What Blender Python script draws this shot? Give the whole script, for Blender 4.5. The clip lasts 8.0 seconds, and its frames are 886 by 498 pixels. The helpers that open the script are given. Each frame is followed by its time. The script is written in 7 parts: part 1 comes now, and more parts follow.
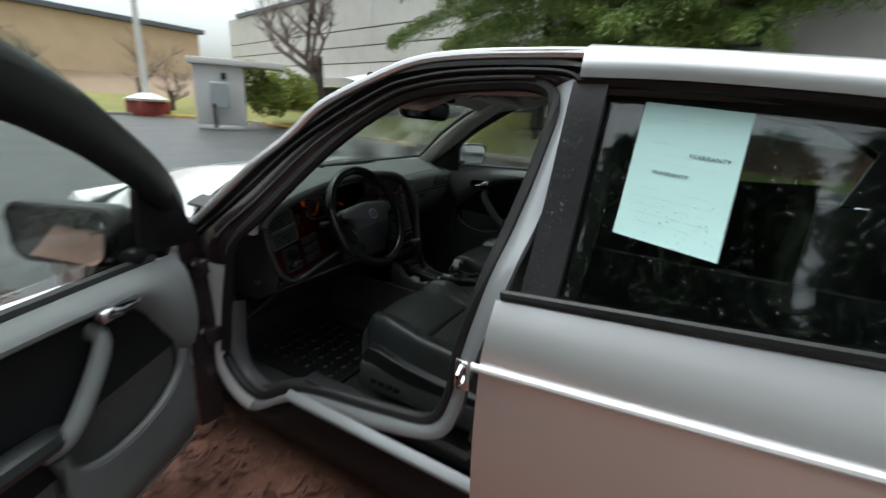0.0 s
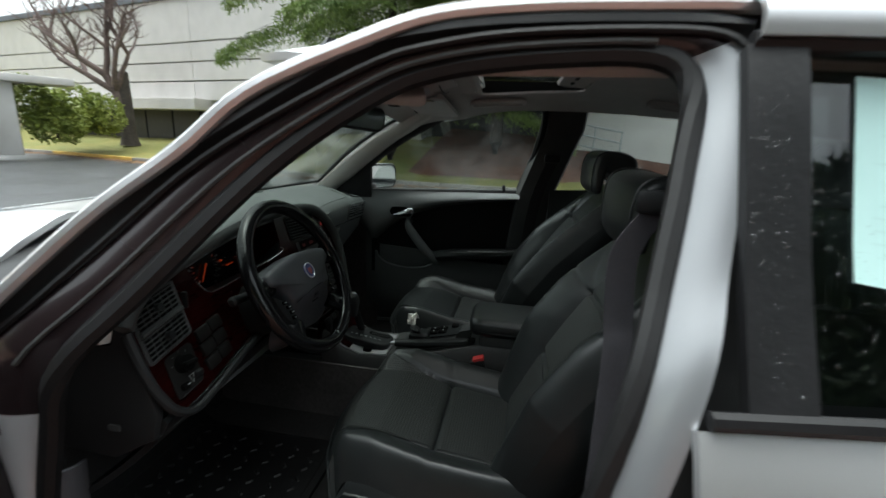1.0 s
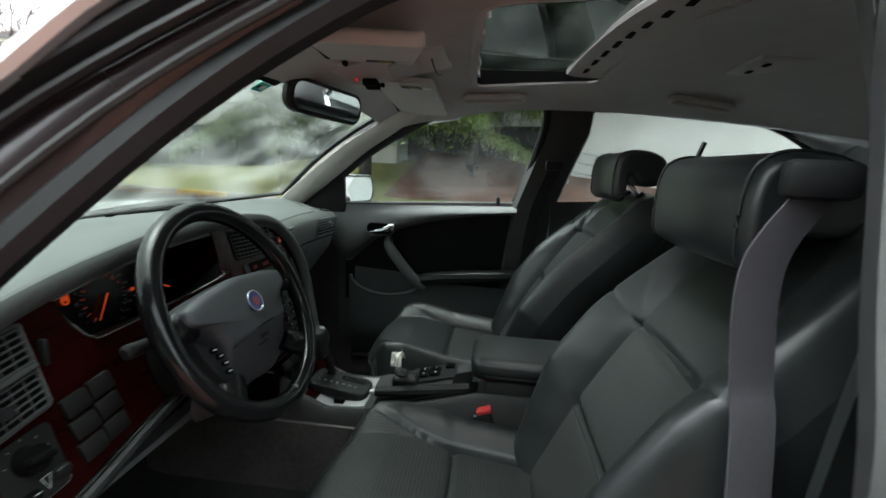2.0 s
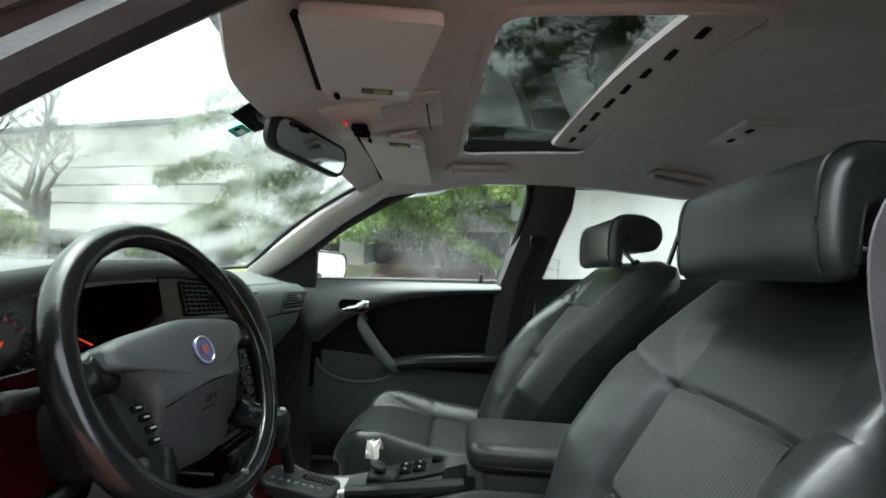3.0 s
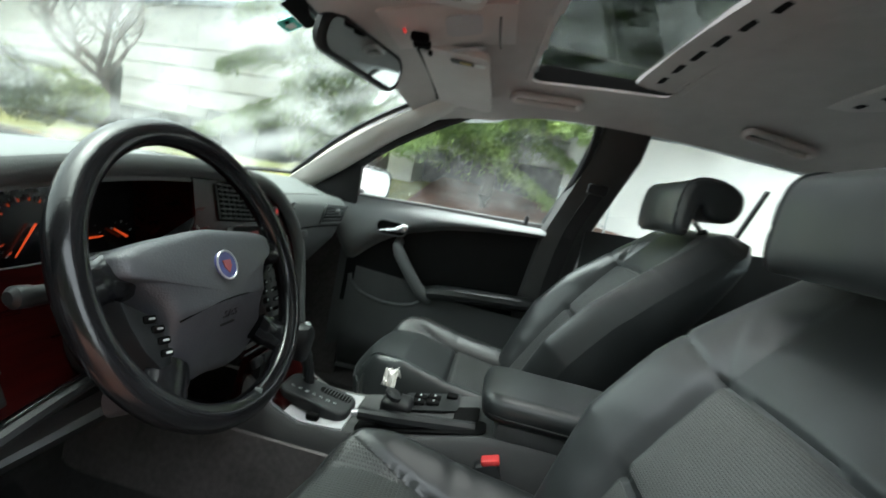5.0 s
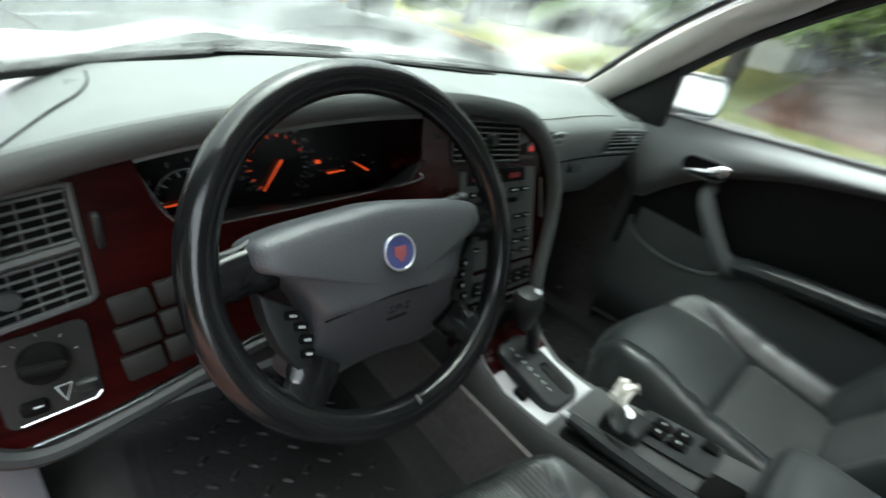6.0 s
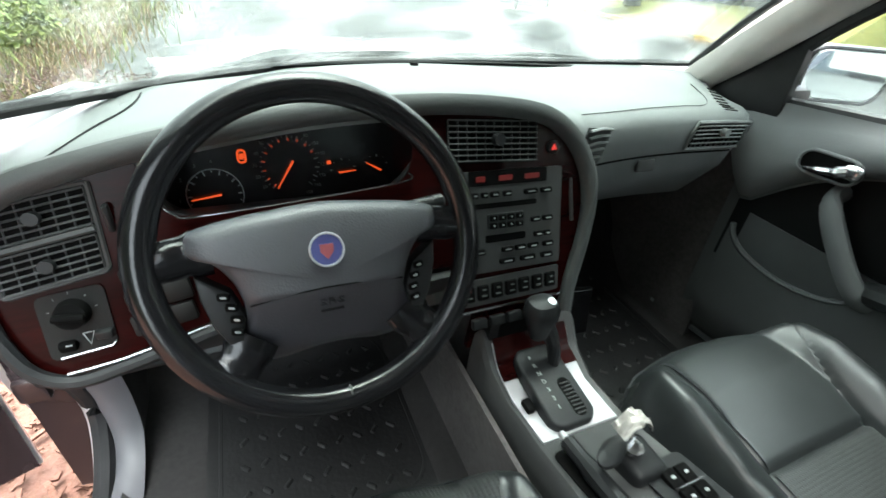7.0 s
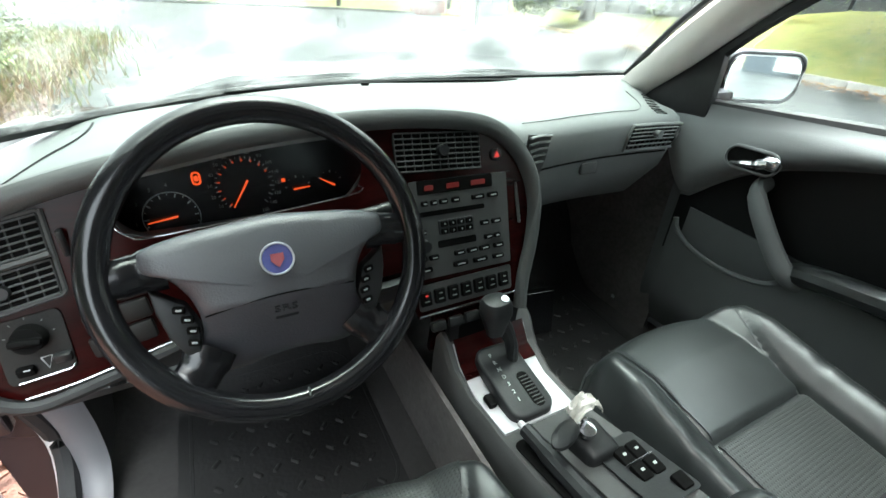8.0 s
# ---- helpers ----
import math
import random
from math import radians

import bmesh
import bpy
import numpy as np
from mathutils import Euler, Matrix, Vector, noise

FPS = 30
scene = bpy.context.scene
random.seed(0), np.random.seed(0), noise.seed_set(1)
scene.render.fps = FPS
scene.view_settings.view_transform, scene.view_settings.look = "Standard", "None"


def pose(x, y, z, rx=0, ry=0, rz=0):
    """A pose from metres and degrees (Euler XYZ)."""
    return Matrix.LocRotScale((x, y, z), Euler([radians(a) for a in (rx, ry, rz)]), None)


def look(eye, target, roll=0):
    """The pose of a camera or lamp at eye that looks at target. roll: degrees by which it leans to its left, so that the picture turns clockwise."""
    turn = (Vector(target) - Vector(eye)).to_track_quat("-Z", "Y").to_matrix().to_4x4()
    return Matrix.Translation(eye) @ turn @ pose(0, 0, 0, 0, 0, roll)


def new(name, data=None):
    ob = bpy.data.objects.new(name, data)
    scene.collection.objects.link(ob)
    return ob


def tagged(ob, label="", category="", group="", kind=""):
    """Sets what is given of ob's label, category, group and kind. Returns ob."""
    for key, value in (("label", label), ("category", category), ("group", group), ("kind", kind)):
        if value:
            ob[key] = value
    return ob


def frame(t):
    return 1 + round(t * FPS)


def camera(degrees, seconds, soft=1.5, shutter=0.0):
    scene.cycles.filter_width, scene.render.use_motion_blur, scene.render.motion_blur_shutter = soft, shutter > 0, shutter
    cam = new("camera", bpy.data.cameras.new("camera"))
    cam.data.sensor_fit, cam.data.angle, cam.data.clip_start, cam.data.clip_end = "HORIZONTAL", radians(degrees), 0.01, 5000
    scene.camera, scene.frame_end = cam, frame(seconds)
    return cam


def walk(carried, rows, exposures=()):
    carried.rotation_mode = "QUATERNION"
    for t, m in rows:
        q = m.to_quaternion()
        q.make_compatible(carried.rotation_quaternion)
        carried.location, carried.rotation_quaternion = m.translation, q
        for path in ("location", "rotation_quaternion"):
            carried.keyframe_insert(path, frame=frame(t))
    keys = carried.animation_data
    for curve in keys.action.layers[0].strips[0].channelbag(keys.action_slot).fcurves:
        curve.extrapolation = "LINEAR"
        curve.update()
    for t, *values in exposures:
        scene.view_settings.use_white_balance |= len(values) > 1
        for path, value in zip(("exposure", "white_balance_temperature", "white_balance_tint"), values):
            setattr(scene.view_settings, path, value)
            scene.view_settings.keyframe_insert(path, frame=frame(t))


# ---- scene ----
cam = camera(90.9, 8.0, shutter=0.5)
PATH = [
    (0, (-1.575, -0.952, 1.253), (0.091, -0.03, 0.642), 3.5),
    (0.5, (-1.424, -0.649, 1.202), (0.431, -0.091, 0.706), 4.2),
    (1, (-1.275, -0.45, 1.189), (0.64, -0.135, 0.706), 2.6),
    (1.2, (-1.207, -0.416, 1.174), (0.705, -0.131, 0.658), 2.1),
    (2.3, (-0.979, -0.346, 1.073), (0.999, -0.191, 0.823), 3.2),
    (2.5, (-0.957, -0.325, 1.041), (1.034, -0.212, 0.887), 3.7),
    (3, (-0.919, -0.308, 0.995), (1.076, -0.225, 1.114), 3.4),
    (3.5, (-0.917, -0.306, 0.95), (1.067, -0.211, 1.182), 4.0),
    (4, (-0.926, -0.305, 0.932), (1.063, -0.217, 1.113), 5.3),
    (4.2, (-0.928, -0.306, 0.94), (1.064, -0.207, 1.087), 5.3),
    (5.3, (-0.796, -0.289, 1.071), (1.106, 0.094, 0.585), 14.8),
    (5.5, (-0.751, -0.274, 1.098), (1.051, 0.315, 0.461), 16.7),
    (6, (-0.607, -0.265, 1.1), (0.677, 0.92, 0.126), 12.9),
    (6.5, (-0.487, -0.296, 1.124), (0.303, 1.234, 0.106), 3.4),
    (7, (-0.421, -0.38, 1.14), (0.311, 1.132, 0.055), 5.4),
    (7.5, (-0.405, -0.433, 1.153), (0.444, 1.093, 0.178), 3.6),
    (8, (-0.403, -0.433, 1.147), (0.434, 1.074, 0.132), 3.4),
]
EXPOSURES = [(0, 1.05, 6200, 1), (.4, 1.3, 6200, 1), (1.2, 1.5, 6200, 1), (2.4, 3.05, 6200, 1), (3.5, 3.4, 6200, 1), (4.2, 3.5, 6200, 1), (5.5, 3.5, 6200, 1), (6.5, 3.75, 6200, 1), (8, 4.05, 6200, 1)]
walk(cam, [(t, look(eye, target, roll)) for t, eye, target, roll in PATH], EXPOSURES)

# ---- world, sun, exposure ----
world = bpy.data.worlds.new("overcast")
scene.world = world
world.use_nodes = True
wn, wl = world.node_tree.nodes, world.node_tree.links
sky = wn.new("ShaderNodeTexSky")
sky.sky_type = 'NISHITA'
sky.sun_disc = False
sky.sun_elevation, sky.sun_rotation = radians(74), radians(20)
sky.air_density, sky.dust_density, sky.ozone_density = 1.0, 6.0, 1.0
grey = wn.new("ShaderNodeHueSaturation")
grey.inputs["Saturation"].default_value = 0.18
wl.new(sky.outputs[0], grey.inputs["Color"])
wl.new(grey.outputs[0], wn["Background"].inputs[0])
wn["Background"].inputs[1].default_value = 0.15

sun = new("sun", bpy.data.lights.new("sun", 'SUN'))
sun.data.energy, sun.data.angle, sun.data.color = 0.5, radians(40), (1.0, 0.97, 0.94)
sun.matrix_world = pose(0, 0, 20, 16, 0, -20)

# ---- helpers for meshes ----
V = Vector


def lerp(a, b, t):
    return a + (b - a) * t


def curve_at(points, x):
    """Piecewise-linear value of a list of (x, y) pairs."""
    if x <= points[0][0]:
        return points[0][1]
    for (x0, y0), (x1, y1) in zip(points, points[1:]):
        if x <= x1:
            return lerp(y0, y1, (x - x0) / (x1 - x0))
    return points[-1][1]


def smooth_at(points, x):
    """Smoothed version of curve_at."""
    xs = [p[0] for p in points]
    h = (xs[-1] - xs[0]) / (len(xs) * 2.2)
    return sum(curve_at(points, x + k * h) for k in (-1, -.5, 0, .5, 1)) / 5


def spline(points, n=6, closed=False):
    """Catmull-Rom through points, n steps a span."""
    p = [V(q) for q in points]
    out, m = [], len(p)
    for i in range(m if closed else m - 1):
        if closed:
            a, b, c, d = p[i - 1], p[i], p[(i + 1) % m], p[(i + 2) % m]
        else:
            a, b, c, d = p[max(i - 1, 0)], p[i], p[i + 1], p[min(i + 2, m - 1)]
        for k in range(n):
            t = k / n
            out.append(0.5 * ((2 * b) + (c - a) * t + (2 * a - 5 * b + 4 * c - d) * t * t + (3 * b - a - 3 * c + d) * t ** 3))
    if not closed:
        out.append(p[-1])
    return out


def loft(rings, closed_rings=True, closed_path=False, caps=True):
    bm = bmesh.new()
    rows = [[bm.verts.new(q) for q in ring] for ring in rings]
    n = len(rows[0])
    for i in range(len(rows) if closed_path else len(rows) - 1):
        a, b = rows[i], rows[(i + 1) % len(rows)]
        for j in range(n if closed_rings else n - 1):
            k = (j + 1) % n
            bm.faces.new((a[j], a[k], b[k], b[j]))
    if caps and closed_rings and not closed_path:
        bm.faces.new(rows[0][::-1])
        bm.faces.new(rows[-1])
    bmesh.ops.recalc_face_normals(bm, faces=bm.faces)
    return bm


def tube(points, r, seg=8, closed=False, flat=1.0, up=(0, 0, 1)):
    """A round (or, with flat, oval) bar along points; r may be a list."""
    p = [V(q) for q in points]
    rings = []
    for i, q in enumerate(p):
        a = p[i - 1] if (i or closed) else q
        b = p[(i + 1) % len(p)] if (i < len(p) - 1 or closed) else q
        d = (b - a).normalized()
        s = d.cross(V(up))
        if s.length < 1e-3:
            s = d.cross(V((1, 0, 0)))
        s.normalize()
        u = s.cross(d).normalized()
        rad = r[i] if isinstance(r, (list, tuple)) else r
        rings.append([q + rad * (math.cos(2 * math.pi * k / seg) * s + flat * math.sin(2 * math.pi * k / seg) * u) for k in range(seg)])
    return loft(rings, True, closed, True)


def rbox(c, size, bevel=0.01, seg=2, m=None):
    bm = bmesh.new()
    bmesh.ops.create_cube(bm, size=1)
    bmesh.ops.scale(bm, vec=size, verts=bm.verts)
    if bevel:
        bmesh.ops.bevel(bm, geom=bm.edges[:], offset=min(bevel, min(size) * .49), segments=seg, affect='EDGES', profile=.5)
    if m is not None:
        bm.transform(m)
    bmesh.ops.translate(bm, vec=c, verts=bm.verts)
    return bm


def sheet(f, nu, nv, thick=0.0, hole=None):
    """A grid of f(u, v), u and v from 0 to 1, made thick against its normal; hole(u, v) leaves cells out."""
    bm = bmesh.new()
    g = [[bm.verts.new(f(i / nu, j / nv)) for j in range(nv + 1)] for i in range(nu + 1)]
    for i in range(nu):
        for j in range(nv):
            if hole is None or not hole((i + .5) / nu, (j + .5) / nv):
                bm.faces.new((g[i][j], g[i + 1][j], g[i + 1][j + 1], g[i][j + 1]))
    loose = [v for v in bm.verts if not v.link_faces]
    bmesh.ops.delete(bm, geom=loose, context='VERTS')
    bm.normal_update()
    if thick:
        bmesh.ops.solidify(bm, geom=bm.faces[:], thickness=thick)
    return bm


def prism(outline, to3d, depth, bevel=0.0, seg=2):
    """A 2D outline raised from 0 to depth, through to3d(u, v, w), with a bevelled top edge."""
    bm = bmesh.new()
    lo = [bm.verts.new((u, v, 0)) for u, v in outline]
    f = bm.faces.new(lo)
    top = bmesh.ops.extrude_face_region(bm, geom=[f])
    tv = [e for e in top["geom"] if isinstance(e, bmesh.types.BMVert)]
    bmesh.ops.translate(bm, vec=(0, 0, depth), verts=tv)
    if bevel:
        es = [e for e in bm.edges if all(v in tv for v in e.verts)]
        bmesh.ops.bevel(bm, geom=es, offset=bevel, segments=seg, affect='EDGES', profile=.5)
    for v in bm.verts:
        v.co = to3d(*v.co)
    bmesh.ops.recalc_face_normals(bm, faces=bm.faces)
    return bm


def joined(parts):
    """One bmesh out of several."""
    out = bmesh.new()
    for b in parts:
        me = bpy.data.meshes.new("tmp")
        b.to_mesh(me)
        b.free()
        out.from_mesh(me)
        bpy.data.meshes.remove(me)
    return out


def rrect(w, h, r, n=4, cx=0, cy=0):
    """Rounded rectangle outline."""
    out = []
    for sx, sy, a0 in ((1, 1, 0), (-1, 1, 90), (-1, -1, 180), (1, -1, 270)):
        for k in range(n + 1):
            a = radians(a0 + 90 * k / n)
            out.append((cx + sx * (w / 2 - r) + r * math.cos(a), cy + sy * (h / 2 - r) + r * math.sin(a)))
    return out


def part(name, bm, material, parent=None, label="", angle=35):
    me = bpy.data.meshes.new(name)
    bm.to_mesh(me)
    bm.free()
    me.materials.append(material)
    me.polygons.foreach_set("use_smooth", [True] * len(me.polygons))
    me.set_sharp_from_angle(angle=radians(angle))
    ob = new(name, me)
    ob.parent = parent
    return tagged(ob, label)


def raw(name, verts, faces, material, parent=None, label="", flat=False):
    me = bpy.data.meshes.new(name)
    me.from_pydata(verts, [], faces)
    me.update()
    me.materials.append(material)
    if not flat:
        me.polygons.foreach_set("use_smooth", [True] * len(me.polygons))
    ob = new(name, me)
    ob.parent = parent
    return tagged(ob, label)


def thing(name, label, category, at=(0, 0, 0), group="", kind=""):
    ob = new(name)
    ob.location = at
    ob.empty_display_size = .1
    return tagged(ob, label, category, group, kind)


# ---- materials ----
def mat(name, col, rough=.5, metal=0.0, var=.15, scale=20.0, bump=.0, bscale=200.0, coat=0.0, col2=None, wear=.1, spec=.5, stretch=(1, 1, 1), sheen=0.0):
    m = bpy.data.materials.new(name)
    m.use_nodes = True
    n, l = m.node_tree.nodes, m.node_tree.links
    b = n["Principled BSDF"]
    b.inputs["Metallic"].default_value = metal
    b.inputs["Coat Weight"].default_value = coat
    b.inputs["Coat Roughness"].default_value = .08
    b.inputs["Specular IOR Level"].default_value = spec
    b.inputs["Sheen Weight"].default_value = sheen
    tc = n.new("ShaderNodeTexCoord")
    mp = n.new("ShaderNodeMapping")
    mp.inputs["Scale"].default_value = stretch
    l.new(tc.outputs["Object"], mp.inputs[0])
    t1 = n.new("ShaderNodeTexNoise")
    t1.inputs["Scale"].default_value = scale
    t1.inputs["Detail"].default_value = 6
    t2 = n.new("ShaderNodeTexNoise")
    t2.inputs["Scale"].default_value = scale / 7
    t2.inputs["Detail"].default_value = 3
    for t in (t1, t2):
        l.new(mp.outputs[0], t.inputs["Vector"])
    add = n.new("ShaderNodeMath")
    add.operation = 'ADD'
    l.new(t1.outputs["Fac"], add.inputs[0])
    l.new(t2.outputs["Fac"], add.inputs[1])
    half = n.new("ShaderNodeMapRange")
    half.inputs["From Min"].default_value, half.inputs["From Max"].default_value = .7, 1.3
    l.new(add.outputs[0], half.inputs[0])
    mix = n.new("ShaderNodeMix")
    mix.data_type = 'RGBA'
    c2 = col2 or tuple(min(1, c * (1 + var)) for c in col)
    c1 = col if col2 else tuple(c * (1 - var) for c in col)
    mix.inputs[6].default_value, mix.inputs[7].default_value = (*c1, 1), (*c2, 1)
    l.new(half.outputs[0], mix.inputs[0])
    l.new(mix.outputs[2], b.inputs["Base Color"])
    rr = n.new("ShaderNodeMapRange")
    rr.inputs["To Min"].default_value, rr.inputs["To Max"].default_value = max(.02, rough - wear), min(1, rough + wear)
    l.new(t2.outputs["Fac"], rr.inputs[0])
    l.new(rr.outputs[0], b.inputs["Roughness"])
    if bump:
        t3 = n.new("ShaderNodeTexVoronoi" if bump > 0 else "ShaderNodeTexNoise")
        t3.inputs["Scale"].default_value = bscale
        l.new(mp.outputs[0], t3.inputs["Vector"])
        bp = n.new("ShaderNodeBump")
        bp.inputs["Strength"].default_value = abs(bump)
        bp.inputs["Distance"].default_value = .5 / bscale
        l.new(t3.outputs[0], bp.inputs["Height"])
        l.new(bp.outputs[0], b.inputs["Normal"])
    return m


def glow(name, col, strength):
    m = bpy.data.materials.new(name)
    m.use_nodes = True
    n, l = m.node_tree.nodes, m.node_tree.links
    b = n["Principled BSDF"]
    b.inputs["Base Color"].default_value = (*[c * .10 for c in col], 1)
    b.inputs["Emission Color"].default_value = (*col, 1)
    b.inputs["Emission Strength"].default_value = strength
    return m


def glass(name, tint=(.86, .9, .88), film=0.0, scale=30.0, stretch=(1, 1, 1), gloss=1.0):
    """Thin pane with the reflection of a glass surface; film: how much of it a beaded water film clouds."""
    m = bpy.data.materials.new(name)
    m.use_nodes = True
    n, l = m.node_tree.nodes, m.node_tree.links
    n.remove(n["Principled BSDF"])
    gl = n.new("ShaderNodeBsdfGlossy")
    gl.inputs["Roughness"].default_value = .03
    fr = n.new("ShaderNodeLayerWeight")
    fr.inputs["Blend"].default_value = .5
    pw = n.new("ShaderNodeMath")
    pw.operation = 'POWER'
    pw.inputs[1].default_value = 4
    l.new(fr.outputs["Facing"], pw.inputs[0])
    sc = n.new("ShaderNodeMath")
    sc.operation = 'MULTIPLY_ADD'
    sc.inputs[1].default_value, sc.inputs[2].default_value = .8 * gloss, .075 * gloss
    l.new(pw.outputs[0], sc.inputs[0])
    mx = n.new("ShaderNodeMixShader")
    tr = n.new("ShaderNodeBsdfTransparent")
    tr.inputs["Color"].default_value = (*tint, 1)
    through_ = tr
    if film:
        tc = n.new("ShaderNodeTexCoord")
        mp = n.new("ShaderNodeMapping")
        mp.inputs["Scale"].default_value = stretch
        l.new(tc.outputs["Object"], mp.inputs[0])
        no = n.new("ShaderNodeTexNoise")
        no.inputs["Scale"].default_value = scale
        no.inputs["Detail"].default_value = 5
        l.new(mp.outputs[0], no.inputs["Vector"])
        big = n.new("ShaderNodeTexNoise")
        big.inputs["Scale"].default_value = scale / 25
        l.new(mp.outputs[0], big.inputs["Vector"])
        mul = n.new("ShaderNodeMath")
        mul.operation = 'MULTIPLY'
        l.new(no.outputs["Fac"], mul.inputs[0])
        l.new(big.outputs["Fac"], mul.inputs[1])
        rg = n.new("ShaderNodeMapRange")
        rg.inputs["From Min"].default_value, rg.inputs["From Max"].default_value = .20, .40
        rg.inputs["To Max"].default_value = film
        l.new(mul.outputs[0], rg.inputs[0])
        tl = n.new("ShaderNodeBsdfTranslucent")
        tl.inputs["Color"].default_value = (.80, .83, .82, 1)
        fm = n.new("ShaderNodeMixShader")
        l.new(rg.outputs[0], fm.inputs[0])
        l.new(tr.outputs[0], fm.inputs[1])
        l.new(tl.outputs[0], fm.inputs[2])
        through_ = fm
    l.new(sc.outputs[0], mx.inputs[0])
    l.new(through_.outputs[0], mx.inputs[1])
    l.new(gl.outputs[0], mx.inputs[2])
    l.new(mx.outputs[0], n["Material Output"].inputs[0])
    return m


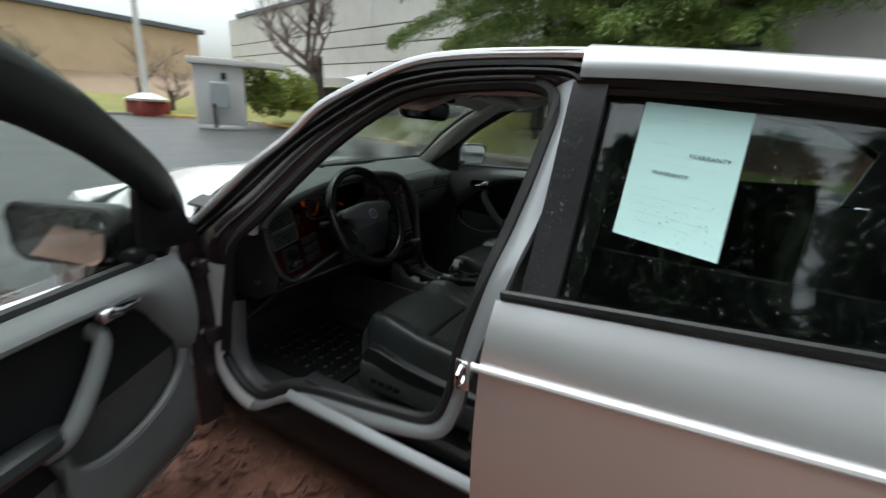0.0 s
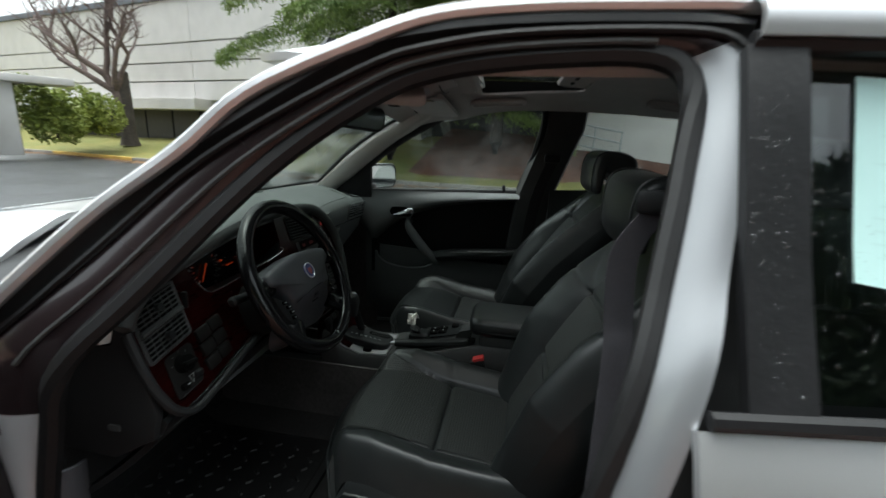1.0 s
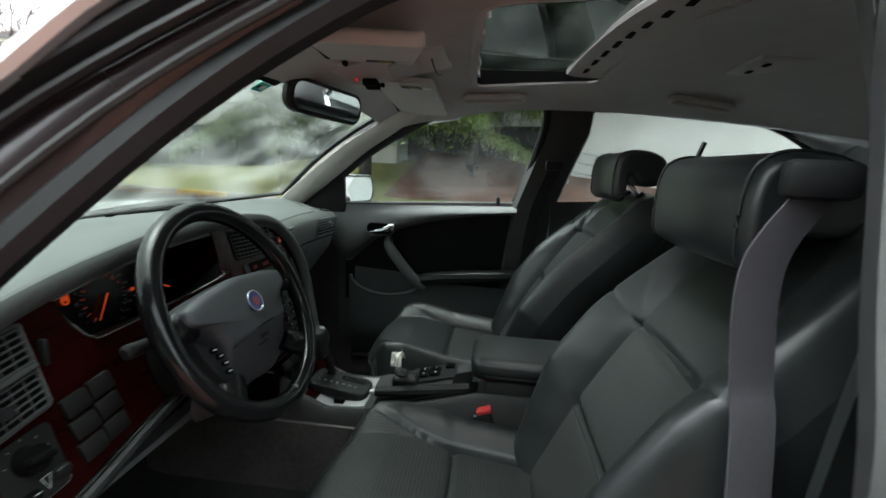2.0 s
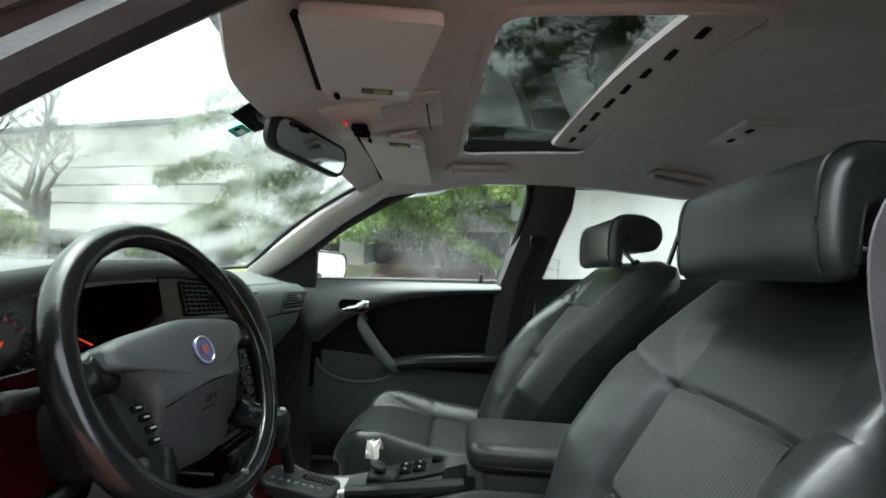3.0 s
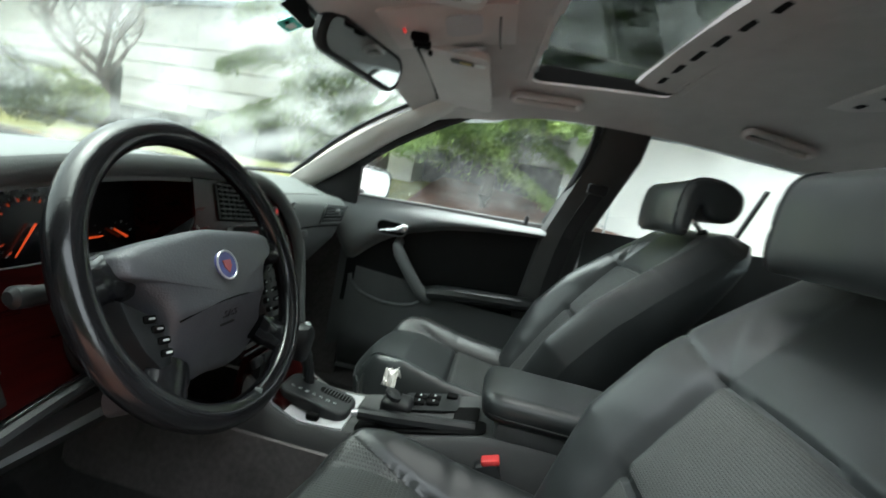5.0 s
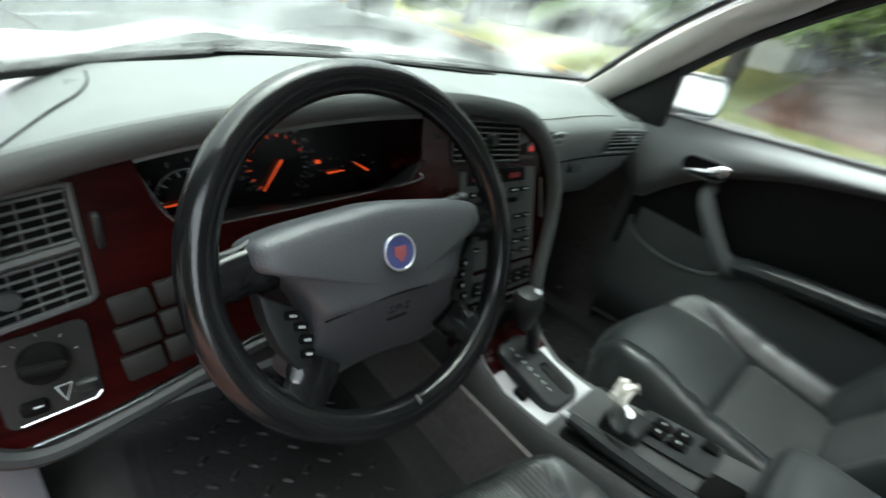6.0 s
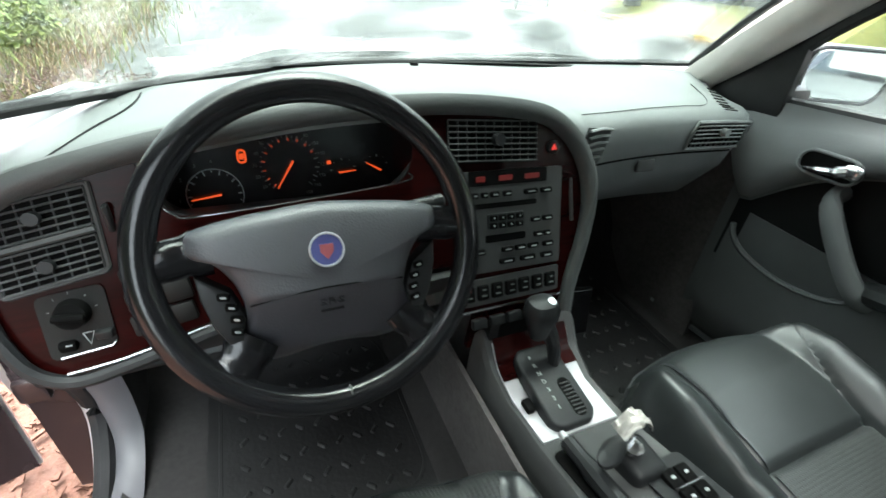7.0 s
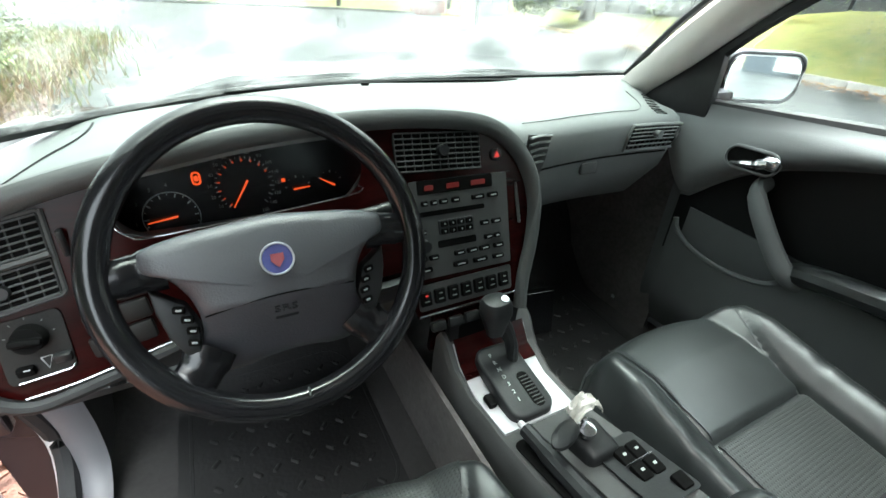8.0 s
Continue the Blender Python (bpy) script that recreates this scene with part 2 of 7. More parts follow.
M = {
    "paint": mat("silver paint", (.80, .80, .815), .31, .80, .05, 3, coat=.6, wear=.05),
    # Body silver darkened: shade put into the flange, sill and shell-edge colour.
    "paint_shaded": mat("door frame paint, darkened for shade", (.31, .32, .335), .34, .4, .08, 5, coat=.4),
    "black_trim": mat("black trim", (.011, .011, .012), .42, 0, .3, 30, -.08, 90, spec=.28),
    "rubber": mat("rubber seal", (.010, .010, .011), .55, 0, .3, 60, -.15, 300),
    "leather": mat("black leather", (.018, .0205, .021), .345, 0, .3, 14, .11, 700, wear=.08, spec=.6),
    "rim_leather": mat("worn wheel leather", (.006, .006, .007), .19, 0, .3, 25, .04, 400, wear=.07),
    "vinyl": mat("grey dashboard vinyl", (.150, .158, .157), .52, 0, .1, 8, .18, 480, wear=.06, spec=.36),
    "vinyl_dark": mat("charcoal vinyl", (.020, .021, .022), .5, 0, .15, 10, .15, 450, wear=.06, spec=.3),
    "door_grey": mat("grey door trim", (.150, .158, .160), .60, 0, .1, 8, .18, 480, wear=.06, spec=.34),
    "pad": mat("airbag cover", (.062, .063, .071), .42, 0, .1, 10, .2, 420, wear=.05),
    "head": mat("headlining cloth", (.47, .437, .425), .9, 0, .07, 18, -.2, 700, sheen=.2),
    "visor": mat("visor vinyl", (.60, .555, .54), .75, 0, .06, 14, .1, 500),
    "pillar": mat("pillar trim cloth", (.58, .55, .52), .8, 0, .05, 16, -.15, 600),
    "carpet": mat("dark carpet", (.022, .0205, .0205), .95, 0, .35, 90, -.9, 900, sheen=.1),
    "carpet_tan": mat("tunnel carpet", (.085, .076, .075), .95, 0, .3, 90, -.9, 900, sheen=.1),
    "mat_rubber": mat("rubber floor mat", (.009, .009, .0095), .55, 0, .35, 20, -.2, 120, wear=.1),
    "wood": mat("burgundy wood veneer", (.006, .0007, .0007), .20, 0, .4, 26, coat=.0, col2=(.021, .0021, .0019), stretch=(1, 4, 6), wear=.05, spec=.10),
    "chrome": mat("chrome", (.70, .70, .72), .20, 1.0, .05, 20, wear=.08),
    "alu": mat("brushed light panel", (.50, .50, .52), .28, .15, .05, 12, coat=.5, wear=.06),
    "plastic": mat("dull dark plastic", (.014, .015, .016), .45, 0, .25, 30, -.1, 250, wear=.08, spec=.3),
    "plastic_grey": mat("grey plastic", (.052, .053, .053), .5, 0, .12, 20, .12, 380, wear=.05, spec=.35),
    # Black parts; also flat plates standing for shade in slots, cups and vents.
    "void": mat("black parts and hollow shade", (.004, .004, .004), .8, 0, .3, 20, spec=.08),
    "screen": mat("gauge face", (.006, .006, .007), .25, 0, .3, 20, wear=.03),
    "mark": mat("pale print", (.42, .45, .44), .6, 0, .05, 20),
    "mark_dim": mat("dim print", (.16, .18, .17), .6, 0, .05, 20),
    "orange": glow("lit orange needle", (1.0, .10, .02), .055),
    "orange_dim": glow("dim orange print", (1.0, .09, .02), .03),
    "red": glow("lit red lamp", (1.0, .05, .04), .05),
    "red_dim": glow("dim red display", (.8, .03, .02), .004),
    "badge_red": mat("worn red enamel", (.34, .09, .10), .4, 0, .15, 90),
    "red_plastic": mat("red plastic", (.62, .05, .05), .4, 0, .1, 30),
    "blue": mat("blue enamel", (.085, .095, .27), .3, 0, .1, 60, coat=.5),
    "silver_mark": mat("silver enamel", (.55, .56, .6), .3, .6, .05, 60),
    "green_mark": mat("green sticker", (.03, .45, .38), .5, 0, .05, 60),
    "white_mark": mat("white sticker", (.75, .76, .74), .6, 0, .04, 60),
    "paper": mat("pale blue paper", (.52, .76, .74), .8, 0, .03, 12),
    "paper_ink": mat("faint print", (.49, .72, .70), .8, 0, .1, 50),
    "foil": mat("crumpled foil tag", (.72, .70, .66), .3, .5, .2, 90, -.5, 120),
    "mirror": mat("mirror", (.82, .86, .85), .03, 1.0, .0, 3, wear=.01),
    "belt": mat("lavender grey seat belt", (.062, .059, .068), .8, 0, .1, 200, -.3, 900),
    "lamp": mat("lamp lens", (.55, .56, .58), .12, .3, .1, 60, coat=.6),
    "tyre": mat("tyre", (.014, .014, .014), .8, 0, .3, 30, -.4, 90),
    "glass": glass("side glass", (.88, .92, .90), .032, 150),
    "glass_dark": glass("tinted rear glass", (.56, .61, .60), gloss=1.45),
    "glass_wet": glass("wet windscreen", (.60, .63, .61), .12, 150, (1, 1, 1.5)),
    "glass_roof": glass("tinted wet roof glass", (.185, .195, .188), gloss=.5),
    # Maroon of the upper frame; also darkens hinges, hinge post and an added sheet.
    "frame_dark": mat("dark maroon door frame paint, darkened for shade", (.030, .020, .022), .28, .2, .1, 6, coat=.5),
    "drop_roof": glass("water drop on tinted glass", (.30, .315, .305), .95, 200),
    "drop": glass("water drop", (.80, .84, .84), .3, 300),
    # outside
    "asphalt": mat("wet asphalt", (.046, .048, .050), .42, 0, .35, 5, -.5, 90, wear=.14, spec=.3),
    "grass": mat("lawn", (.105, .125, .024), .9, 0, .4, 3, -.8, 60, col2=(.20, .175, .045)),
    "field": mat("far grass", (.10, .09, .05), .95, 0, .4, .3, -.5, 20),
    "mulch": mat("bark mulch", (.066, .026, .016), .75, 0, .5, 12, -1, 45, col2=(.135, .055, .034)),
    "kerb": mat("kerb concrete", (.25, .235, .215), .8, 0, .25, 8, -.3, 70),
    "kerb_y": mat("worn yellow kerb", (.55, .36, .08), .75, 0, .3, 10, -.3, 70),
    "siding": mat("white siding", (.62, .60, .585), .7, 0, .08, 1.5, -.1, 30),
    "siding_b": mat("white stucco", (.58, .57, .56), .8, 0, .08, 1.5, -.3, 60),
    "dark_wall": mat("dark louvre", (.018, .02, .022), .5, 0, .3, 6),
    "roof_edge": mat("slate fascia", (.10, .115, .14), .5, 0, .15, 4),
    "leaf": mat("shrub leaf", (.12, .17, .025), .5, 0, .5, 3, col2=(.30, .34, .07)),
    "needle": mat("conifer needle", (.085, .145, .030), .6, 0, .5, 1.2, col2=(.26, .34, .075)),
    "needle_d": mat("dark conifer needle", (.035, .058, .028), .6, 0, .5, 1.2, col2=(.07, .10, .045)),
    "bark": mat("wet bark", (.055, .045, .038), .85, 0, .4, 14, -.8, 40),
    "twig": mat("twig", (.15, .11, .10), .85, 0, .4, 14),
    "dry": mat("dry stalk", (.28, .20, .10), .85, 0, .5, 4, col2=(.40, .28, .16)),
    "brick_red": mat("red brick planter", (.22, .04, .03), .8, 0, .25, 8, -.4, 30),
    "white_post": mat("white post", (.66, .65, .62), .5, 0, .06, 6),
    "hill": mat("bare hillside", (.20, .145, .10), .95, 0, .4, .25, col2=(.30, .22, .15)),
    "tan_wall": mat("tan wall", (.52, .39, .26), .85, 0, .1, .8),
    "box_grey": mat("grey utility box", (.34, .37, .38), .5, .1, .1, 5),
}


def perforated(name, col):
    """Leather punched with rows of small holes, five millimetres apart."""
    m = mat(name, col, .42, 0, .2, 14, wear=.06, spec=.5)
    n, l = m.node_tree.nodes, m.node_tree.links
    b = n["Principled BSDF"]
    tc = n.new("ShaderNodeTexCoord")
    sp = n.new("ShaderNodeSeparateXYZ")
    l.new(tc.outputs["Object"], sp.inputs[0])
    run = n.new("ShaderNodeMath")
    run.operation = 'SUBTRACT'
    l.new(sp.outputs["Y"], run.inputs[0])
    l.new(sp.outputs["Z"], run.inputs[1])
    cb = n.new("ShaderNodeCombineXYZ")
    l.new(sp.outputs["X"], cb.inputs["X"])
    l.new(run.outputs[0], cb.inputs["Y"])
    dots = n.new("ShaderNodeTexVoronoi")
    dots.voronoi_dimensions = '2D'
    dots.inputs["Scale"].default_value = 190
    dots.inputs["Randomness"].default_value = 0
    l.new(cb.outputs[0], dots.inputs["Vector"])
    hole = n.new("ShaderNodeMapRange")
    hole.inputs["From Min"].default_value, hole.inputs["From Max"].default_value = .20, .34
    l.new(dots.outputs["Distance"], hole.inputs[0])
    old = b.inputs["Base Color"].links[0].from_socket
    mix = n.new("ShaderNodeMix")
    mix.data_type = 'RGBA'
    mix.inputs[6].default_value = (.003, .003, .003, 1)
    l.new(hole.outputs[0], mix.inputs[0])
    l.new(old, mix.inputs[7])
    l.new(mix.outputs[2], b.inputs["Base Color"])
    bp = n.new("ShaderNodeBump")
    bp.inputs["Strength"].default_value, bp.inputs["Distance"].default_value = .5, .0015
    l.new(hole.outputs[0], bp.inputs["Height"])
    l.new(bp.outputs[0], b.inputs["Normal"])
    return m


M["leather_perf"] = perforated("perforated black leather", (.034, .037, .036))
# Grey lowered for the shade the trim lies in.
M["sill_trim"] = mat("lavender grey sill trim", (.105, .104, .114), .5, 0, .08, 10, .12, 420, wear=.05)
M["litter"] = mat("wet fallen leaf", (.16, .075, .03), .6, 0, .5, 6, col2=(.30, .16, .06))
M["notice_ink"] = mat("dark print", (.05, .09, .09), .8, 0, .1, 50)
M["label_amber"] = mat("amber print", (.45, .34, .10), .6, 0, .05, 60)
M["label_dark"] = mat("olive-grey print", (.06, .058, .045), .6, 0, .1, 60)
M["inset"] = mat("black door inset vinyl", (.010, .0105, .011), .55, 0, .15, 10, .15, 450, wear=.06, spec=.16)
M["moulding"] = mat("bright moulding", (.66, .66, .68), .35, .3, .04, 12, coat=.3)
# Dash vinyl at half tone, standing for the hood edge's shaded stretch.
M["brow"] = mat("hood edge vinyl, shade in the grey", (.070, .074, .074), .5, 0, .12, 8, .18, 480, wear=.06)
# Door grey darkened to stand for the shade on the lower trim.
M["door_grey_shaded"] = mat("grey lower door trim, shade in the colour", (.092, .097, .099), .5, 0, .12, 8, .18, 480, wear=.06)
M["switch_panel"] = mat("dark bronze-grey panel", (.013, .0127, .0122), .6, 0, .2, 30, .1, 300, spec=.2)
M["pad_low"] = mat("dark lower airbag cover", (.016, .0165, .019), .42, 0, .12, 10, .15, 420, wear=.05)

# ---- the setting outside ----
KERB = [(-6, 28.0), (-1, 27.8), (3.6, 27.2), (8.5, 26.2), (12.4, 23.4), (13.4, 20.5), (13.3, 17.5), (12.5, 13.8), (11.6, 10.5), (10.8, 6.8), (9.9, 3.0), (9.7, -2), (9.7, -14)]
kerb_line = spline([(x, y, 0) for x, y in KERB], 8)
LEFT = [(-3.2, 12.6), (-2.5, 11.2), (-2.1, 9.5), (-1.85, 7), (-1.65, 4.6), (-1.5, 2.5), (-.9, 1.5), (-.62, .9), (-.62, -1), (-.62, -5), (-.9, -9)]
left_line = spline([(x, y, 0) for x, y in LEFT], 8)

ground = part("ground", sheet(lambda u, v: V(((u - .5) * 900, (v - .5) * 900, -.06)), 30, 30), M["field"])
tagged(ground, "flat dull grass ground reaching the horizon", "ground", kind="structure")
road = part("road", sheet(lambda u, v: V((lerp(-34, 15, u), lerp(-30, 34, v), .012 * noise.noise(V((u * 20, v * 20, 0))))), 46, 64), M["asphalt"])
tagged(road, "wet grey asphalt drive with a dull sheen", "road", kind="structure")


def bank_height(d, y):
    steep = curve_at([(-14, .34), (6, .30), (11, .16), (16, .14), (22, .08)], y)
    return .12 + min(steep * max(d - .15, 0), 1.25 if y < 9 else .75) + .03 * noise.noise(V((d, y, 0)))


def strip(line, side, far, rows, height):
    """A bank of ground beside a line, out to far metres."""
    def f(u, v):
        i = u * (len(line) - 1)
        a = min(int(i), len(line) - 2)
        p = line[a].lerp(line[a + 1], i - a)
        t = (line[a + 1] - line[a]).normalized()
        nrm = V((-t.y, t.x, 0)) * side
        d = far * v ** 1.6
        q = p + nrm * d
        return V((q.x, q.y, height(d, p.y)))
    return f


lawn = part("lawn", sheet(strip(kerb_line, 1, 26, 0, bank_height), 90, 26), M["grass"])
tagged(lawn, "wet yellow-green lawn rising from the kerb", "lawn", kind="structure")
mulch_bank = part("mulch_bank", sheet(strip(spline([(10.5, 2.6, 0), (10.35, 1.8, 0), (10.3, .8, 0), (10.3, -2, 0), (10.3, -6, 0)], 8), 1, 8, 0, lambda d, y: bank_height(d + .5, y) + .035 + min(.10 * d, .25)), 40, 20), M["mulch"])
tagged(mulch_bank, "red-brown bark mulch bed on the bank", "mulch bed", kind="structure")
bed = part("mulch_bed", sheet(strip(left_line, -1, 9, 0, lambda d, y: .05 + min(.08 * d, .3) + .03 * noise.noise(V((d * 3, y * 3, 0)))), 80, 20), M["mulch"])
tagged(bed, "wet red-brown bark mulch beside the drive", "mulch bed", kind="structure")


def kerb(name, line, label):
    k = tagged(new(name), label, "kerb", kind="structure")
    segs = []
    start, acc = line[0], 0
    for a, b in zip(line, line[1:]):
        acc += (b - a).length
        if acc >= .92:
            segs.append((start, b))
            start, acc = b, 0
    for i, (a, b) in enumerate(segs):
        d = b - a
        bm = rbox((0, 0, 0), (d.length - .012, .15, .26), .018, 2)
        ang = math.degrees(math.atan2(d.y, d.x))
        c = (a + b) / 2
        bm.transform(pose(c.x, c.y, .0, 0, 0, ang))
        part("kerb_stone", bm, M["kerb_y"] if 14 < i < 30 and i % 7 < 4 else M["kerb"], k)
    return k


kerb("kerb_far", kerb_line, "worn concrete kerb with patches of yellow paint")

# white building along the drive: a long wall on a line, set back behind the bank
BN = V((math.sin(radians(105)), math.cos(radians(105)), 0))
BT = V((-BN.y, BN.x, 0))
B0 = BN * 12.9


def on_wall(s, z, out=0.0):
    """s metres along the wall (away from the drive's near end), out metres towards the drive."""
    q = B0 + BT * s - BN * out
    return V((q.x, q.y, z))


def wall_box(s0, s1, z0, z1, o0, o1, bevel=.01):
    bm = rbox(((s0 + s1) / 2, (o0 + o1) / 2, (z0 + z1) / 2), (abs(s1 - s0), abs(o1 - o0), z1 - z0), bevel, 1)
    for v in bm.verts:
        v.co = on_wall(v.co.x, v.co.z, v.co.y)
    bmesh.ops.recalc_face_normals(bm, faces=bm.faces)
    return bm


office = thing("office_building", "long white-clad low building with grooved siding", "building", on_wall(8, 0))
office_inv = Matrix.Translation(-office.location)


def opart(name, bm, material, label=""):
    bm.transform(office_inv)
    return part(name, bm, material, office, label)


opart("wall_core", wall_box(-24, 34, -.1, 6.4, -9, -.25), M["roof_edge"])
for k, (z0, z1) in enumerate(((2.45, 3.22), (3.28, 4.02), (4.08, 4.82), (4.88, 6.6))):
    for s in range(-24, 34, 6):
        opart("siding_panel", wall_box(s + .01, s + 5.99, z0, z1, -.25, .10), M["siding"])
opart("roof", wall_box(-24.3, 34.3, 6.6, 6.85, -9, .22), M["roof_edge"], "slate-grey roof edge")
for s in range(8, 34, 2):
    opart("louvre", wall_box(s + .06, s + 1.94, .2, 2.40, -.24, -.12), M["dark_wall"], "dark recessed louvre panel")
opart("soffit_beam", wall_box(17, 34, 2.0, 2.46, -.2, .9), M["siding"])
opart("column", wall_box(6.3, 7.7, .3, 2.9, -.2, .6), M["siding_b"], "white square column")
opart("end_wall", wall_box(-20, 1.5, .2, 5.2, -.24, .5), M["siding"])
opart("dark_panel", wall_box(1.6, 6.2, .5, 2.9, -.24, -.05), M["dark_wall"], "dark recess behind the shrubs")

# entrance pier with a utility box
pier = thing("entrance_pier", "white stucco entrance pier with a dark lamp", "pier", (9.7, 15.6, .2))
part("wall", rbox((0, 0, 1.05), (1.75, .5, 2.2), .03, 2, pose(0, 0, 0, 0, 0, -38)), M["siding_b"], pier)
part("cap", rbox((.6, -.3, 2.25), (3.4, 1.2, .22), .02, 2, pose(0, 0, 0, 0, 0, -38)), M["siding"], pier)
part("wall_lamp", rbox((-.05, -.33, 1.75), (.16, .12, .24), .03, 2, pose(0, 0, 0, 0, 0, -38)), M["black_trim"], pier)
ubox = thing("utility_box", "grey metal utility cabinet on a post", "utility box", (9.25, 15.0, .2))
part("cabinet", rbox((0, 0, 1.05), (.62, .3, .95), .02, 2, pose(0, 0, 0, 0, 0, -38)), M["box_grey"], ubox)
part("door", rbox((-.08, -.13, 1.05), (.54, .03, .86), .01, 1, pose(0, 0, 0, 0, 0, -38)), M["box_grey"], ubox)
part("post", rbox((-.25, 0, .3), (.1, .1, .9), .01, 1), M["bark"], ubox)

# lamp post in a red planter
lp = thing("lamp_post", "white lamp post rising from a red brick planter", "lamp post", (11.6, 24.6, 0))
part("planter", rbox((0, 0, .35), (1.5, 1.5, .8), .04, 2), M["brick_red"], lp)
part("planter_cap", loft([[V((math.cos(a) * r, math.sin(a) * r, z)) for a in [k * math.pi / 8 for k in range(16)]] for r, z in ((.95, .75), (.98, .86), (.4, 1.1), (.2, 1.15))]), M["white_post"], lp)
part("post", tube([(0, 0, 1.1), (0, 0, 9)], [.17, .10], 12), M["white_post"], lp)
part("arm", tube([(0, 0, 8.9), (1.6, 0, 9.2)], .05, 8), M["white_post"], lp)
part("lantern", rbox((1.7, 0, 9.15), (.8, .3, .18), .05, 2), M["box_grey"], lp)

# far hillside, tan building and low white wall
def hill_f(u, v):
    a = radians(lerp(-78, 44, u))
    r = lerp(46, 95, v)
    h = (3 + 10 * v) * (.75 + .35 * noise.noise(V((u * 9, v * 3, 2)))) * min(1, u * 8, (1 - u) * 6) * min(1, v * 5)
    return V((math.sin(a) * r, math.cos(a) * r, h - .1))


tagged(part("hillside", sheet(hill_f, 60, 14), M["hill"]), "brown bare hillside in the distance", "hill", kind="structure")
tan = thing("tan_building", "far tan building with a flat roof", "building", (10, 60, 0))
part("wall", rbox((0, 0, 3.5), (46, 14, 9), .1, 1), M["tan_wall"], tan)
part("roof", rbox((0, 0, 8.2), (47, 15, .5), .05, 1), M["roof_edge"], tan)
barrier = thing("barrier_wall", "low white wall across the far lawn", "wall", (8, 34, 0))
part("wall", rbox((0, 0, .45), (22, .3, .5), .03, 1), M["white_post"], barrier)
part("footing", rbox((0, 0, .12), (22, .36, .3), .03, 1), M["kerb"], barrier)
sign = thing("road_sign", "white notice board on short legs across the road", "sign", (-2.9, 23.5, 0))
part("board", rbox((0, 0, 1.35), (.95, .06, .8), .015, 1), M["white_mark"], sign)
part("panel_mark", rbox((0, -.035, 1.45), (.4, .012, .35), .003, 1), M["brick_red"], sign)
for sx in (-.4, .4):
    part("leg", tube([(sx, 0, 0), (sx, 0, 1.0)], .03, 8), M["white_post"], sign)


# ---- plants ----
def tree_limbs(base, height, rad, seed, levels=4, spread=.55, droop=0.0, first=.35):
    """Tapered, forking limbs of a bare tree in one mesh."""
    rnd = random.Random(seed)
    verts, faces = [], []

    def limb(p, d, length, r, lev):
        pts, q = [p.copy()], p.copy()
        steps = 4
        for k in range(steps):
            d = (d + V((rnd.uniform(-.16, .16), rnd.uniform(-.16, .16), rnd.uniform(-.05, .14) - droop))).normalized()
            q = q + d * length / steps
            pts.append(q.copy())
        seg = 7 if lev == 0 else (5 if lev < 3 else 3)
        base_i = len(verts)
        for k, c in enumerate(pts):
            rr = r * (1 - .5 * k / steps)
            s = d.cross(V((0, 0, 1)))
            s = s.normalized() if s.length > .01 else V((1, 0, 0))
            u = s.cross(d).normalized()
            for j in range(seg):
                a = 2 * math.pi * j / seg
                verts.append(c + rr * (math.cos(a) * s + math.sin(a) * u))
        for k in range(steps):
            for j in range(seg):
                a, b = base_i + k * seg + j, base_i + k * seg + (j + 1) % seg
                faces.append((a, b, b + seg, a + seg))
        if lev < levels:
            for k in range(rnd.choice((3, 4)) + (1 if lev == 0 else 0)):
                t = rnd.choice((2, 3, 4, 4))
                nd = (d + V((rnd.uniform(-1, 1), rnd.uniform(-1, 1), rnd.uniform(-.25, .5))) * spread * 1.5).normalized()
                limb(pts[t], nd, length * rnd.uniform(.55, .8), r * .52, lev + 1)

    limb(V(base), V((0, 0, 1)), height * first, rad, 0)
    return [tuple(v) for v in verts], faces


def bare_tree(at, height, rad, seed, levels=4, label="bare leafless tree with spreading limbs", first=.3):
    t = thing("bare_tree", label, "tree", at, group="bare trees by the drive")
    v, f = tree_limbs((0, 0, -.1), height, rad, seed, levels, .72, first=first)
    part("trunk", tube([(0, 0, -.2), (0, 0, .15), (0, 0, height * first)], [rad * 1.5, rad * 1.1, rad * .8], 10), M["bark"], t)
    tagged(raw("twig", v, f, M["twig"], t), kind="stuff")
    return t


bare_tree((15.0, 15.7, .6), 9.0, .26, 3, 5, "bare leafless tree with a dark trunk on the lawn")
for x, y, h, s in ((7.4, 27.5, 4.6, 5), (13.4, 25.5, 4.4, 6), (4.2, 31, 6, 7), (9.5, 36, 7, 8), (16, 34, 7, 9), (-6, 34, 6, 10)):
    bare_tree((x, y, 0), h, .12, s, 4)


def tufts(points, size, seed, stretch=1.0, hang=0.0, wide=.32):
    """Small folded leaves at points, turned at random."""
    rnd = random.Random(seed)
    verts, faces = [], []
    for p in points:
        d = V((rnd.gauss(0, 1), rnd.gauss(0, 1), rnd.gauss(0, .7) - hang)).normalized()
        s = d.cross(V((rnd.gauss(0, 1), rnd.gauss(0, 1), rnd.gauss(0, 1)))).normalized()
        up = s.cross(d) * .25
        a = size * rnd.uniform(.6, 1.3)
        i = len(verts)
        p = V(p)
        verts += [tuple(p), tuple(p + (d * .5 * stretch + s * wide + up) * a), tuple(p + d * a * stretch), tuple(p + (d * .5 * stretch - s * wide + up) * a)]
        faces += [(i, i + 1, i + 2), (i, i + 2, i + 3)]
    return verts, faces


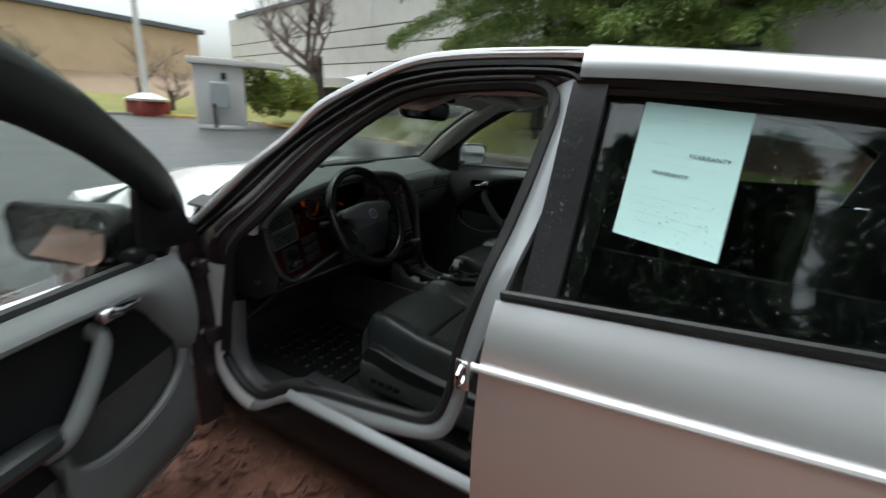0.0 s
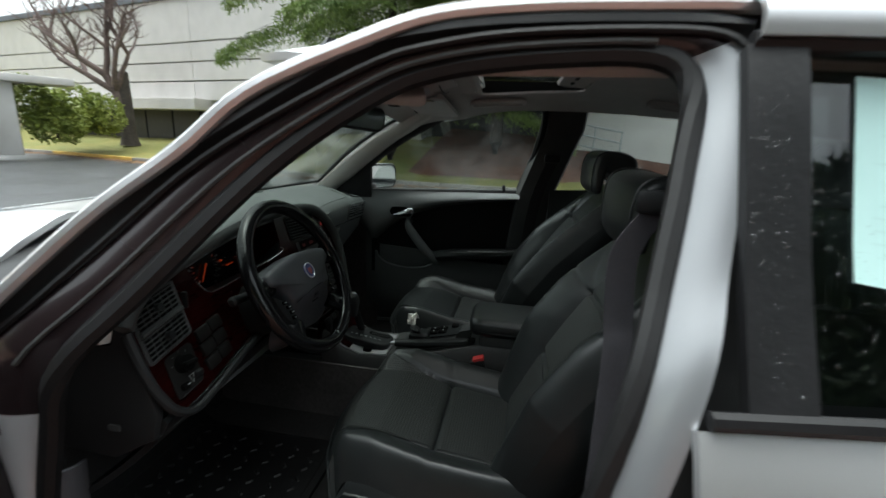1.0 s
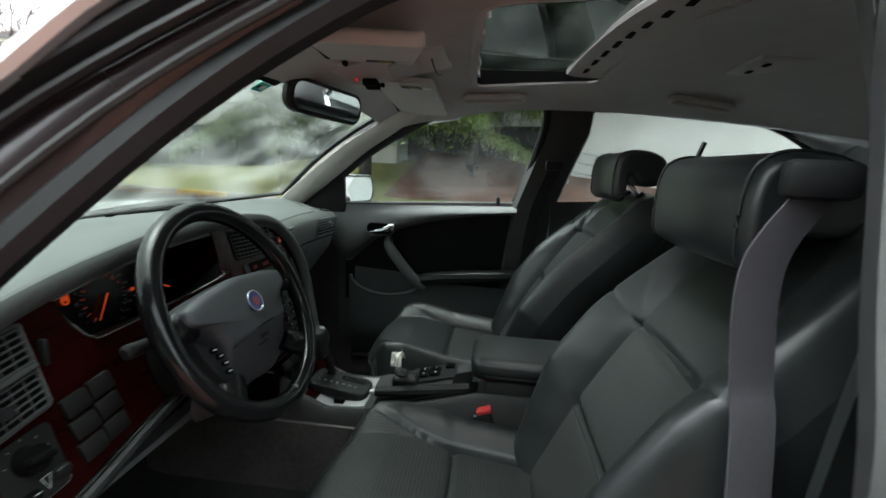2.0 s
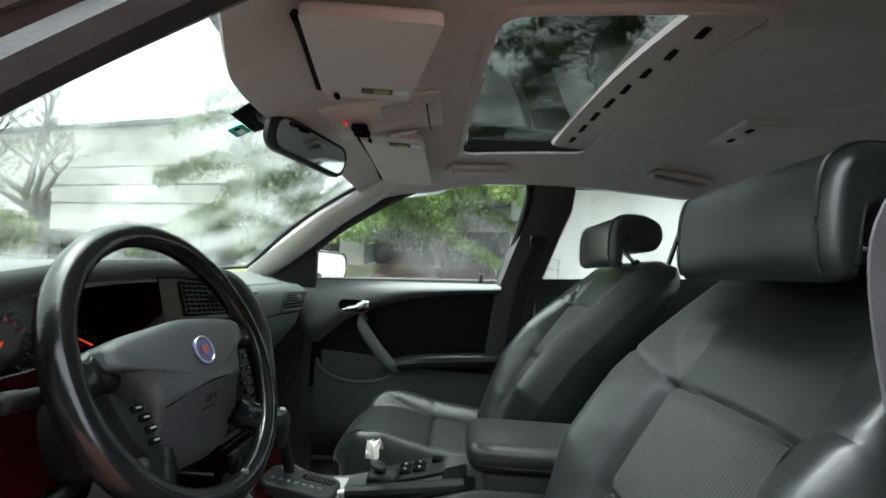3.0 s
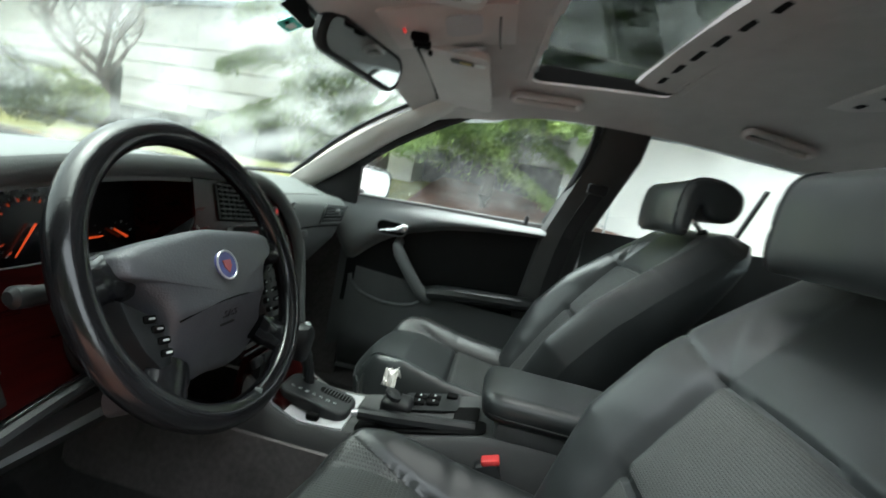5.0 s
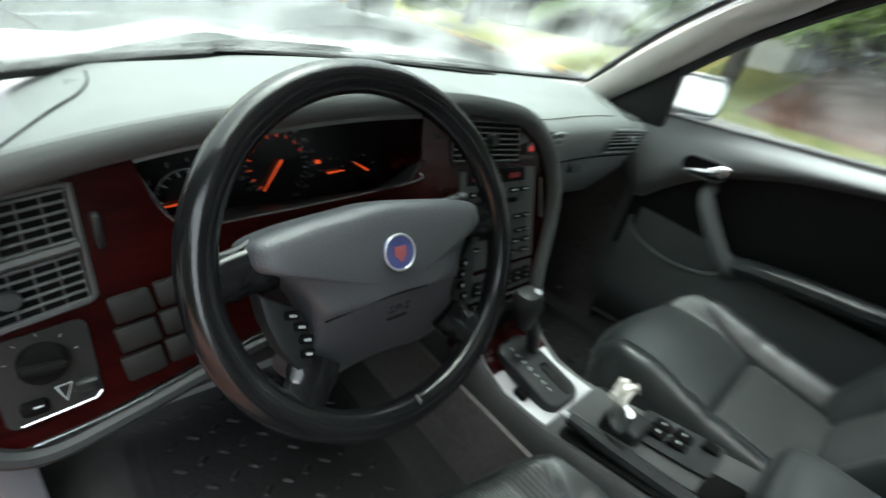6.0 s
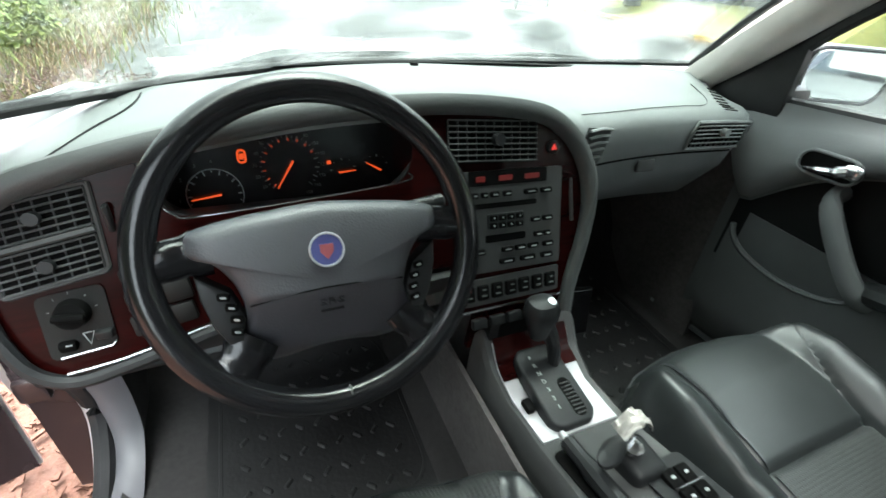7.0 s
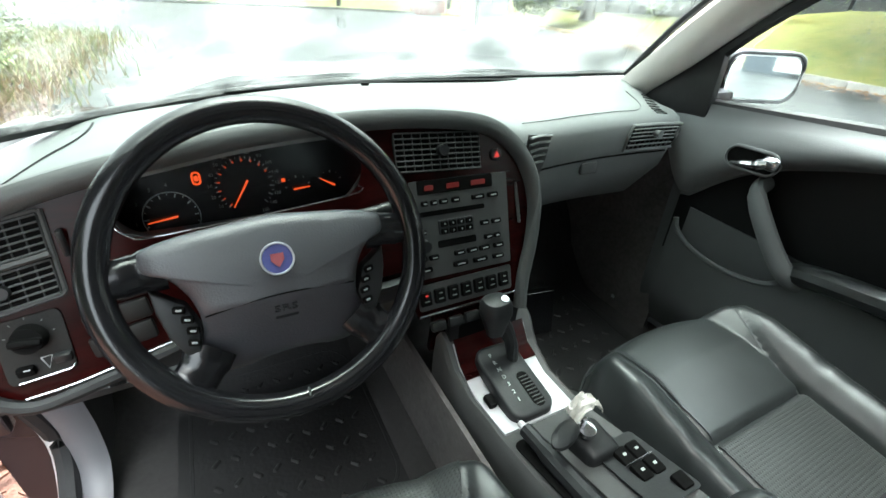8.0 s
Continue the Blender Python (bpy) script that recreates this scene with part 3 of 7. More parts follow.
def shrub(name, at, size, n, seed, material, leaf=.16, label="", cat="shrub"):
    rnd = random.Random(seed)
    t = thing(name, label, cat, at)
    pts = []
    lumps = [(V((rnd.uniform(-.75, .75) * size[0], rnd.uniform(-.75, .75) * size[1], rnd.uniform(.25, .8) * size[2])), rnd.uniform(.28, .5)) for _ in range(11)]
    for _ in range(n):
        c, r = rnd.choice(lumps)
        d = V((rnd.gauss(0, 1), rnd.gauss(0, 1), rnd.gauss(0, 1))).normalized() * rnd.uniform(.75, 1.02)
        q = c + V((d.x * r * size[0], d.y * r * size[1], d.z * r * size[2]))
        if q.z > 0:
            pts.append(q)
    v, f = tufts(pts, leaf, seed)
    raw("crown", v, f, material, t, flat=True)
    v, f = tree_limbs((0, 0, 0), size[2] * .9, .05, seed, 2, .8)
    tagged(raw("stem", v, f, M["bark"], t), kind="stuff")
    return t


shrub("evergreen_shrub", (12.3, 16.0, .55), (1.65, 1.65, 1.75), 14000, 4, M["leaf"], .13, "large rounded evergreen shrub on the lawn")


def conifer(at, height, radius, n, seed, material, label, low=.1, trunk=.22, leaf=.22):
    """A trunk, drooping boughs and sprays of needles hanging from them."""
    rnd = random.Random(seed)
    t = thing("conifer_tree", label, "tree", at, group="conifers")
    part("trunk", tube([(0, 0, -.3), (0, 0, .3), (.05, 0, height * .5), (0, .05, height)], [trunk * 1.3, trunk, trunk * .6, .02], 9), M["bark"], t)
    pts, bv, bf = [], [], []
    boughs = int(26 + height * 4)
    for b in range(boughs):
        h = lerp(low, .98, (b + rnd.random()) / boughs) * height
        a = b * 2.4 + rnd.uniform(-.3, .3)
        ln = radius * (1 - (h / height) ** 1.4) * rnd.uniform(.7, 1.1) + .25
        d = V((math.cos(a), math.sin(a), 0))
        prev = V((0, 0, h))
        for k in range(1, 7):
            s = k / 6
            q = V((0, 0, h)) + d * ln * s + V((0, 0, .12 * ln * s - .42 * ln * s * s))
            i = len(bv)
            w = .035 * (1.1 - s)
            for c in (prev, q):
                bv.extend([(c.x + w, c.y, c.z), (c.x - w, c.y + w, c.z), (c.x - w, c.y - w, c.z)])
            bf.extend([(i, i + 1, i + 4, i + 3), (i + 1, i + 2, i + 5, i + 4), (i + 2, i, i + 3, i + 5)])
            prev = q
        for _ in range(n // boughs):
            s = rnd.random() ** .6
            q = V((0, 0, h)) + d * ln * s + V((0, 0, .12 * ln * s - .42 * ln * s * s))
            w = .20 * ln * (1.05 - s) + .12
            side = rnd.gauss(0, 1) * w
            pts.append(q + V((-d.y, d.x, 0)) * side + V((0, 0, -abs(side) * .35 - rnd.random() * .28)))
    v, f = tufts(pts, leaf, seed, 2.0, .9, .13)
    raw("crown", v, f, material, t, flat=True)
    tagged(raw("bough", bv, bf, M["bark"], t), kind="stuff")
    return t


conifer((11.6, 3.4, .55), 12, 5.2, 220000, 11, M["needle"], "green conifer with drooping sprays before the building", .17, .2, .075)
conifer((11.8, .3, .9), 11, 3.4, 120000, 12, M["needle"], "green conifer with hanging sprays on the mulch bank", .19, .2, .075)
conifer((12.6, -3.6, .9), 13, 4.4, 150000, 13, M["needle"], "tall conifer with high boughs beside the wall", .25, .2, .09)
for k, (x, y, h) in enumerate(((-8.2, -10.5, 9), (-7.2, -7.6, 8), (-8.6, -5.0, 10), (-7.4, -2.2, 8.5), (-8.8, .4, 9.5), (-8.0, 3.2, 8), (-9.6, 6.4, 9), (-12, -8, 12), (-12.5, -1, 12))):
    conifer((x - 1.6, y, .2), h * 1.04, h * .28, 18000, 20 + k, M["needle_d"], "dark dense conifer beyond the mulch bed", .04, .2, .30)
for x, y, sx, sz, s in ((-3.0, 4.4, .9, .9, 31), (-2.9, 6.2, .8, .8, 32), (-3.4, 8.2, 1.0, 1.0, 33)):
    shrub("border_shrub", (x, y, .1), (sx, sx, sz), 2200, s, M["leaf"], .09, "loose green shrub at the drive's edge")


def stalks(at, n, spread, h, seed, material):
    rnd = random.Random(seed)
    verts, faces = [], []
    for _ in range(n):
        x, y = at[0] + rnd.gauss(0, spread[0]), at[1] + rnd.uniform(-1, 1) * spread[1]
        hh = h * rnd.uniform(.4, 1.2)
        lean = V((rnd.gauss(0, .35), rnd.gauss(0, .35), 1))
        w = rnd.uniform(.006, .014)
        a = rnd.uniform(0, 6.28)
        i = len(verts)
        for s in (0, .5, 1):
            c = V((x, y, .05)) + V((lean.x * s * s, lean.y * s * s, s)) * hh
            ww = w * (1 - .8 * s)
            verts += [(c.x + ww * math.cos(a), c.y + ww * math.sin(a), c.z), (c.x - ww * math.cos(a), c.y - ww * math.sin(a), c.z)]
        faces += [(i, i + 1, i + 3, i + 2), (i + 2, i + 3, i + 5, i + 4)]
    return verts, faces


v, f = stalks((-2.35, 6.2), 3600, (.42, 4.2), .22, 40, M["dry"])
tagged(raw("dry_grass", v, f, M["dry"], flat=True), "tangled orange-brown dry grass edging the drive", "grass", kind="stuff")

rail = thing("stair_railing", "white tubular stair railing by the building", "railing", (11.6, -2.4, .8))
for k in range(3):
    part("rail_bar", tube([(0, .75, 1.05 - .28 * k), (0, -.75, .80 - .28 * k)], .022, 8), M["box_grey"], rail)
for k in range(3):
    part("rail_post", tube([(0, .7 - .7 * k, -.3), (0, .7 - .7 * k, 1.03 - .12 * k)], .022, 8), M["box_grey"], rail)

v, f = stalks((-2.9, 6.0), 5000, (.6, 5.0), .26, 41, M["leaf"])
tagged(raw("green_grass", v, f, M["leaf"], flat=True), "ragged green grass behind the dry edge", "grass", kind="stuff")


def chips(n, seed):
    """Flat bark chips lying on the bed beside the car."""
    rnd = random.Random(seed)
    verts, faces = [], []
    for _ in range(n):
        x, y = rnd.uniform(-2.6, -.75), rnd.uniform(-2.2, 4.5)
        z = .058 + .08 * max(0, -x - .62) + rnd.uniform(0, .014)
        a, l, w, h = rnd.uniform(0, 6.28), rnd.uniform(.015, .045), rnd.uniform(.006, .016), rnd.uniform(.003, .008)
        tilt = rnd.uniform(-.4, .4)
        i = len(verts)
        for dz in (0, h):
            for u, v in ((-1, -.7), (1, -1), (.8, 1), (-1, .8)):
                p, q = u * l / 2, v * w / 2
                verts.append((x + p * math.cos(a) - q * math.sin(a), y + p * math.sin(a) + q * math.cos(a), z + dz + p * tilt))
        faces += [(i + 4, i + 5, i + 6, i + 7), (i, i + 1, i + 5, i + 4), (i + 1, i + 2, i + 6, i + 5), (i + 2, i + 3, i + 7, i + 6), (i + 3, i, i + 4, i + 7)]
    return verts, faces


def litter(n, seed):
    """Fallen leaves lying in the gutter under the far kerb."""
    rnd = random.Random(seed)
    verts, faces = [], []
    for _ in range(n):
        i = rnd.randrange(len(kerb_line) * 3 // 10, len(kerb_line) - 8)
        p, t = kerb_line[i].lerp(kerb_line[i + 1], rnd.random()), (kerb_line[i + 1] - kerb_line[i]).normalized()
        q = p - V((-t.y, t.x, 0)) * (.10 + abs(rnd.gauss(0, .35)))
        a, l = rnd.uniform(0, 6.28), rnd.uniform(.025, .06)
        k = len(verts)
        for u, w in ((-1, 0), (0, .45), (1, 0), (0, -.45)):
            verts.append((q.x + l * (u * math.cos(a) - w * math.sin(a)), q.y + l * (u * math.sin(a) + w * math.cos(a)), .022 + rnd.uniform(0, .02)))
        faces.append((k, k + 1, k + 2, k + 3))
    return verts, faces


v, f = litter(4200, 78)
tagged(raw("fallen_leaf", v, f, M["litter"], flat=True), "wet brown fallen leaves along the kerb", "fallen leaves", kind="stuff")
v, f = chips(9000, 77)
tagged(raw("bark_chip", v, f, M["mulch"], flat=True), "loose wet bark chips on the mulch bed", "bark mulch", kind="stuff")

# ---- the car: x to its right, y ahead, z up ----
car = thing("car", "silver four-door saloon, wet with rain, driver's door open", "car")
HALF = [(.16, .76), (.30, .85), (.45, .88), (.60, .894), (.75, .894), (.83, .886), (.90, .836), (.93, .820), (1.05, .752), (1.28, .655), (1.36, .60), (1.41, .5), (1.45, .2)]


def half_width(y, z):
    k = curve_at([(-2.95, .80), (-2.6, .92), (-1.9, .985), (-1.2, 1), (.3, 1), (.9, .985), (1.4, .93), (1.72, .80)], y)
    return smooth_at(HALF, z) * k


def belt(y):
    return .898 - .07 * (y + .65)


def side_panel(sgn, y0, y1, ztop, zbot, ny=16, nz=16, inset=0.0):
    def f(u, v):
        y = lerp(y0, y1, u)
        z = lerp(zbot(y), ztop(y), v)
        return V((sgn * (half_width(y, z) - inset), y, z))
    return sheet(f, ny, nz, .018)


def arch(yc, base, r=.355):
    def f(y):
        d = r * r - (y - yc) ** 2
        return max(base, .30 + math.sqrt(d)) if d > 0 else base
    return f


FRONT_Y, REAR_Y = .86, -1.86
roof_mid = [(-2.0, 1.285), (-1.6, 1.345), (-1.2, 1.378), (-.9, 1.400), (-.7, 1.410), (-.4, 1.405), (-.15, 1.375), (.07, 1.325)]
drip = [(-2.0, 1.20), (-1.6, 1.262), (-1.2, 1.305), (-.9, 1.325), (-.7, 1.332), (-.45, 1.332), (-.3, 1.320), (-.19, 1.283), (-.036, 1.216)]


def roof_z(x, y, drop=0.0):
    m = smooth_at(roof_mid, y)
    d = smooth_at(drip, max(y, -2)) if y < -.2 else lerp(1.285, 1.265, (y + .2) / .26)
    return m - (m - d) * min(1, abs(x) / .61) ** 2.2 - drop


lining_mid = [(-2.0, 1.34), (-1.6, 1.405), (-1.2, 1.43), (-.7, 1.432), (-.4, 1.412), (-.15, 1.375), (.07, 1.325)]


def lining_base(x, y, drop=0.0):
    m = smooth_at(lining_mid, y)
    d = 1.338 if y < -.2 else m - .045
    return min(m - (m - d) * min(1, abs(x) / .61) ** 1.6 - drop + LEAN * x, roof_z(x, y) - .016)


SUN_X, SUN_MID, SUN_F, SUN_R = .358, -.022, -.318, -.665
LEAN, SKEW = .035, .065
for sgn in (-1, 1):
    rd = part("rear_door", side_panel(sgn, -.645, -1.60, lambda y: belt(y) + .0, arch(REAR_Y, .30), 22, 18), M["paint"], car, "wet silver rear door panel")
    part("side_moulding", tube(spline([(sgn * (half_width(y, .768 - .080 * (y + .62)) + .004), y, .768 - .080 * (y + .62)) for y in (-.63, -.9, -1.2, -1.5)], 4), .0085, 8), M["moulding"], rd, "bright side moulding")
    part("belt_moulding", tube(spline([(sgn * (half_width(y, belt(y)) - .002), y, belt(y) + .012) for y in (-.655, -.9, -1.2, -1.55)], 4), .011, 8), M["black_trim"], rd, "black waist moulding")
    lean = 0 if sgn < 0 else .24
    part("window_frame", sheet(lambda u, v: V((sgn * (half_width(-.7, lerp(belt(-.7) + .02, 1.285, v)) + (.012 if sgn < 0 else -.004)), lerp(*((-.692, -.760) if sgn < 0 else (-.550, -.610)), u) - lean * lerp(-.07, .305, v), lerp(belt(-.7) + .02, 1.285, v))), 3, 10, .018), M["black_trim"], rd, "matt black window pillar")
    lift = .050 if sgn > 0 else 0
    part("window_rail", tube(spline([(sgn * (.652 - .4 * lift), -.70, 1.288 + lift), (sgn * (.653 - .4 * lift), -.95, 1.283 + lift), (sgn * (.665 - .2 * lift), -1.3, 1.250 + lift), (sgn * .70, -1.55, 1.17)], 5), .013, 8), M["black_trim"], rd)
    g = part("window_glass", side_panel(sgn, -.752 if sgn < 0 else -.60, -1.50, lambda y: curve_at([(-1.5, 1.19), (-1.3, 1.245 + lift), (-.95, 1.278 + lift), (-.7, 1.283 + lift)], y), lambda y: belt(y) + .015, 8, 8, .030 if sgn < 0 else .012), M["glass_dark"] if sgn < 0 else M["glass"], rd)
    g.visible_shadow = False
    if sgn > 0:
        part("window_divider", tube([(sgn * .722, -1.02, .93), (sgn * .695, -1.055, 1.06), (sgn * .668, -1.10, 1.24)], .009, 6), M["black_trim"], rd)
    if sgn < 0:
        part("door_handle", rbox((0, 0, 0), (.03, .20, .035), .012, 3, pose(-.885, -1.35, .845, 0, 0, 0)), M["paint"], rd)
    part("rear_wing", side_panel(sgn, -1.605, -2.86, lambda y: curve_at([(-2.9, .93), (-2.0, .985), (-1.6, .99)], y), arch(REAR_Y, .26), 26, 14), M["paint"], car)
    part("front_wing", side_panel(sgn, .385, 1.66, lambda y: curve_at([(.38, .87), (.7, .885), (1.2, .84), (1.7, .70)], y) - (.05 if sgn < 0 else 0), arch(FRONT_Y, .26), 26, 14), M["paint"], car)
    # Silver sill in the darkened paint, for the shade under the open door.
    part("sill_panel", sheet(lambda u, v: V((sgn * (.80 + .022 * math.sin(math.pi * v)), lerp(.50 if sgn > 0 else .02, -1.52, u), lerp(.352, .395, v))), 16, 5, .02), M["paint_shaded"], car)
    # Strip below the silver band, coloured black.
    part("sill_cover", sheet(lambda u, v: V((sgn * (.775 + .02 * math.sin(math.pi * v)), lerp(.50, -1.52, u), lerp(.17, .352 if sgn > 0 else curve_at([(-.02, .352), (.16, .225)], lerp(.50, -1.52, u)), v))), 16, 5, .02), M["black_trim"], car, "dark strip along the lower sill")
    part("rear_quarter_pillar", loft([[V((sgn * (half_width(y, z) - .01 * k), y, z)) for k, y, z in ((0, -1.50 - a, zt), (1, -1.62 - a, zt - .0), (3, -1.64 - a, zt), (3, -1.5 - a, zt))] for a, zt in ((.0, .97), (.02, 1.08), (.04, 1.2), (.10, 1.30))]), M["paint"], car)
    part("rear_pillar", sheet(lambda u, v: V((sgn * lerp(half_width(lerp(-1.62, -2.25, u), .97), .60, v), lerp(lerp(-1.62, -2.25, u), lerp(-1.55, -1.95, u), v), lerp(.97, lerp(1.31, 1.24, u), v))), 8, 8, .02), M["paint"], car)
    rail = [(sgn * (half_width(y, z) + .004), y, z) for y, z in ((.34, .885), (.191, 1.040), (.06, 1.136), (-.036, 1.217), (-.188, 1.284), (-.30, 1.322), (-.44, 1.336), (-.57, 1.338), (-.70, 1.337), (-.95, 1.325), (-1.3, 1.300), (-1.6, 1.255))]
    if sgn > 0:
        rail = [(x + .0, y + .12 * min(1, max(0, (y + .45) / .40)), z) for x, y, z in rail]
    part("roof_rail", tube(spline(rail, 5), .010, 8, flat=1.1), M["paint"], car, "bright silver roof gutter rail")
    # painted roof side above the rear door
    cant = [(-.705, 1.338), (-.95, 1.326), (-1.3, 1.301), (-1.6, 1.256)]
    low_edge = [(-.705, .660, 1.292), (-.95, .660, 1.286), (-1.3, .672, 1.254), (-1.6, .712, 1.165)]
    hi, lo = spline([(sgn * .605, y, z + .006) for y, z in cant], 6), spline([(sgn * (x - .3 * lift), y, z + lift * min(1, (y + 1.6) / .4)) for y, x, z in low_edge], 6)
    part("roof_side", sheet(lambda u, v: hi[round(u * 18)].lerp(lo[round(u * 18)], v) + V((sgn * .016, 0, .010)) * math.sin(math.pi * v), 18, 8, .01), M["paint"], car, "silver roof side above the rear door")
    # screen pillar: outer skin between gutter and windscreen
    fwd = .12 if sgn > 0 else 0
    a_out = spline([(sgn * .842, .36 + fwd, .885), (sgn * .752, .191 + fwd, 1.045), (sgn * .69, -.02 + fwd, 1.21), (sgn * .645, -.19 + fwd * .7, 1.287)], 6)
    a_in = spline([(sgn * .748, .37, .925), (sgn * .705, .235, 1.045), (sgn * .648, .05, 1.175), (sgn * .612, -.09, 1.272)] if sgn < 0 else [(sgn * .655, .465, .965), (sgn * .60, .29, 1.100), (sgn * .535, .10, 1.235), (sgn * .50, -.02, 1.308)], 6)
    part("screen_pillar", sheet(lambda u, v: a_out[round(u * 18)].lerp(a_in[round(u * 18)], v) + V((sgn * .006, 0, .004)) * math.sin(math.pi * v), 18, 5, .02), M["black_trim"] if sgn < 0 else M["paint"], car)
    # wheels
    for yc in (FRONT_Y, REAR_Y):
        prof = [(.20, .0), (.27, -.10), (.315, -.095), (.325, -.05), (.325, .05), (.315, .095), (.27, .10), (.20, .06)]
        ty = loft([[V((sgn * .755 + w, yc + r * math.cos(a), .325 + r * math.sin(a))) for r, w in prof] for a in [k * math.pi / 16 for k in range(32)]], True, True)
        wh = part("wheel", ty, M["tyre"], car, "black tyre on a silver rim")
        bits = [tube([(sgn * .80, yc, .325), (sgn * .825, yc, .325)], .075, 16)]
        for k in range(5):
            a = k * 2 * math.pi / 5 + .3
            bits.append(tube([(sgn * .815, yc + .05 * math.cos(a), .325 + .05 * math.sin(a)), (sgn * .825, yc + .22 * math.cos(a), .325 + .22 * math.sin(a))], [.035, .028], 8))
        bits.append(tube([(sgn * .82, yc + .215 * math.cos(a), .325 + .215 * math.sin(a)) for a in [k * math.pi / 16 for k in range(32)]], .022, 8, True))
        part("rim", joined(bits), M["alu"], wh)

# roof skin and headlining, both with the sunroof opening
def roof_hole(u, v):
    x, y = lerp(-.62, .62, u), lerp(.06, -1.95, v)
    return abs(x - SUN_MID) < SUN_X and SUN_R < y - SKEW * x < SUN_F


def edge_y(x, y):
    return y - (.035 + 1.35 * max(0, abs(x) - .52)) * (x / .6) ** 2 * max(0, 1 - abs(y - .06) / .3)


part("roof", sheet(lambda u, v: V((lerp(-.62, .62, u), edge_y(lerp(-.62, .62, u), lerp(.06, -1.95, v)), roof_z(lerp(-.62, .62, u), lerp(.06, -1.95, v)))), 62, 60, .012, roof_hole), M["paint"], car, "wet silver roof panel")


def lining_front(x):
    return .075 - (.43 if x < 0 else .17) * x * x


def lin_xy(u, v):
    x = lerp(-.56, .56, u)
    return x, lerp(lining_front(x), -1.8, v)


def lining_z(x, y):
    front = max(0, 1 - (lining_front(x) - y) / .165)
    return lining_base(x, min(y, .045), .032) - .03 * front ** 2 - (.035 if x < 0 else .010) * max(0, (abs(x) - .44) / .12) ** 2


def lin_hole(u, v):
    x, y = lin_xy(u, v)
    return abs(x - SUN_MID) < SUN_X and SUN_R < y - SKEW * x < SUN_F


part("headlining", sheet(lambda u, v: V((*lin_xy(u, v), lining_z(*lin_xy(u, v)))), 112, 140, .01, lin_hole), M["head"], car, "pale grey cloth headlining")
# sunroof: glass above, lip, rear drawer with vent slots
sg = part("sunroof", sheet(lambda u, v: V((lerp(-.40, .36, u), lerp(SUN_F + .05, SUN_R - .02, v) + SKEW * lerp(-.40, .36, u), roof_z(0, -.45) - .006)), 8, 4, .005), M["glass_roof"], car, "rain-speckled glass sunroof")
sg.visible_shadow = False


def sun_xyz(x, y, drop=0.0):
    return V((x, y + SKEW * x, lining_z(x, y + SKEW * x) - drop))


hole_ring = rrect(2 * SUN_X, SUN_F - SUN_R, .03, 4, SUN_MID, (SUN_F + SUN_R) / 2)
wide_ring = rrect(2 * SUN_X + .046, SUN_F - SUN_R + .046, .045, 4, SUN_MID, (SUN_F + SUN_R) / 2)


def dense(ring, like):
    """More points along the long edges, so that the frame follows the curved lining."""
    out = []
    for i, (a, b) in enumerate(zip(ring, ring[1:] + ring[:1])):
        p, q = like[i], like[(i + 1) % len(like)]
        k = max(1, int(math.dist(p, q) / .04))
        out += [(lerp(a[0], b[0], j / k), lerp(a[1], b[1], j / k)) for j in range(k)]
    return out


hole_ring, wide_ring = dense(hole_ring, hole_ring), dense(wide_ring, hole_ring)
part("opening_frame", loft([[sun_xyz(x, y, .002) for x, y in hole_ring], [sun_xyz(x, y, .005) for x, y in hole_ring], [sun_xyz(x * .5 + X * .5, y * .5 + Y * .5, .006) for (x, y), (X, Y) in zip(hole_ring, wide_ring)], [sun_xyz(x, y, -.004) for x, y in wide_ring]], True, False, False), M["head"], sg, "moulded frame of the sunroof opening")
part("well_side", loft([[sun_xyz(x, y, .0) for x, y in hole_ring], [V((x, y + SKEW * x, roof_z(0, -.45) - .01 + .3 * LEAN * x)) for x, y in hole_ring]], True, False, False), M["void"], sg)
BAR = SUN_R + .046
part("well_rear", sheet(lambda u, v: sun_xyz(lerp(SUN_MID - SUN_X + .02, SUN_MID + SUN_X - .02, u), SUN_R + .004, .002 - .020 * v), 16, 2, .002), M["head"], sg)
part("shade_edge", loft([[V((x, BAR + dy + SKEW * x, lining_z(0, BAR) + LEAN * x - .022 * (x / SUN_X) ** 2 + dz)) for dy, dz in ((-.068, -.002), (-.062, -.009), (-.034, -.007), (.020, -.004), (.044, .002), (.048, .010), (.040, .018), (-.07, .018))] for x in [SUN_MID + lerp(-SUN_X + .008, SUN_X - .008, k / 24) for k in range(25)]]), M["head"], sg, "sliding shade edge with vent slots", 40)
for k in range(8):
    x = lerp(-.320, .272, k / 7)
    part("vent_slot", rbox((x, BAR + .006 + SKEW * x, lining_z(0, BAR) + LEAN * x - .022 * (x / SUN_X) ** 2 - .0042), (.056, .013, .003), .001, 1), M["void"], sg)

# windscreen
def screen_xyz(u, v, off=0.0):
    s = lerp(-1, 1, u)
    xb, xt = (.632 if s > 0 else .73) * s, (.480 if s > 0 else .60) * s
    yb, yt = .670 - (.210 if s > 0 else .43) * s * s, .090 - (.115 if s > 0 else .22) * s * s
    zb, zt = .945 + (.035 if s > 0 else .012) * s * s, 1.325 - (.018 if s > 0 else .035) * s * s
    bulge = (.018 if s > 0 else .018 - .014 * s * s) * math.sin(math.pi * v)
    return V((lerp(xb, xt, v), lerp(yb, yt, v) + bulge + off, lerp(zb, zt, v) + bulge + off))


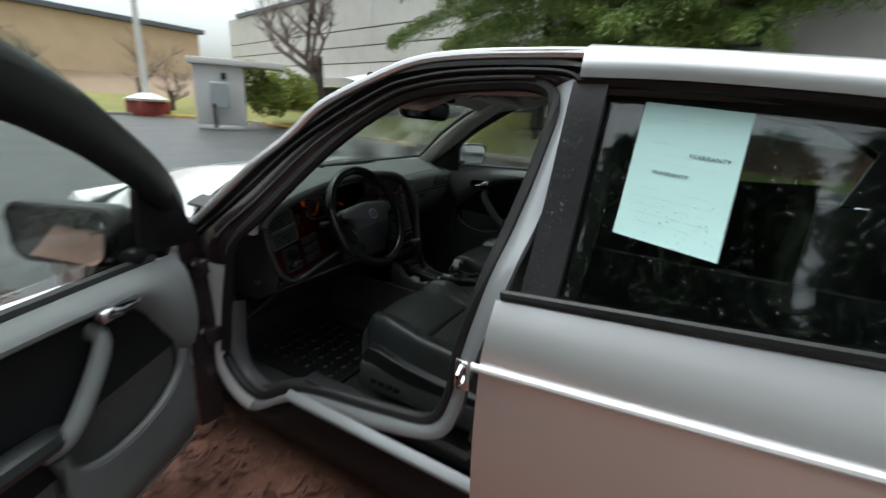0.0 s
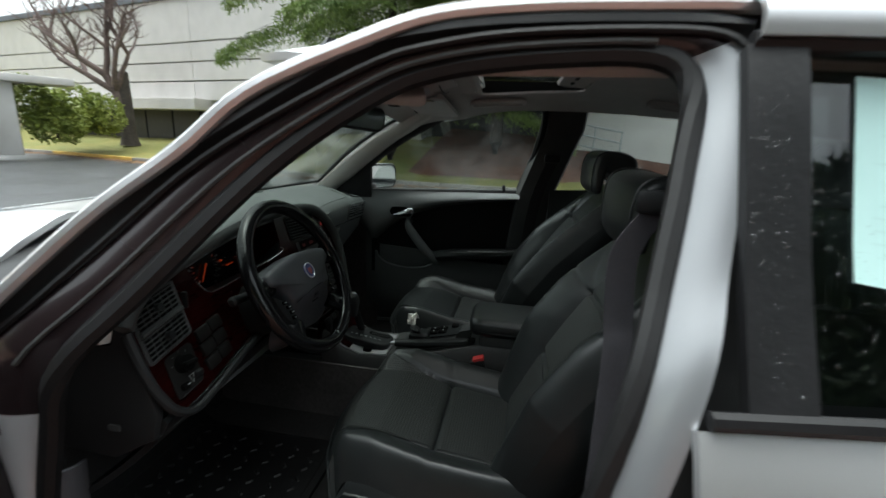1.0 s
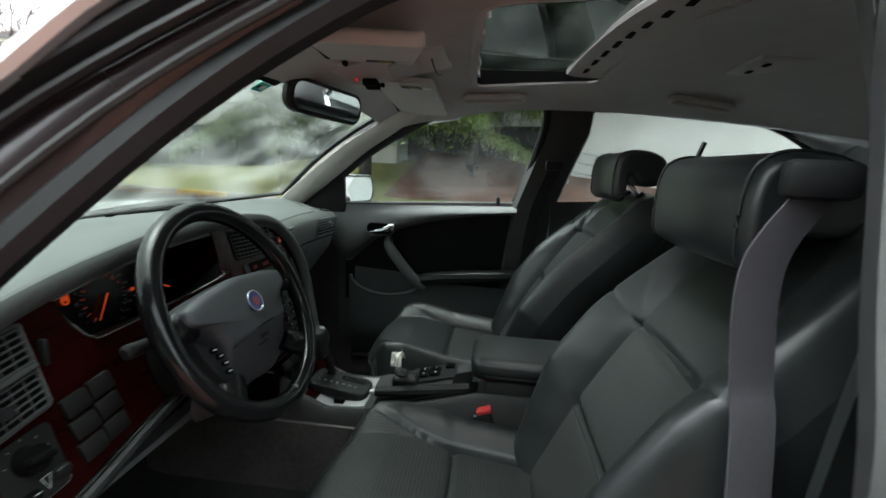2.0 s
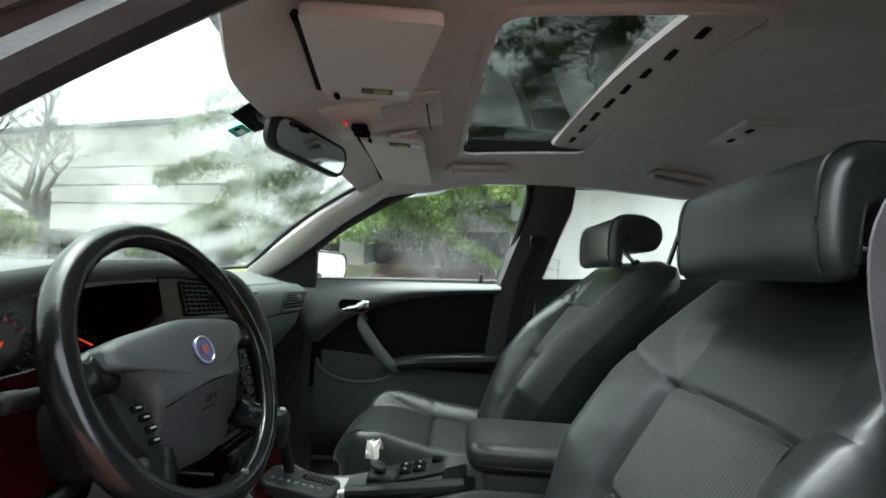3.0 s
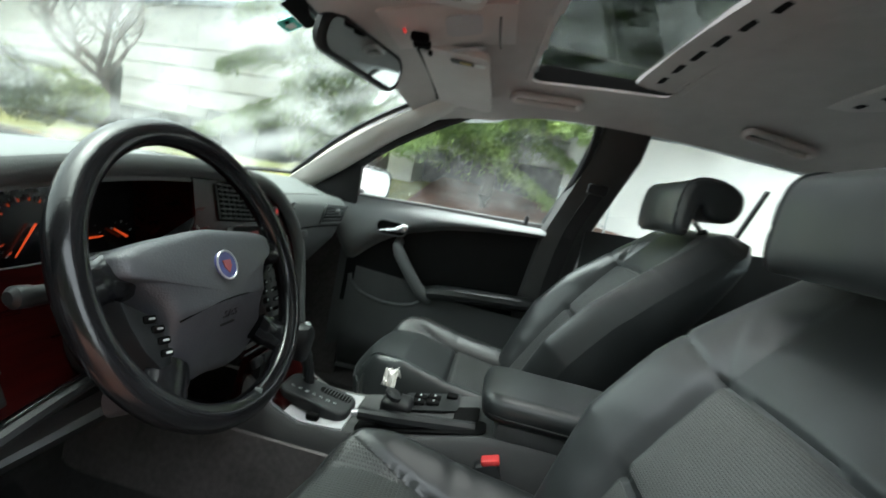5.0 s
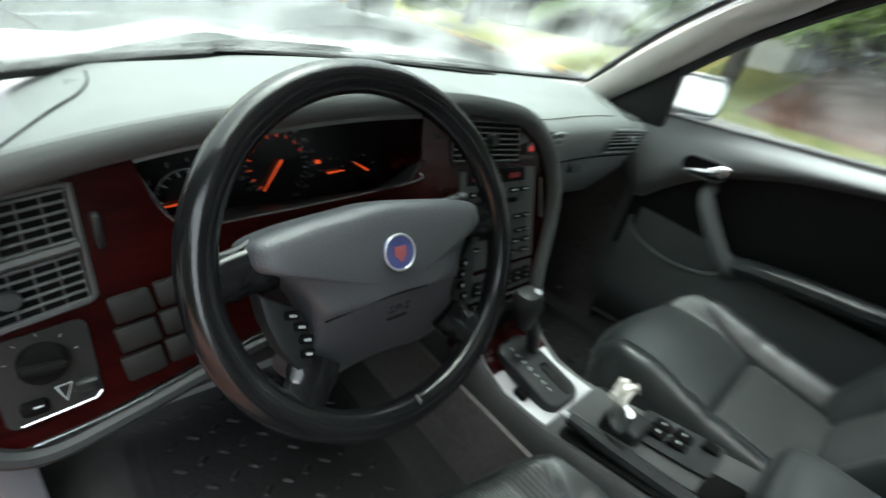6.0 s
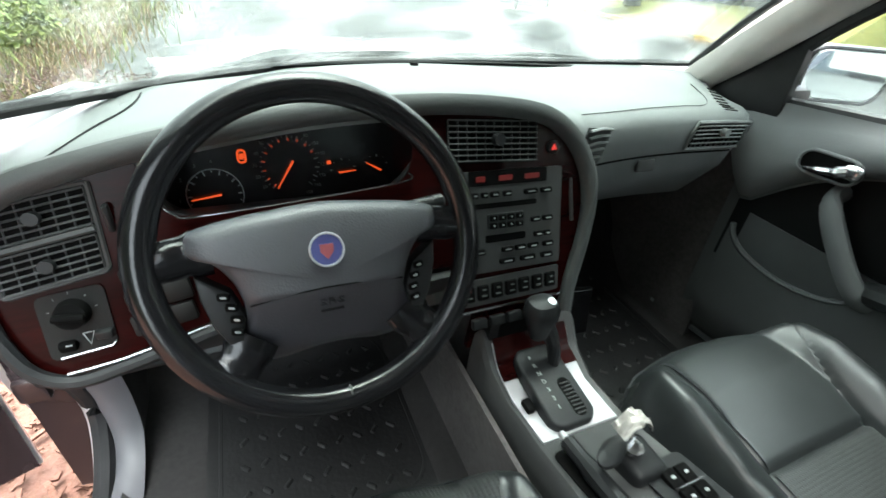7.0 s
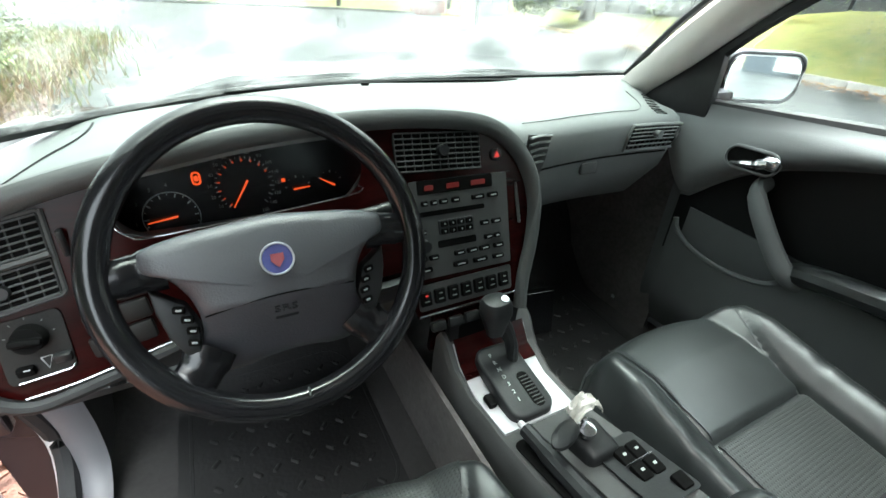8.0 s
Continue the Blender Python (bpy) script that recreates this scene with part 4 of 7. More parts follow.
ws = part("windscreen", sheet(screen_xyz, 24, 14, .005), M["glass_wet"], car, "rain-streaked laminated windscreen")
part("screen_seal", tube([screen_xyz(u, v) for u, v in [(k / 12, 1) for k in range(13)]], .011, 6), M["rubber"], ws)
part("screen_seal", tube([screen_xyz(k / 24, .0, .004) for k in range(25)], .0085, 6), M["rubber"], ws, "black rubber seal along the foot of the windscreen")
part("screen_seal", tube([screen_xyz(1, k / 10) for k in range(11)], .009, 6), M["rubber"], ws)

# bonnet, cowl, nose and boot
part("bonnet", sheet(lambda u, v: V((lerp(-1, 1, u) * lerp(.745, .66, v), lerp(.74 - .20 * lerp(-1, 1, u) ** 2, 1.60 - .12 * lerp(-1, 1, u) ** 2, v), lerp(.955, .80, v ** 1.7) - (.11 if u < .5 else .06) * lerp(-1, 1, u) ** 4 + .012 * math.exp(-((abs(lerp(-1, 1, u)) - .45) / .1) ** 2))), 40, 20, .015), M["paint"], car, "wet silver bonnet")
part("cowl", sheet(lambda u, v: V((lerp(-1, 1, u) * .72, lerp(.66 - (.43 if u < .5 else .205) * lerp(-1, 1, u) ** 2, .80 - .205 * lerp(-1, 1, u) ** 2, v), lerp(.925, .915, v) - .03 * lerp(-1, 1, u) ** 4)), 24, 4, .01), M["black_trim"], car, "black plastic scuttle panel")
for x0, y0, x1, y1 in ((-.56, .47, -.02, .70), (.02, .705, .52, .60)):
    wp = part("wiper", tube(spline([(x0, y0, .948), ((x0 + x1) / 2, (y0 + y1) / 2 + .03, .963), (x1, y1, .957)], 6), .007, 6), M["black_trim"], car, "black windscreen wiper")
    part("pivot", tube([(x1 * .9, y1 + .02, .93), (x1 * .9, y1 + .02, .960)], .013, 10), M["black_trim"], wp)
part("front_bumper", tube(spline([(-.80, 1.30, .46), (-.72, 1.62, .46), (-.4, 1.76, .46), (0, 1.80, .46), (.4, 1.76, .46), (.72, 1.62, .46), (.80, 1.30, .46)], 6), .075, 10, flat=2.3), M["paint"], car)
gr = part("grille", rbox((0, 1.70, .70), (.62, .05, .14), .02, 2), M["chrome"], car)
for k in range(9):
    part("grille_bar", rbox((-.24 + k * .06, 1.728, .70), (.012, .01, .11), .003, 1), M["void"], gr)
for sgn in (-1, 1):
    part("headlight", rbox((sgn * .52, 1.62, .69), (.36, .10, .15), .03, 3, pose(0, 0, 0, 0, 0, sgn * -12)), M["lamp"], car)
    part("rear_light", rbox((sgn * .66, -2.90, .80), (.28, .10, .2), .03, 3, pose(0, 0, 0, 0, 0, sgn * 12)), M["red_plastic"], car)
part("nose_panel", sheet(lambda u, v: V((lerp(-.72, .72, u), 1.60 - .12 * lerp(-1, 1, u) ** 2 + .09 * v, lerp(.80, .52, v))), 16, 4, .01), M["paint"], car)
part("boot_lid", sheet(lambda u, v: V((lerp(-.70, .70, u), lerp(-2.28, -2.88, v), lerp(1.01, .97, v) - .03 * lerp(-1, 1, u) ** 4)), 16, 8, .015), M["paint"], car)
part("tail_panel", sheet(lambda u, v: V((lerp(-.74, .74, u), -2.87 - .03 * math.sin(math.pi * v), lerp(.965, .50, v))), 16, 6, .015), M["paint"], car)
part("rear_bumper", tube(spline([(-.80, -2.55, .46), (-.70, -2.88, .46), (0, -2.97, .46), (.70, -2.88, .46), (.80, -2.55, .46)], 6), .07, 10, flat=2.3), M["paint"], car)
bs = part("rear_screen", sheet(lambda u, v: V((lerp(-1, 1, u) * lerp(.52, .62, v), lerp(-1.93, -2.32, v) + .10 * lerp(-1, 1, u) ** 2, lerp(1.335, 1.0, v))), 14, 8, .005), M["glass_dark"], car)
bs.visible_shadow = False

# driver's door aperture: painted flange, black seals, sill
INNER = [(-.806, .212, .841), (-.754, .099, .964), (-.674, -.05, 1.117), (-.631, -.197, 1.218), (-.614, -.297, 1.258), (-.606, -.444, 1.278), (-.605, -.60, 1.281), (-.622, -.652, 1.24), (-.667, -.643, 1.134), (-.724, -.62, 1.013), (-.785, -.592, .894), (-.80, -.555, .72), (-.775, -.53, .60), (-.77, -.475, .49), (-.77, -.305, .45), (-.775, -.016, .40), (-.78, .20, .285), (-.781, .345, .365), (-.785, .335, .503), (-.80, .265, .72)]
OUTER = [(-.832, .335, .85), (-.769, .178, .99), (-.70, .02, 1.13), (-.65, -.195, 1.248), (-.633, -.303, 1.283), (-.62, -.445, 1.302), (-.621, -.66, 1.303), (-.642, -.710, 1.27), (-.698, -.700, 1.155), (-.752, -.684, 1.04), (-.816, -.660, .935), (-.845, -.61, .73), (-.82, -.575, .58), (-.80, -.505, .46), (-.80, -.30, .40), (-.80, .0, .355), (-.808, .22, .235), (-.812, .375, .34), (-.814, .347, .53), (-.832, .335, .73)]
ins, outs = spline(INNER, 5, True), spline(OUTER, 5, True)
n_ap = len(ins)


def flange(k0, k1):
    def f(u, v):
        k = (k0 + round(u * (k1 - k0))) % n_ap
        return ins[k].lerp(outs[k], v) + V((-.010, 0, 0)) * math.sin(math.pi * v)
    return sheet(f, k1 - k0, 6, .012)


# One silver flange in tones: post and sill darkened, front jamb paler as lit.
fl = part("door_aperture", flange(31, 80), M["paint_shaded"], car, "painted rear post and sill of the open doorway")
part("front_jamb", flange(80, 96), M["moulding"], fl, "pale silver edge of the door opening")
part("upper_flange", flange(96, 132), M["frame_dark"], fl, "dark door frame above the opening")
part("inner_seal", tube(ins, .017, 8, True), M["rubber"], fl, "thick black rubber door seal")
part("flange_bead", tube([q.lerp(r, .45) + V((-.012, 0, 0)) for q, r in zip(ins[:30], outs[:30])], .004, 6), M["plastic_grey"], fl)
top = spline(OUTER[:8], 5)
tip = spline([(-half_width(y, z) - .004, y, z - .010) for y, z in ((.36, .885), (.191, 1.04), (.045, 1.148), (-.17, 1.275), (-.29, 1.310), (-.44, 1.324), (-.63, 1.326), (-.712, 1.322))], 5)
part("gutter_channel", sheet(lambda u, v: top[round(u * 35)].lerp(tip[round(u * 35)], v) + V((.014, 0, 0)) * math.sin(math.pi * v), 35, 6, .01), M["rubber"], fl, "black rubber-lined gutter channel")
part("gutter_bead", tube([a_.lerp(b_, .12) + V((-.006, 0, 0)) for a_, b_ in zip(top, tip)], .005, 6), M["black_trim"], fl)
part("sill_tread", rbox((-.755, -.235, .432), (.05, .43, .012), .004, 2, pose(0, 0, 0, 0, 0, 0)), M["plastic"], car, "black ribbed sill tread")
for y, z in ((.335, .74), (.33, .50)):
    part("hinge", joined([rbox((-.832, y, z), (.045, .030, .05), .008, 2), tube([(-.852, y + .012, z - .032), (-.852, y + .012, z + .032)], .008, 8)]), M["frame_dark"], car)
# Also closes the gap that let daylight show beyond the jamb.
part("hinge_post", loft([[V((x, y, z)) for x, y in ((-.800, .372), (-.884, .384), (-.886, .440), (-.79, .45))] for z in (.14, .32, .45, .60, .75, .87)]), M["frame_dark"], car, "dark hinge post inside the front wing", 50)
for z in (.74, .50):
    part("hinge_bolt", tube([(-.842, .366, z), (-.842, .376, z)], .009, 6), M["alu"], car)
part("striker", joined([rbox((-.835, -.585, .70), (.012, .04, .07), .004, 2), tube([(-.845, -.585, .675), (-.862, -.585, .685), (-.862, -.585, .715), (-.845, -.585, .725)], .006, 6)]), M["chrome"], car)


# the driver's flank: a little further in and back, and taller at the roof
for ob in car.children_recursive:
    for v in ob.data.vertices:
        k = min(1, max(0, (-v.co.x - .34) / .24))
        v.co += V((.016, -.018, .095 * max(0, v.co.z - .92))) * k


# ---- front doors, modelled shut and swung about the hinge ----
SWING = 66


def front_door(sgn, swing):
    hinge = V((sgn * .852, .372, 0))

    def P(d, y, z):
        """d metres out from the middle line; the shut door closes in towards the windscreen."""
        if not swing:
            d, y = d - .018 - .08 * (y + .36), y - .035
        return V((sgn * d, y, z)) - hinge

    def Q(d, y, z):
        return P(d + .055, y - (.125 if swing else 0), z - (.025 + .05 * max(0, z - .86) / .1 if swing else .012))

    def trim_x(y, z):
        return .672 - .012 * (z - .6)

    skin = sheet(lambda u, v: V((sgn * half_width(lerp(.375, -.635, u), lerp(.30, belt(lerp(.375, -.635, u)), v)), lerp(.375, -.635, u), lerp(.30, belt(lerp(.375, -.635, u)), v))) - hinge, 20, 14, .014)
    door = part("front_door", skin, M["paint"], car, "open silver front door" if swing else "shut silver front door")
    door.location = hinge + (V((-.045, -.01, -.03)) if swing else V((0, 0, 0)))
    door.rotation_euler = (0, 0, radians(-sgn * -swing) if sgn < 0 else 0)
    if swing:
        # Added dark sheet, no door part; it darkens the skin's inner face.
        part("door_liner", sheet(lambda u, v: V((sgn * (half_width(lerp(.37, -.62, u), lerp(.31, .86, v)) - .024), lerp(.37, -.62, u), lerp(.31, .86, v))) - hinge, 14, 10, .004), M["frame_dark"], door, "dark sheet added inside the open door skin")
    part("shell_edge", sheet(lambda u, v: Q(lerp(half_width(.372, lerp(.31, .90, u)) - .004, .70 if swing else .74, v), .372, lerp(.31, .90, u)), 8, 3, .012), M["paint_shaded"], door)
    part("shell_end", sheet(lambda u, v: Q(lerp(half_width(-.63, lerp(.31, .93, u)) - .004, .70, v), -.628, lerp(.31, .93, u)), 8, 3, .012), M["paint_shaded"], door)
    part("shell_base", sheet(lambda u, v: Q(lerp(half_width(0, .31), .69, v), lerp(.365, -.62, u), .315), 8, 3, .012), M["paint_shaded"], door)
    # trim board
    part("trim_board", sheet(lambda u, v: Q(trim_x(0, lerp(.33, .955, v)) + .02 * max(0, .45 - lerp(.33, .955, v)) / .12, lerp(.355 if swing else .275, -.60 if swing else -.425, u), lerp(.33, .955, v)), 12, 12, .012), M["door_grey_shaded"], door, "grey moulded door trim")
    low = [(-.62, .962), (-.40, .952), (-.243, .937), (-.083, .912), (.073, .862), (.160, .805), (.208, .755), (.240, .715), (.268, .712), (.286, .80), (.31, .88), (.44, .90)] if not swing else [(-.62, .925), (-.4, .915), (-.12, .898), (.05, .885), (.16, .855), (.235, .79), (.275, .70), (.30, .62)]
    part("trim_top", sheet(lambda u, v: Q(trim_x(0, .9) - .005 - .042 * (1 if swing else min(1, max(.12, (.36 - lerp(.44, -.60, u)) / .14))) * math.sin(math.pi * min(1, v * 1.08) ** .75) ** .8, lerp(.345 if swing else .44, -.60 if swing else -.425, u), lerp(max(smooth_at(low, lerp(.345 if swing else .44, -.60 if swing else -.425, u)), .60), .972 - .03 * lerp(.345 if swing else .44, -.60 if swing else -.425, u), v)), 36, 10, .006), M["door_grey"], door, "soft grey upper door roll")
    if not swing:
        part("trim_piping", tube([Q(trim_x(0, .9) - .012, y, smooth_at(low, y) + .002) for y in [lerp(.240, -.42, k / 30) for k in range(31)]], .0035, 6), M["door_grey"], door, "piped edge of the door roll")
    part("window_ledge", tube([Q(.688, .30, .957), Q(.688, -.05, .973), Q(.688, -.60 if swing else -.44, .988)], .014, 8), M["rubber"], door)
    part("recess_panel", sheet(lambda u, v: Q(trim_x(0, .75) - (.017 if swing else .006), lerp(.285 if swing else .245, -.595 if swing else -.42, u), lerp(.58, smooth_at(low, lerp(.285 if swing else .245, -.595 if swing else -.42, u)) + .01, v)), 24, 6, .004), M["inset"], door, "black door inset")
    # map pocket
    pk = [(.285, .665), (.262, .615), (.19, .565), (.09, .545), (.0, .555), (-.052, .585), (-.07, .635)] if swing else [(.212, .690), (.200, .660), (.155, .630), (.071, .613), (-.02, .626), (-.066, .661), (-.082, .700)]
    rim = spline([Q(trim_x(0, z) - .045, y, z) for y, z in pk], 6)
    part("map_pocket", sheet(lambda u, v: Q(trim_x(0, .5) - .006 - .045 * math.sin(math.pi * .5 * min(1, v * 2.2)), lerp(.285 if swing else .216, -.075 if swing else -.42, u), lerp(.36, smooth_at(sorted(pk + ([] if swing else [(-.13, .672), (-.45, .66)])), lerp(.285 if swing else .216, -.075 if swing else -.42, u)), v)), 40, 10, .008), M["door_grey_shaded"], door, "grey map pocket, darkened for shade")
    part("pocket_rim", tube(rim, .013 if swing else .007, 8), M["door_grey_shaded"], door)
    part("pocket_lining", sheet(lambda u, v: Q(trim_x(0, .6) - (.019 if swing else .012), lerp(.275 if swing else .206, -.065, u), lerp(.54, lerp(.68, .66, u) + (0 if swing else .035), v)), 8, 4, .004), M["carpet" if swing else "door_grey_shaded"], door)
    # pull handle and armrest
    part("pull_handle", tube(spline([Q(.655, .066, .835), Q(.622, .06, .812), Q(.612, .0, .735), Q(.615, -.055, .675), Q(.64, -.085, .655)], 6), .0165, 10, flat=1.25), M["door_grey"], door)
    part("armrest", tube(spline([Q(.648, -.05, .665), Q(.622, -.10, .690), Q(.612, -.22, .705), Q(.615, -.36, .713), Q(.645, -.44, .715)], 6), .028, 10, flat=.9), M["leather"], door, "padded black armrest")
    cup = [Q(trim_x(0, .88) - .0505, (.112 if swing else .096) + a, .880 + b) for a, b in rrect(.108, .048, .0235, 6)]
    # Flat black oval paints the shade inside the handle cup.
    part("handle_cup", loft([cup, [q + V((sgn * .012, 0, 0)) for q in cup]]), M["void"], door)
    part("cup_ring", tube(cup, .0036, 6, True), M["door_grey"], door)
    back_ = 0 if swing else .015
    part("door_handle", joined([tube(spline([Q(.612, .146 - back_, .866), Q(.606, .13 - back_, .870), Q(.600, .095 - back_, .878), Q(.601, .072 - back_, .887)], 6), [.0045] * 7 + [.007] * 6 + [.010] * 6, 8, flat=1.1), rbox(Q(.602, .066 - back_, .887), (.018, .034, .028), .009, 3)]), M["chrome"], door, "chrome pull lever")
    # window frame, sail and glass
    frame_pts = [(.365, .90), (.345, .955), (.217, 1.062), (.042, 1.172), (-.08, 1.240), (-.25, 1.305), (-.50, 1.335), (-.63, 1.30), (-.655, 1.12), (-.645, .97)] if swing else [(.47, .86), (.30, 1.03), (.145, 1.155), (-.04, 1.262), (-.16, 1.312), (-.30, 1.340), (-.44, 1.350), (-.50, 1.32), (-.475, 1.15), (-.42, .985)]
    fr = spline([P(half_width(y, z) - .022, y, z) for y, z in frame_pts], 5)
    part("window_frame", tube(fr, .017 if swing else .014, 8, flat=3.4 if swing else 1.25), M["black_trim"], door, "black window frame")
    part("mirror_sail", prism([(.36, .885), (.25, 1.04), (.130, 1.085), (.135, .90)] if swing else [(.44, .875), (.41, .965), (.250, 1.085), (.244, .912)], lambda y, z, w: P(.695 + .06 * (1 - (z - .9) * 2) - w - (0 if swing else .040 * max(0, 1 - (z - .87) / .12)), y, z), .02, .004), M["black_trim"], door)
    gl = part("window_glass", sheet(lambda u, v: P(half_width(0, lerp(.93, lerp(1.05, 1.33 if swing else 1.30, min(1, u * 2.1) ** .75), v)) - .03, lerp(.20 if swing else .24, -.645 if swing else -.51, u), lerp(.91 if swing else .95, lerp(1.09 if swing else 1.01, 1.36 if swing else 1.325, min(1, u * 2.1) ** .75), v)), 16, 8, .004), M["glass"], door)
    gl.visible_shadow = False
    part("lock_pin", tube([Q(.680, -.352, .970), Q(.680, -.352, 1.012), Q(.680, -.352, 1.018)], [.0075, .0075, .004], 10), M["black_trim"], door)
    # outside mirror
    mc = V((sgn * .90, .105, .950) if swing else (sgn * .835, .222, 1.003)) - hinge
    gw, gh, dp = (.285, .145, 1) if swing else (.215, .122, .75)
    yaw = Matrix.Translation(mc) @ pose(0, 0, 0, 0, 0, 0 if swing else -24) @ Matrix.Translation(-mc)
    mh = loft([[mc + V((sgn * a * k, dy * dp, b * k)) for a, b in rrect(gw, gh, .30 * gh, 5)] for k, dy in ((1, 0), (1.02, .03), (.92, .07), (.6, .105))])
    mh.transform(yaw)
    part("mirror_housing", mh, M["paint"] if sgn > 0 else M["black_trim"], door, "rounded exterior mirror")
    part("mirror_arm", rbox(mc + V((-sgn * .13, .02, -.045)), (.09, .05, .04), .015, 2), M["black_trim"], door)
    mg = prism(rrect(gw - .030, gh - .024, .27 * gh, 5), lambda a, b, w: mc + V((sgn * a, -.003 - w, b)), .003)
    mg.transform(yaw @ Matrix.Translation(mc) @ pose(0, 0, 0, -9 if swing else -2, 0, sgn * 9 if swing else 0) @ Matrix.Translation(-mc))
    part("mirror_glass", mg, M["mirror"], door)
    ms = tube([mc + V((sgn * a, -.004, b)) for a, b in rrect(gw - .016, gh - .010, .28 * gh, 5)], .004, 6, True)
    ms.transform(yaw)
    part("mirror_surround", ms, M["black_trim"], door)
    return door


front_door(1, 0)
front_door(-1, SWING)

# ---- inside the car ----
def floor_z(x, y):
    tunnel = .17 * math.exp(-(x / .13) ** 4)
    side = (.16 if y < 0 else .16 - .12 * min(1, y / .2)) * max(0, (abs(x) - .60) / .14) ** 1.5
    front = .55 * max(0, (y - .42) / .36) ** 1.6
    return min(.235 + tunnel + side + front + (.06 if y < -.62 else 0), .72)


part("floor_carpet", sheet(lambda u, v: V((lerp(-.74, .74, u), lerp(.80, -1.45, v), floor_z(lerp(-.74, .74, u), lerp(.80, -1.45, v)))), 40, 50, .02), M["carpet"], car, "dark grey carpeted floor")
# Bulkhead coloured deep black for the shade at the footwells' end.
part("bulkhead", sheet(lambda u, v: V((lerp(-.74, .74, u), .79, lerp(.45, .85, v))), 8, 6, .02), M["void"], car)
for sgn in (-1, 1):
    # Carpet tone differs by side: darker for the shade in the driver's footwell.
    part("kick_panel", sheet(lambda u, v: V((sgn * (.715 if sgn < 0 else .690), lerp(.33 if sgn < 0 else .19, .78, u), lerp(.22, .84, v))), 6, 6, .02), M["carpet"] if sgn < 0 else M["carpet_tan"], car)
    if sgn > 0:
        fore = spline([(.615, .47, .945), (.602, .429, .988), (.540, .200, 1.157), (.497, .07, 1.232), (.456, -.045, 1.292), (.43, -.11, 1.312)], 5)
        rear = spline([(.665, .39, .920), (.652, .355, .964), (.618, .125, 1.150), (.570, .00, 1.225), (.512, -.10, 1.285), (.49, -.15, 1.305)], 5)
        trim = loft([[a.lerp(b, t) + V((-.024, -.010, -.012)) * math.sin(math.pi * t) for t in (0, .12, .3, .5, .7, .88, 1)] + [b + V((.02, .01, .004)), a + V((.02, .01, .004))] for a, b in zip(fore, rear)])
    else:
        trim = tube(spline([(-.735, .200, .850), (-.722, .198, .905), (-.718, .215, .960), (-.708, .205, 1.020), (-.672, .125, 1.105), (-.632, 0, 1.195), (-.595, -.10, 1.248), (-.56, -.17, 1.275)], 5), .020, 10, flat=1.1)
    part("screen_pillar_trim", trim, M["pillar"], car, "pale cloth windscreen pillar trim")
    part("roof_side_trim", tube(spline([*([(.485, -.055, 1.284), (.545, -.20, 1.316), (.575, -.40, 1.337), (.582, -.7, 1.347), (.582, -1.1, 1.347), (.585, -1.6, 1.27)] if sgn > 0 else [(-.56, -.17, 1.272), (-.57, -.30, 1.302), (-.578, -.6, 1.315), (-.575, -1.1, 1.295), (-.58, -1.6, 1.235)])], 5), .022, 10, flat=.8), M["head"], car)
    line = ((.70, -.66, .45), (.70, -.70, .70), (.68, -.735, .95), (.62, -.745, 1.10), (.57, -.72, 1.29)) if sgn < 0 else ((.68, -.485, .36), (.685, -.50, .70), (.688, -.532, .96), (.655, -.595, 1.15), (.628, -.630, 1.25), (.588, -.634, 1.345))
    part("centre_pillar_trim", loft([[V((sgn * (x + dx), y + dy, z)) for dx, dy in ((0, .06 if sgn < 0 else .078), (.03, .07 if sgn < 0 else .095), (.05, 0), (.03, -.07), (0, -.06), (-.015, 0))] for x, y, z in line]), M["plastic_grey"], car)
    part("rear_door_trim", sheet(lambda u, v: V((sgn * (.675 - .03 * math.sin(math.pi * v)), lerp(-.66 if sgn < 0 else -.585, -1.40, u), lerp(.36, lerp(1.0, 1.05, u) if sgn > 0 else 1.0, v))), 8, 8, .012), M["leather"], car, "black rear door trim")
    run = [(.618, -.580, 1.12), (.652, -.530, .96), (.655, -.50, .70), (.655, -.485, .45)] if sgn > 0 else [(.592, -.655, 1.10), (.600, -.622, 1.05), (.602, -.616, 1.00), (.608, -.622, .92), (.628, -.622, .85), (.70, -.61, .50)]
    path = spline([(sgn * x, y, z) for x, y, z in run], 4)
    part("seat_belt", sheet(lambda u, v: path[round(v * (len(path) - 1))] + V((sgn * (.004 if sgn > 0 else -.012) * u, .046 * (.5 - u), 0)), 2, 20, .002), M["belt"] if sgn < 0 else M["rubber"], car, "grey seat belt webbing" if sgn < 0 else "black seat belt webbing")
    part("belt_guide", rbox((sgn * run[0][0], run[0][1], run[0][2] + .015), (.02, .065, .035), .008, 2), M["plastic"], car)
jo = spline([(-.752, y, z) for y, z in ((-.05, .385), (.13, .300), (.25, .288), (.312, .33), (.330, .41), (.314, .50), (.296, .60))], 5)
ji = spline([(-.700, y, z) for y, z in ((-.05, .335), (.13, .285), (.235, .292), (.303, .334), (.322, .413), (.318, .479), (.310, .58))], 5)
part("sill_trim", sheet(lambda u, v: jo[round(u * 30)].lerp(ji[round(u * 30)], v) + V((-.004, -.010, .004)) * math.sin(math.pi * v), 30, 6, .006), M["sill_trim"], car, "smooth lavender-grey trim inside the door seal")
part("parcel_shelf", sheet(lambda u, v: V((lerp(-.62, .62, u), lerp(-1.62, -2.3, v), .985)), 8, 6, .02), M["carpet"], car)
part("seat_bulkhead", sheet(lambda u, v: V((lerp(-.70, .70, u), -1.70, lerp(.25, .98, v))), 8, 6, .02), M["carpet"], car)


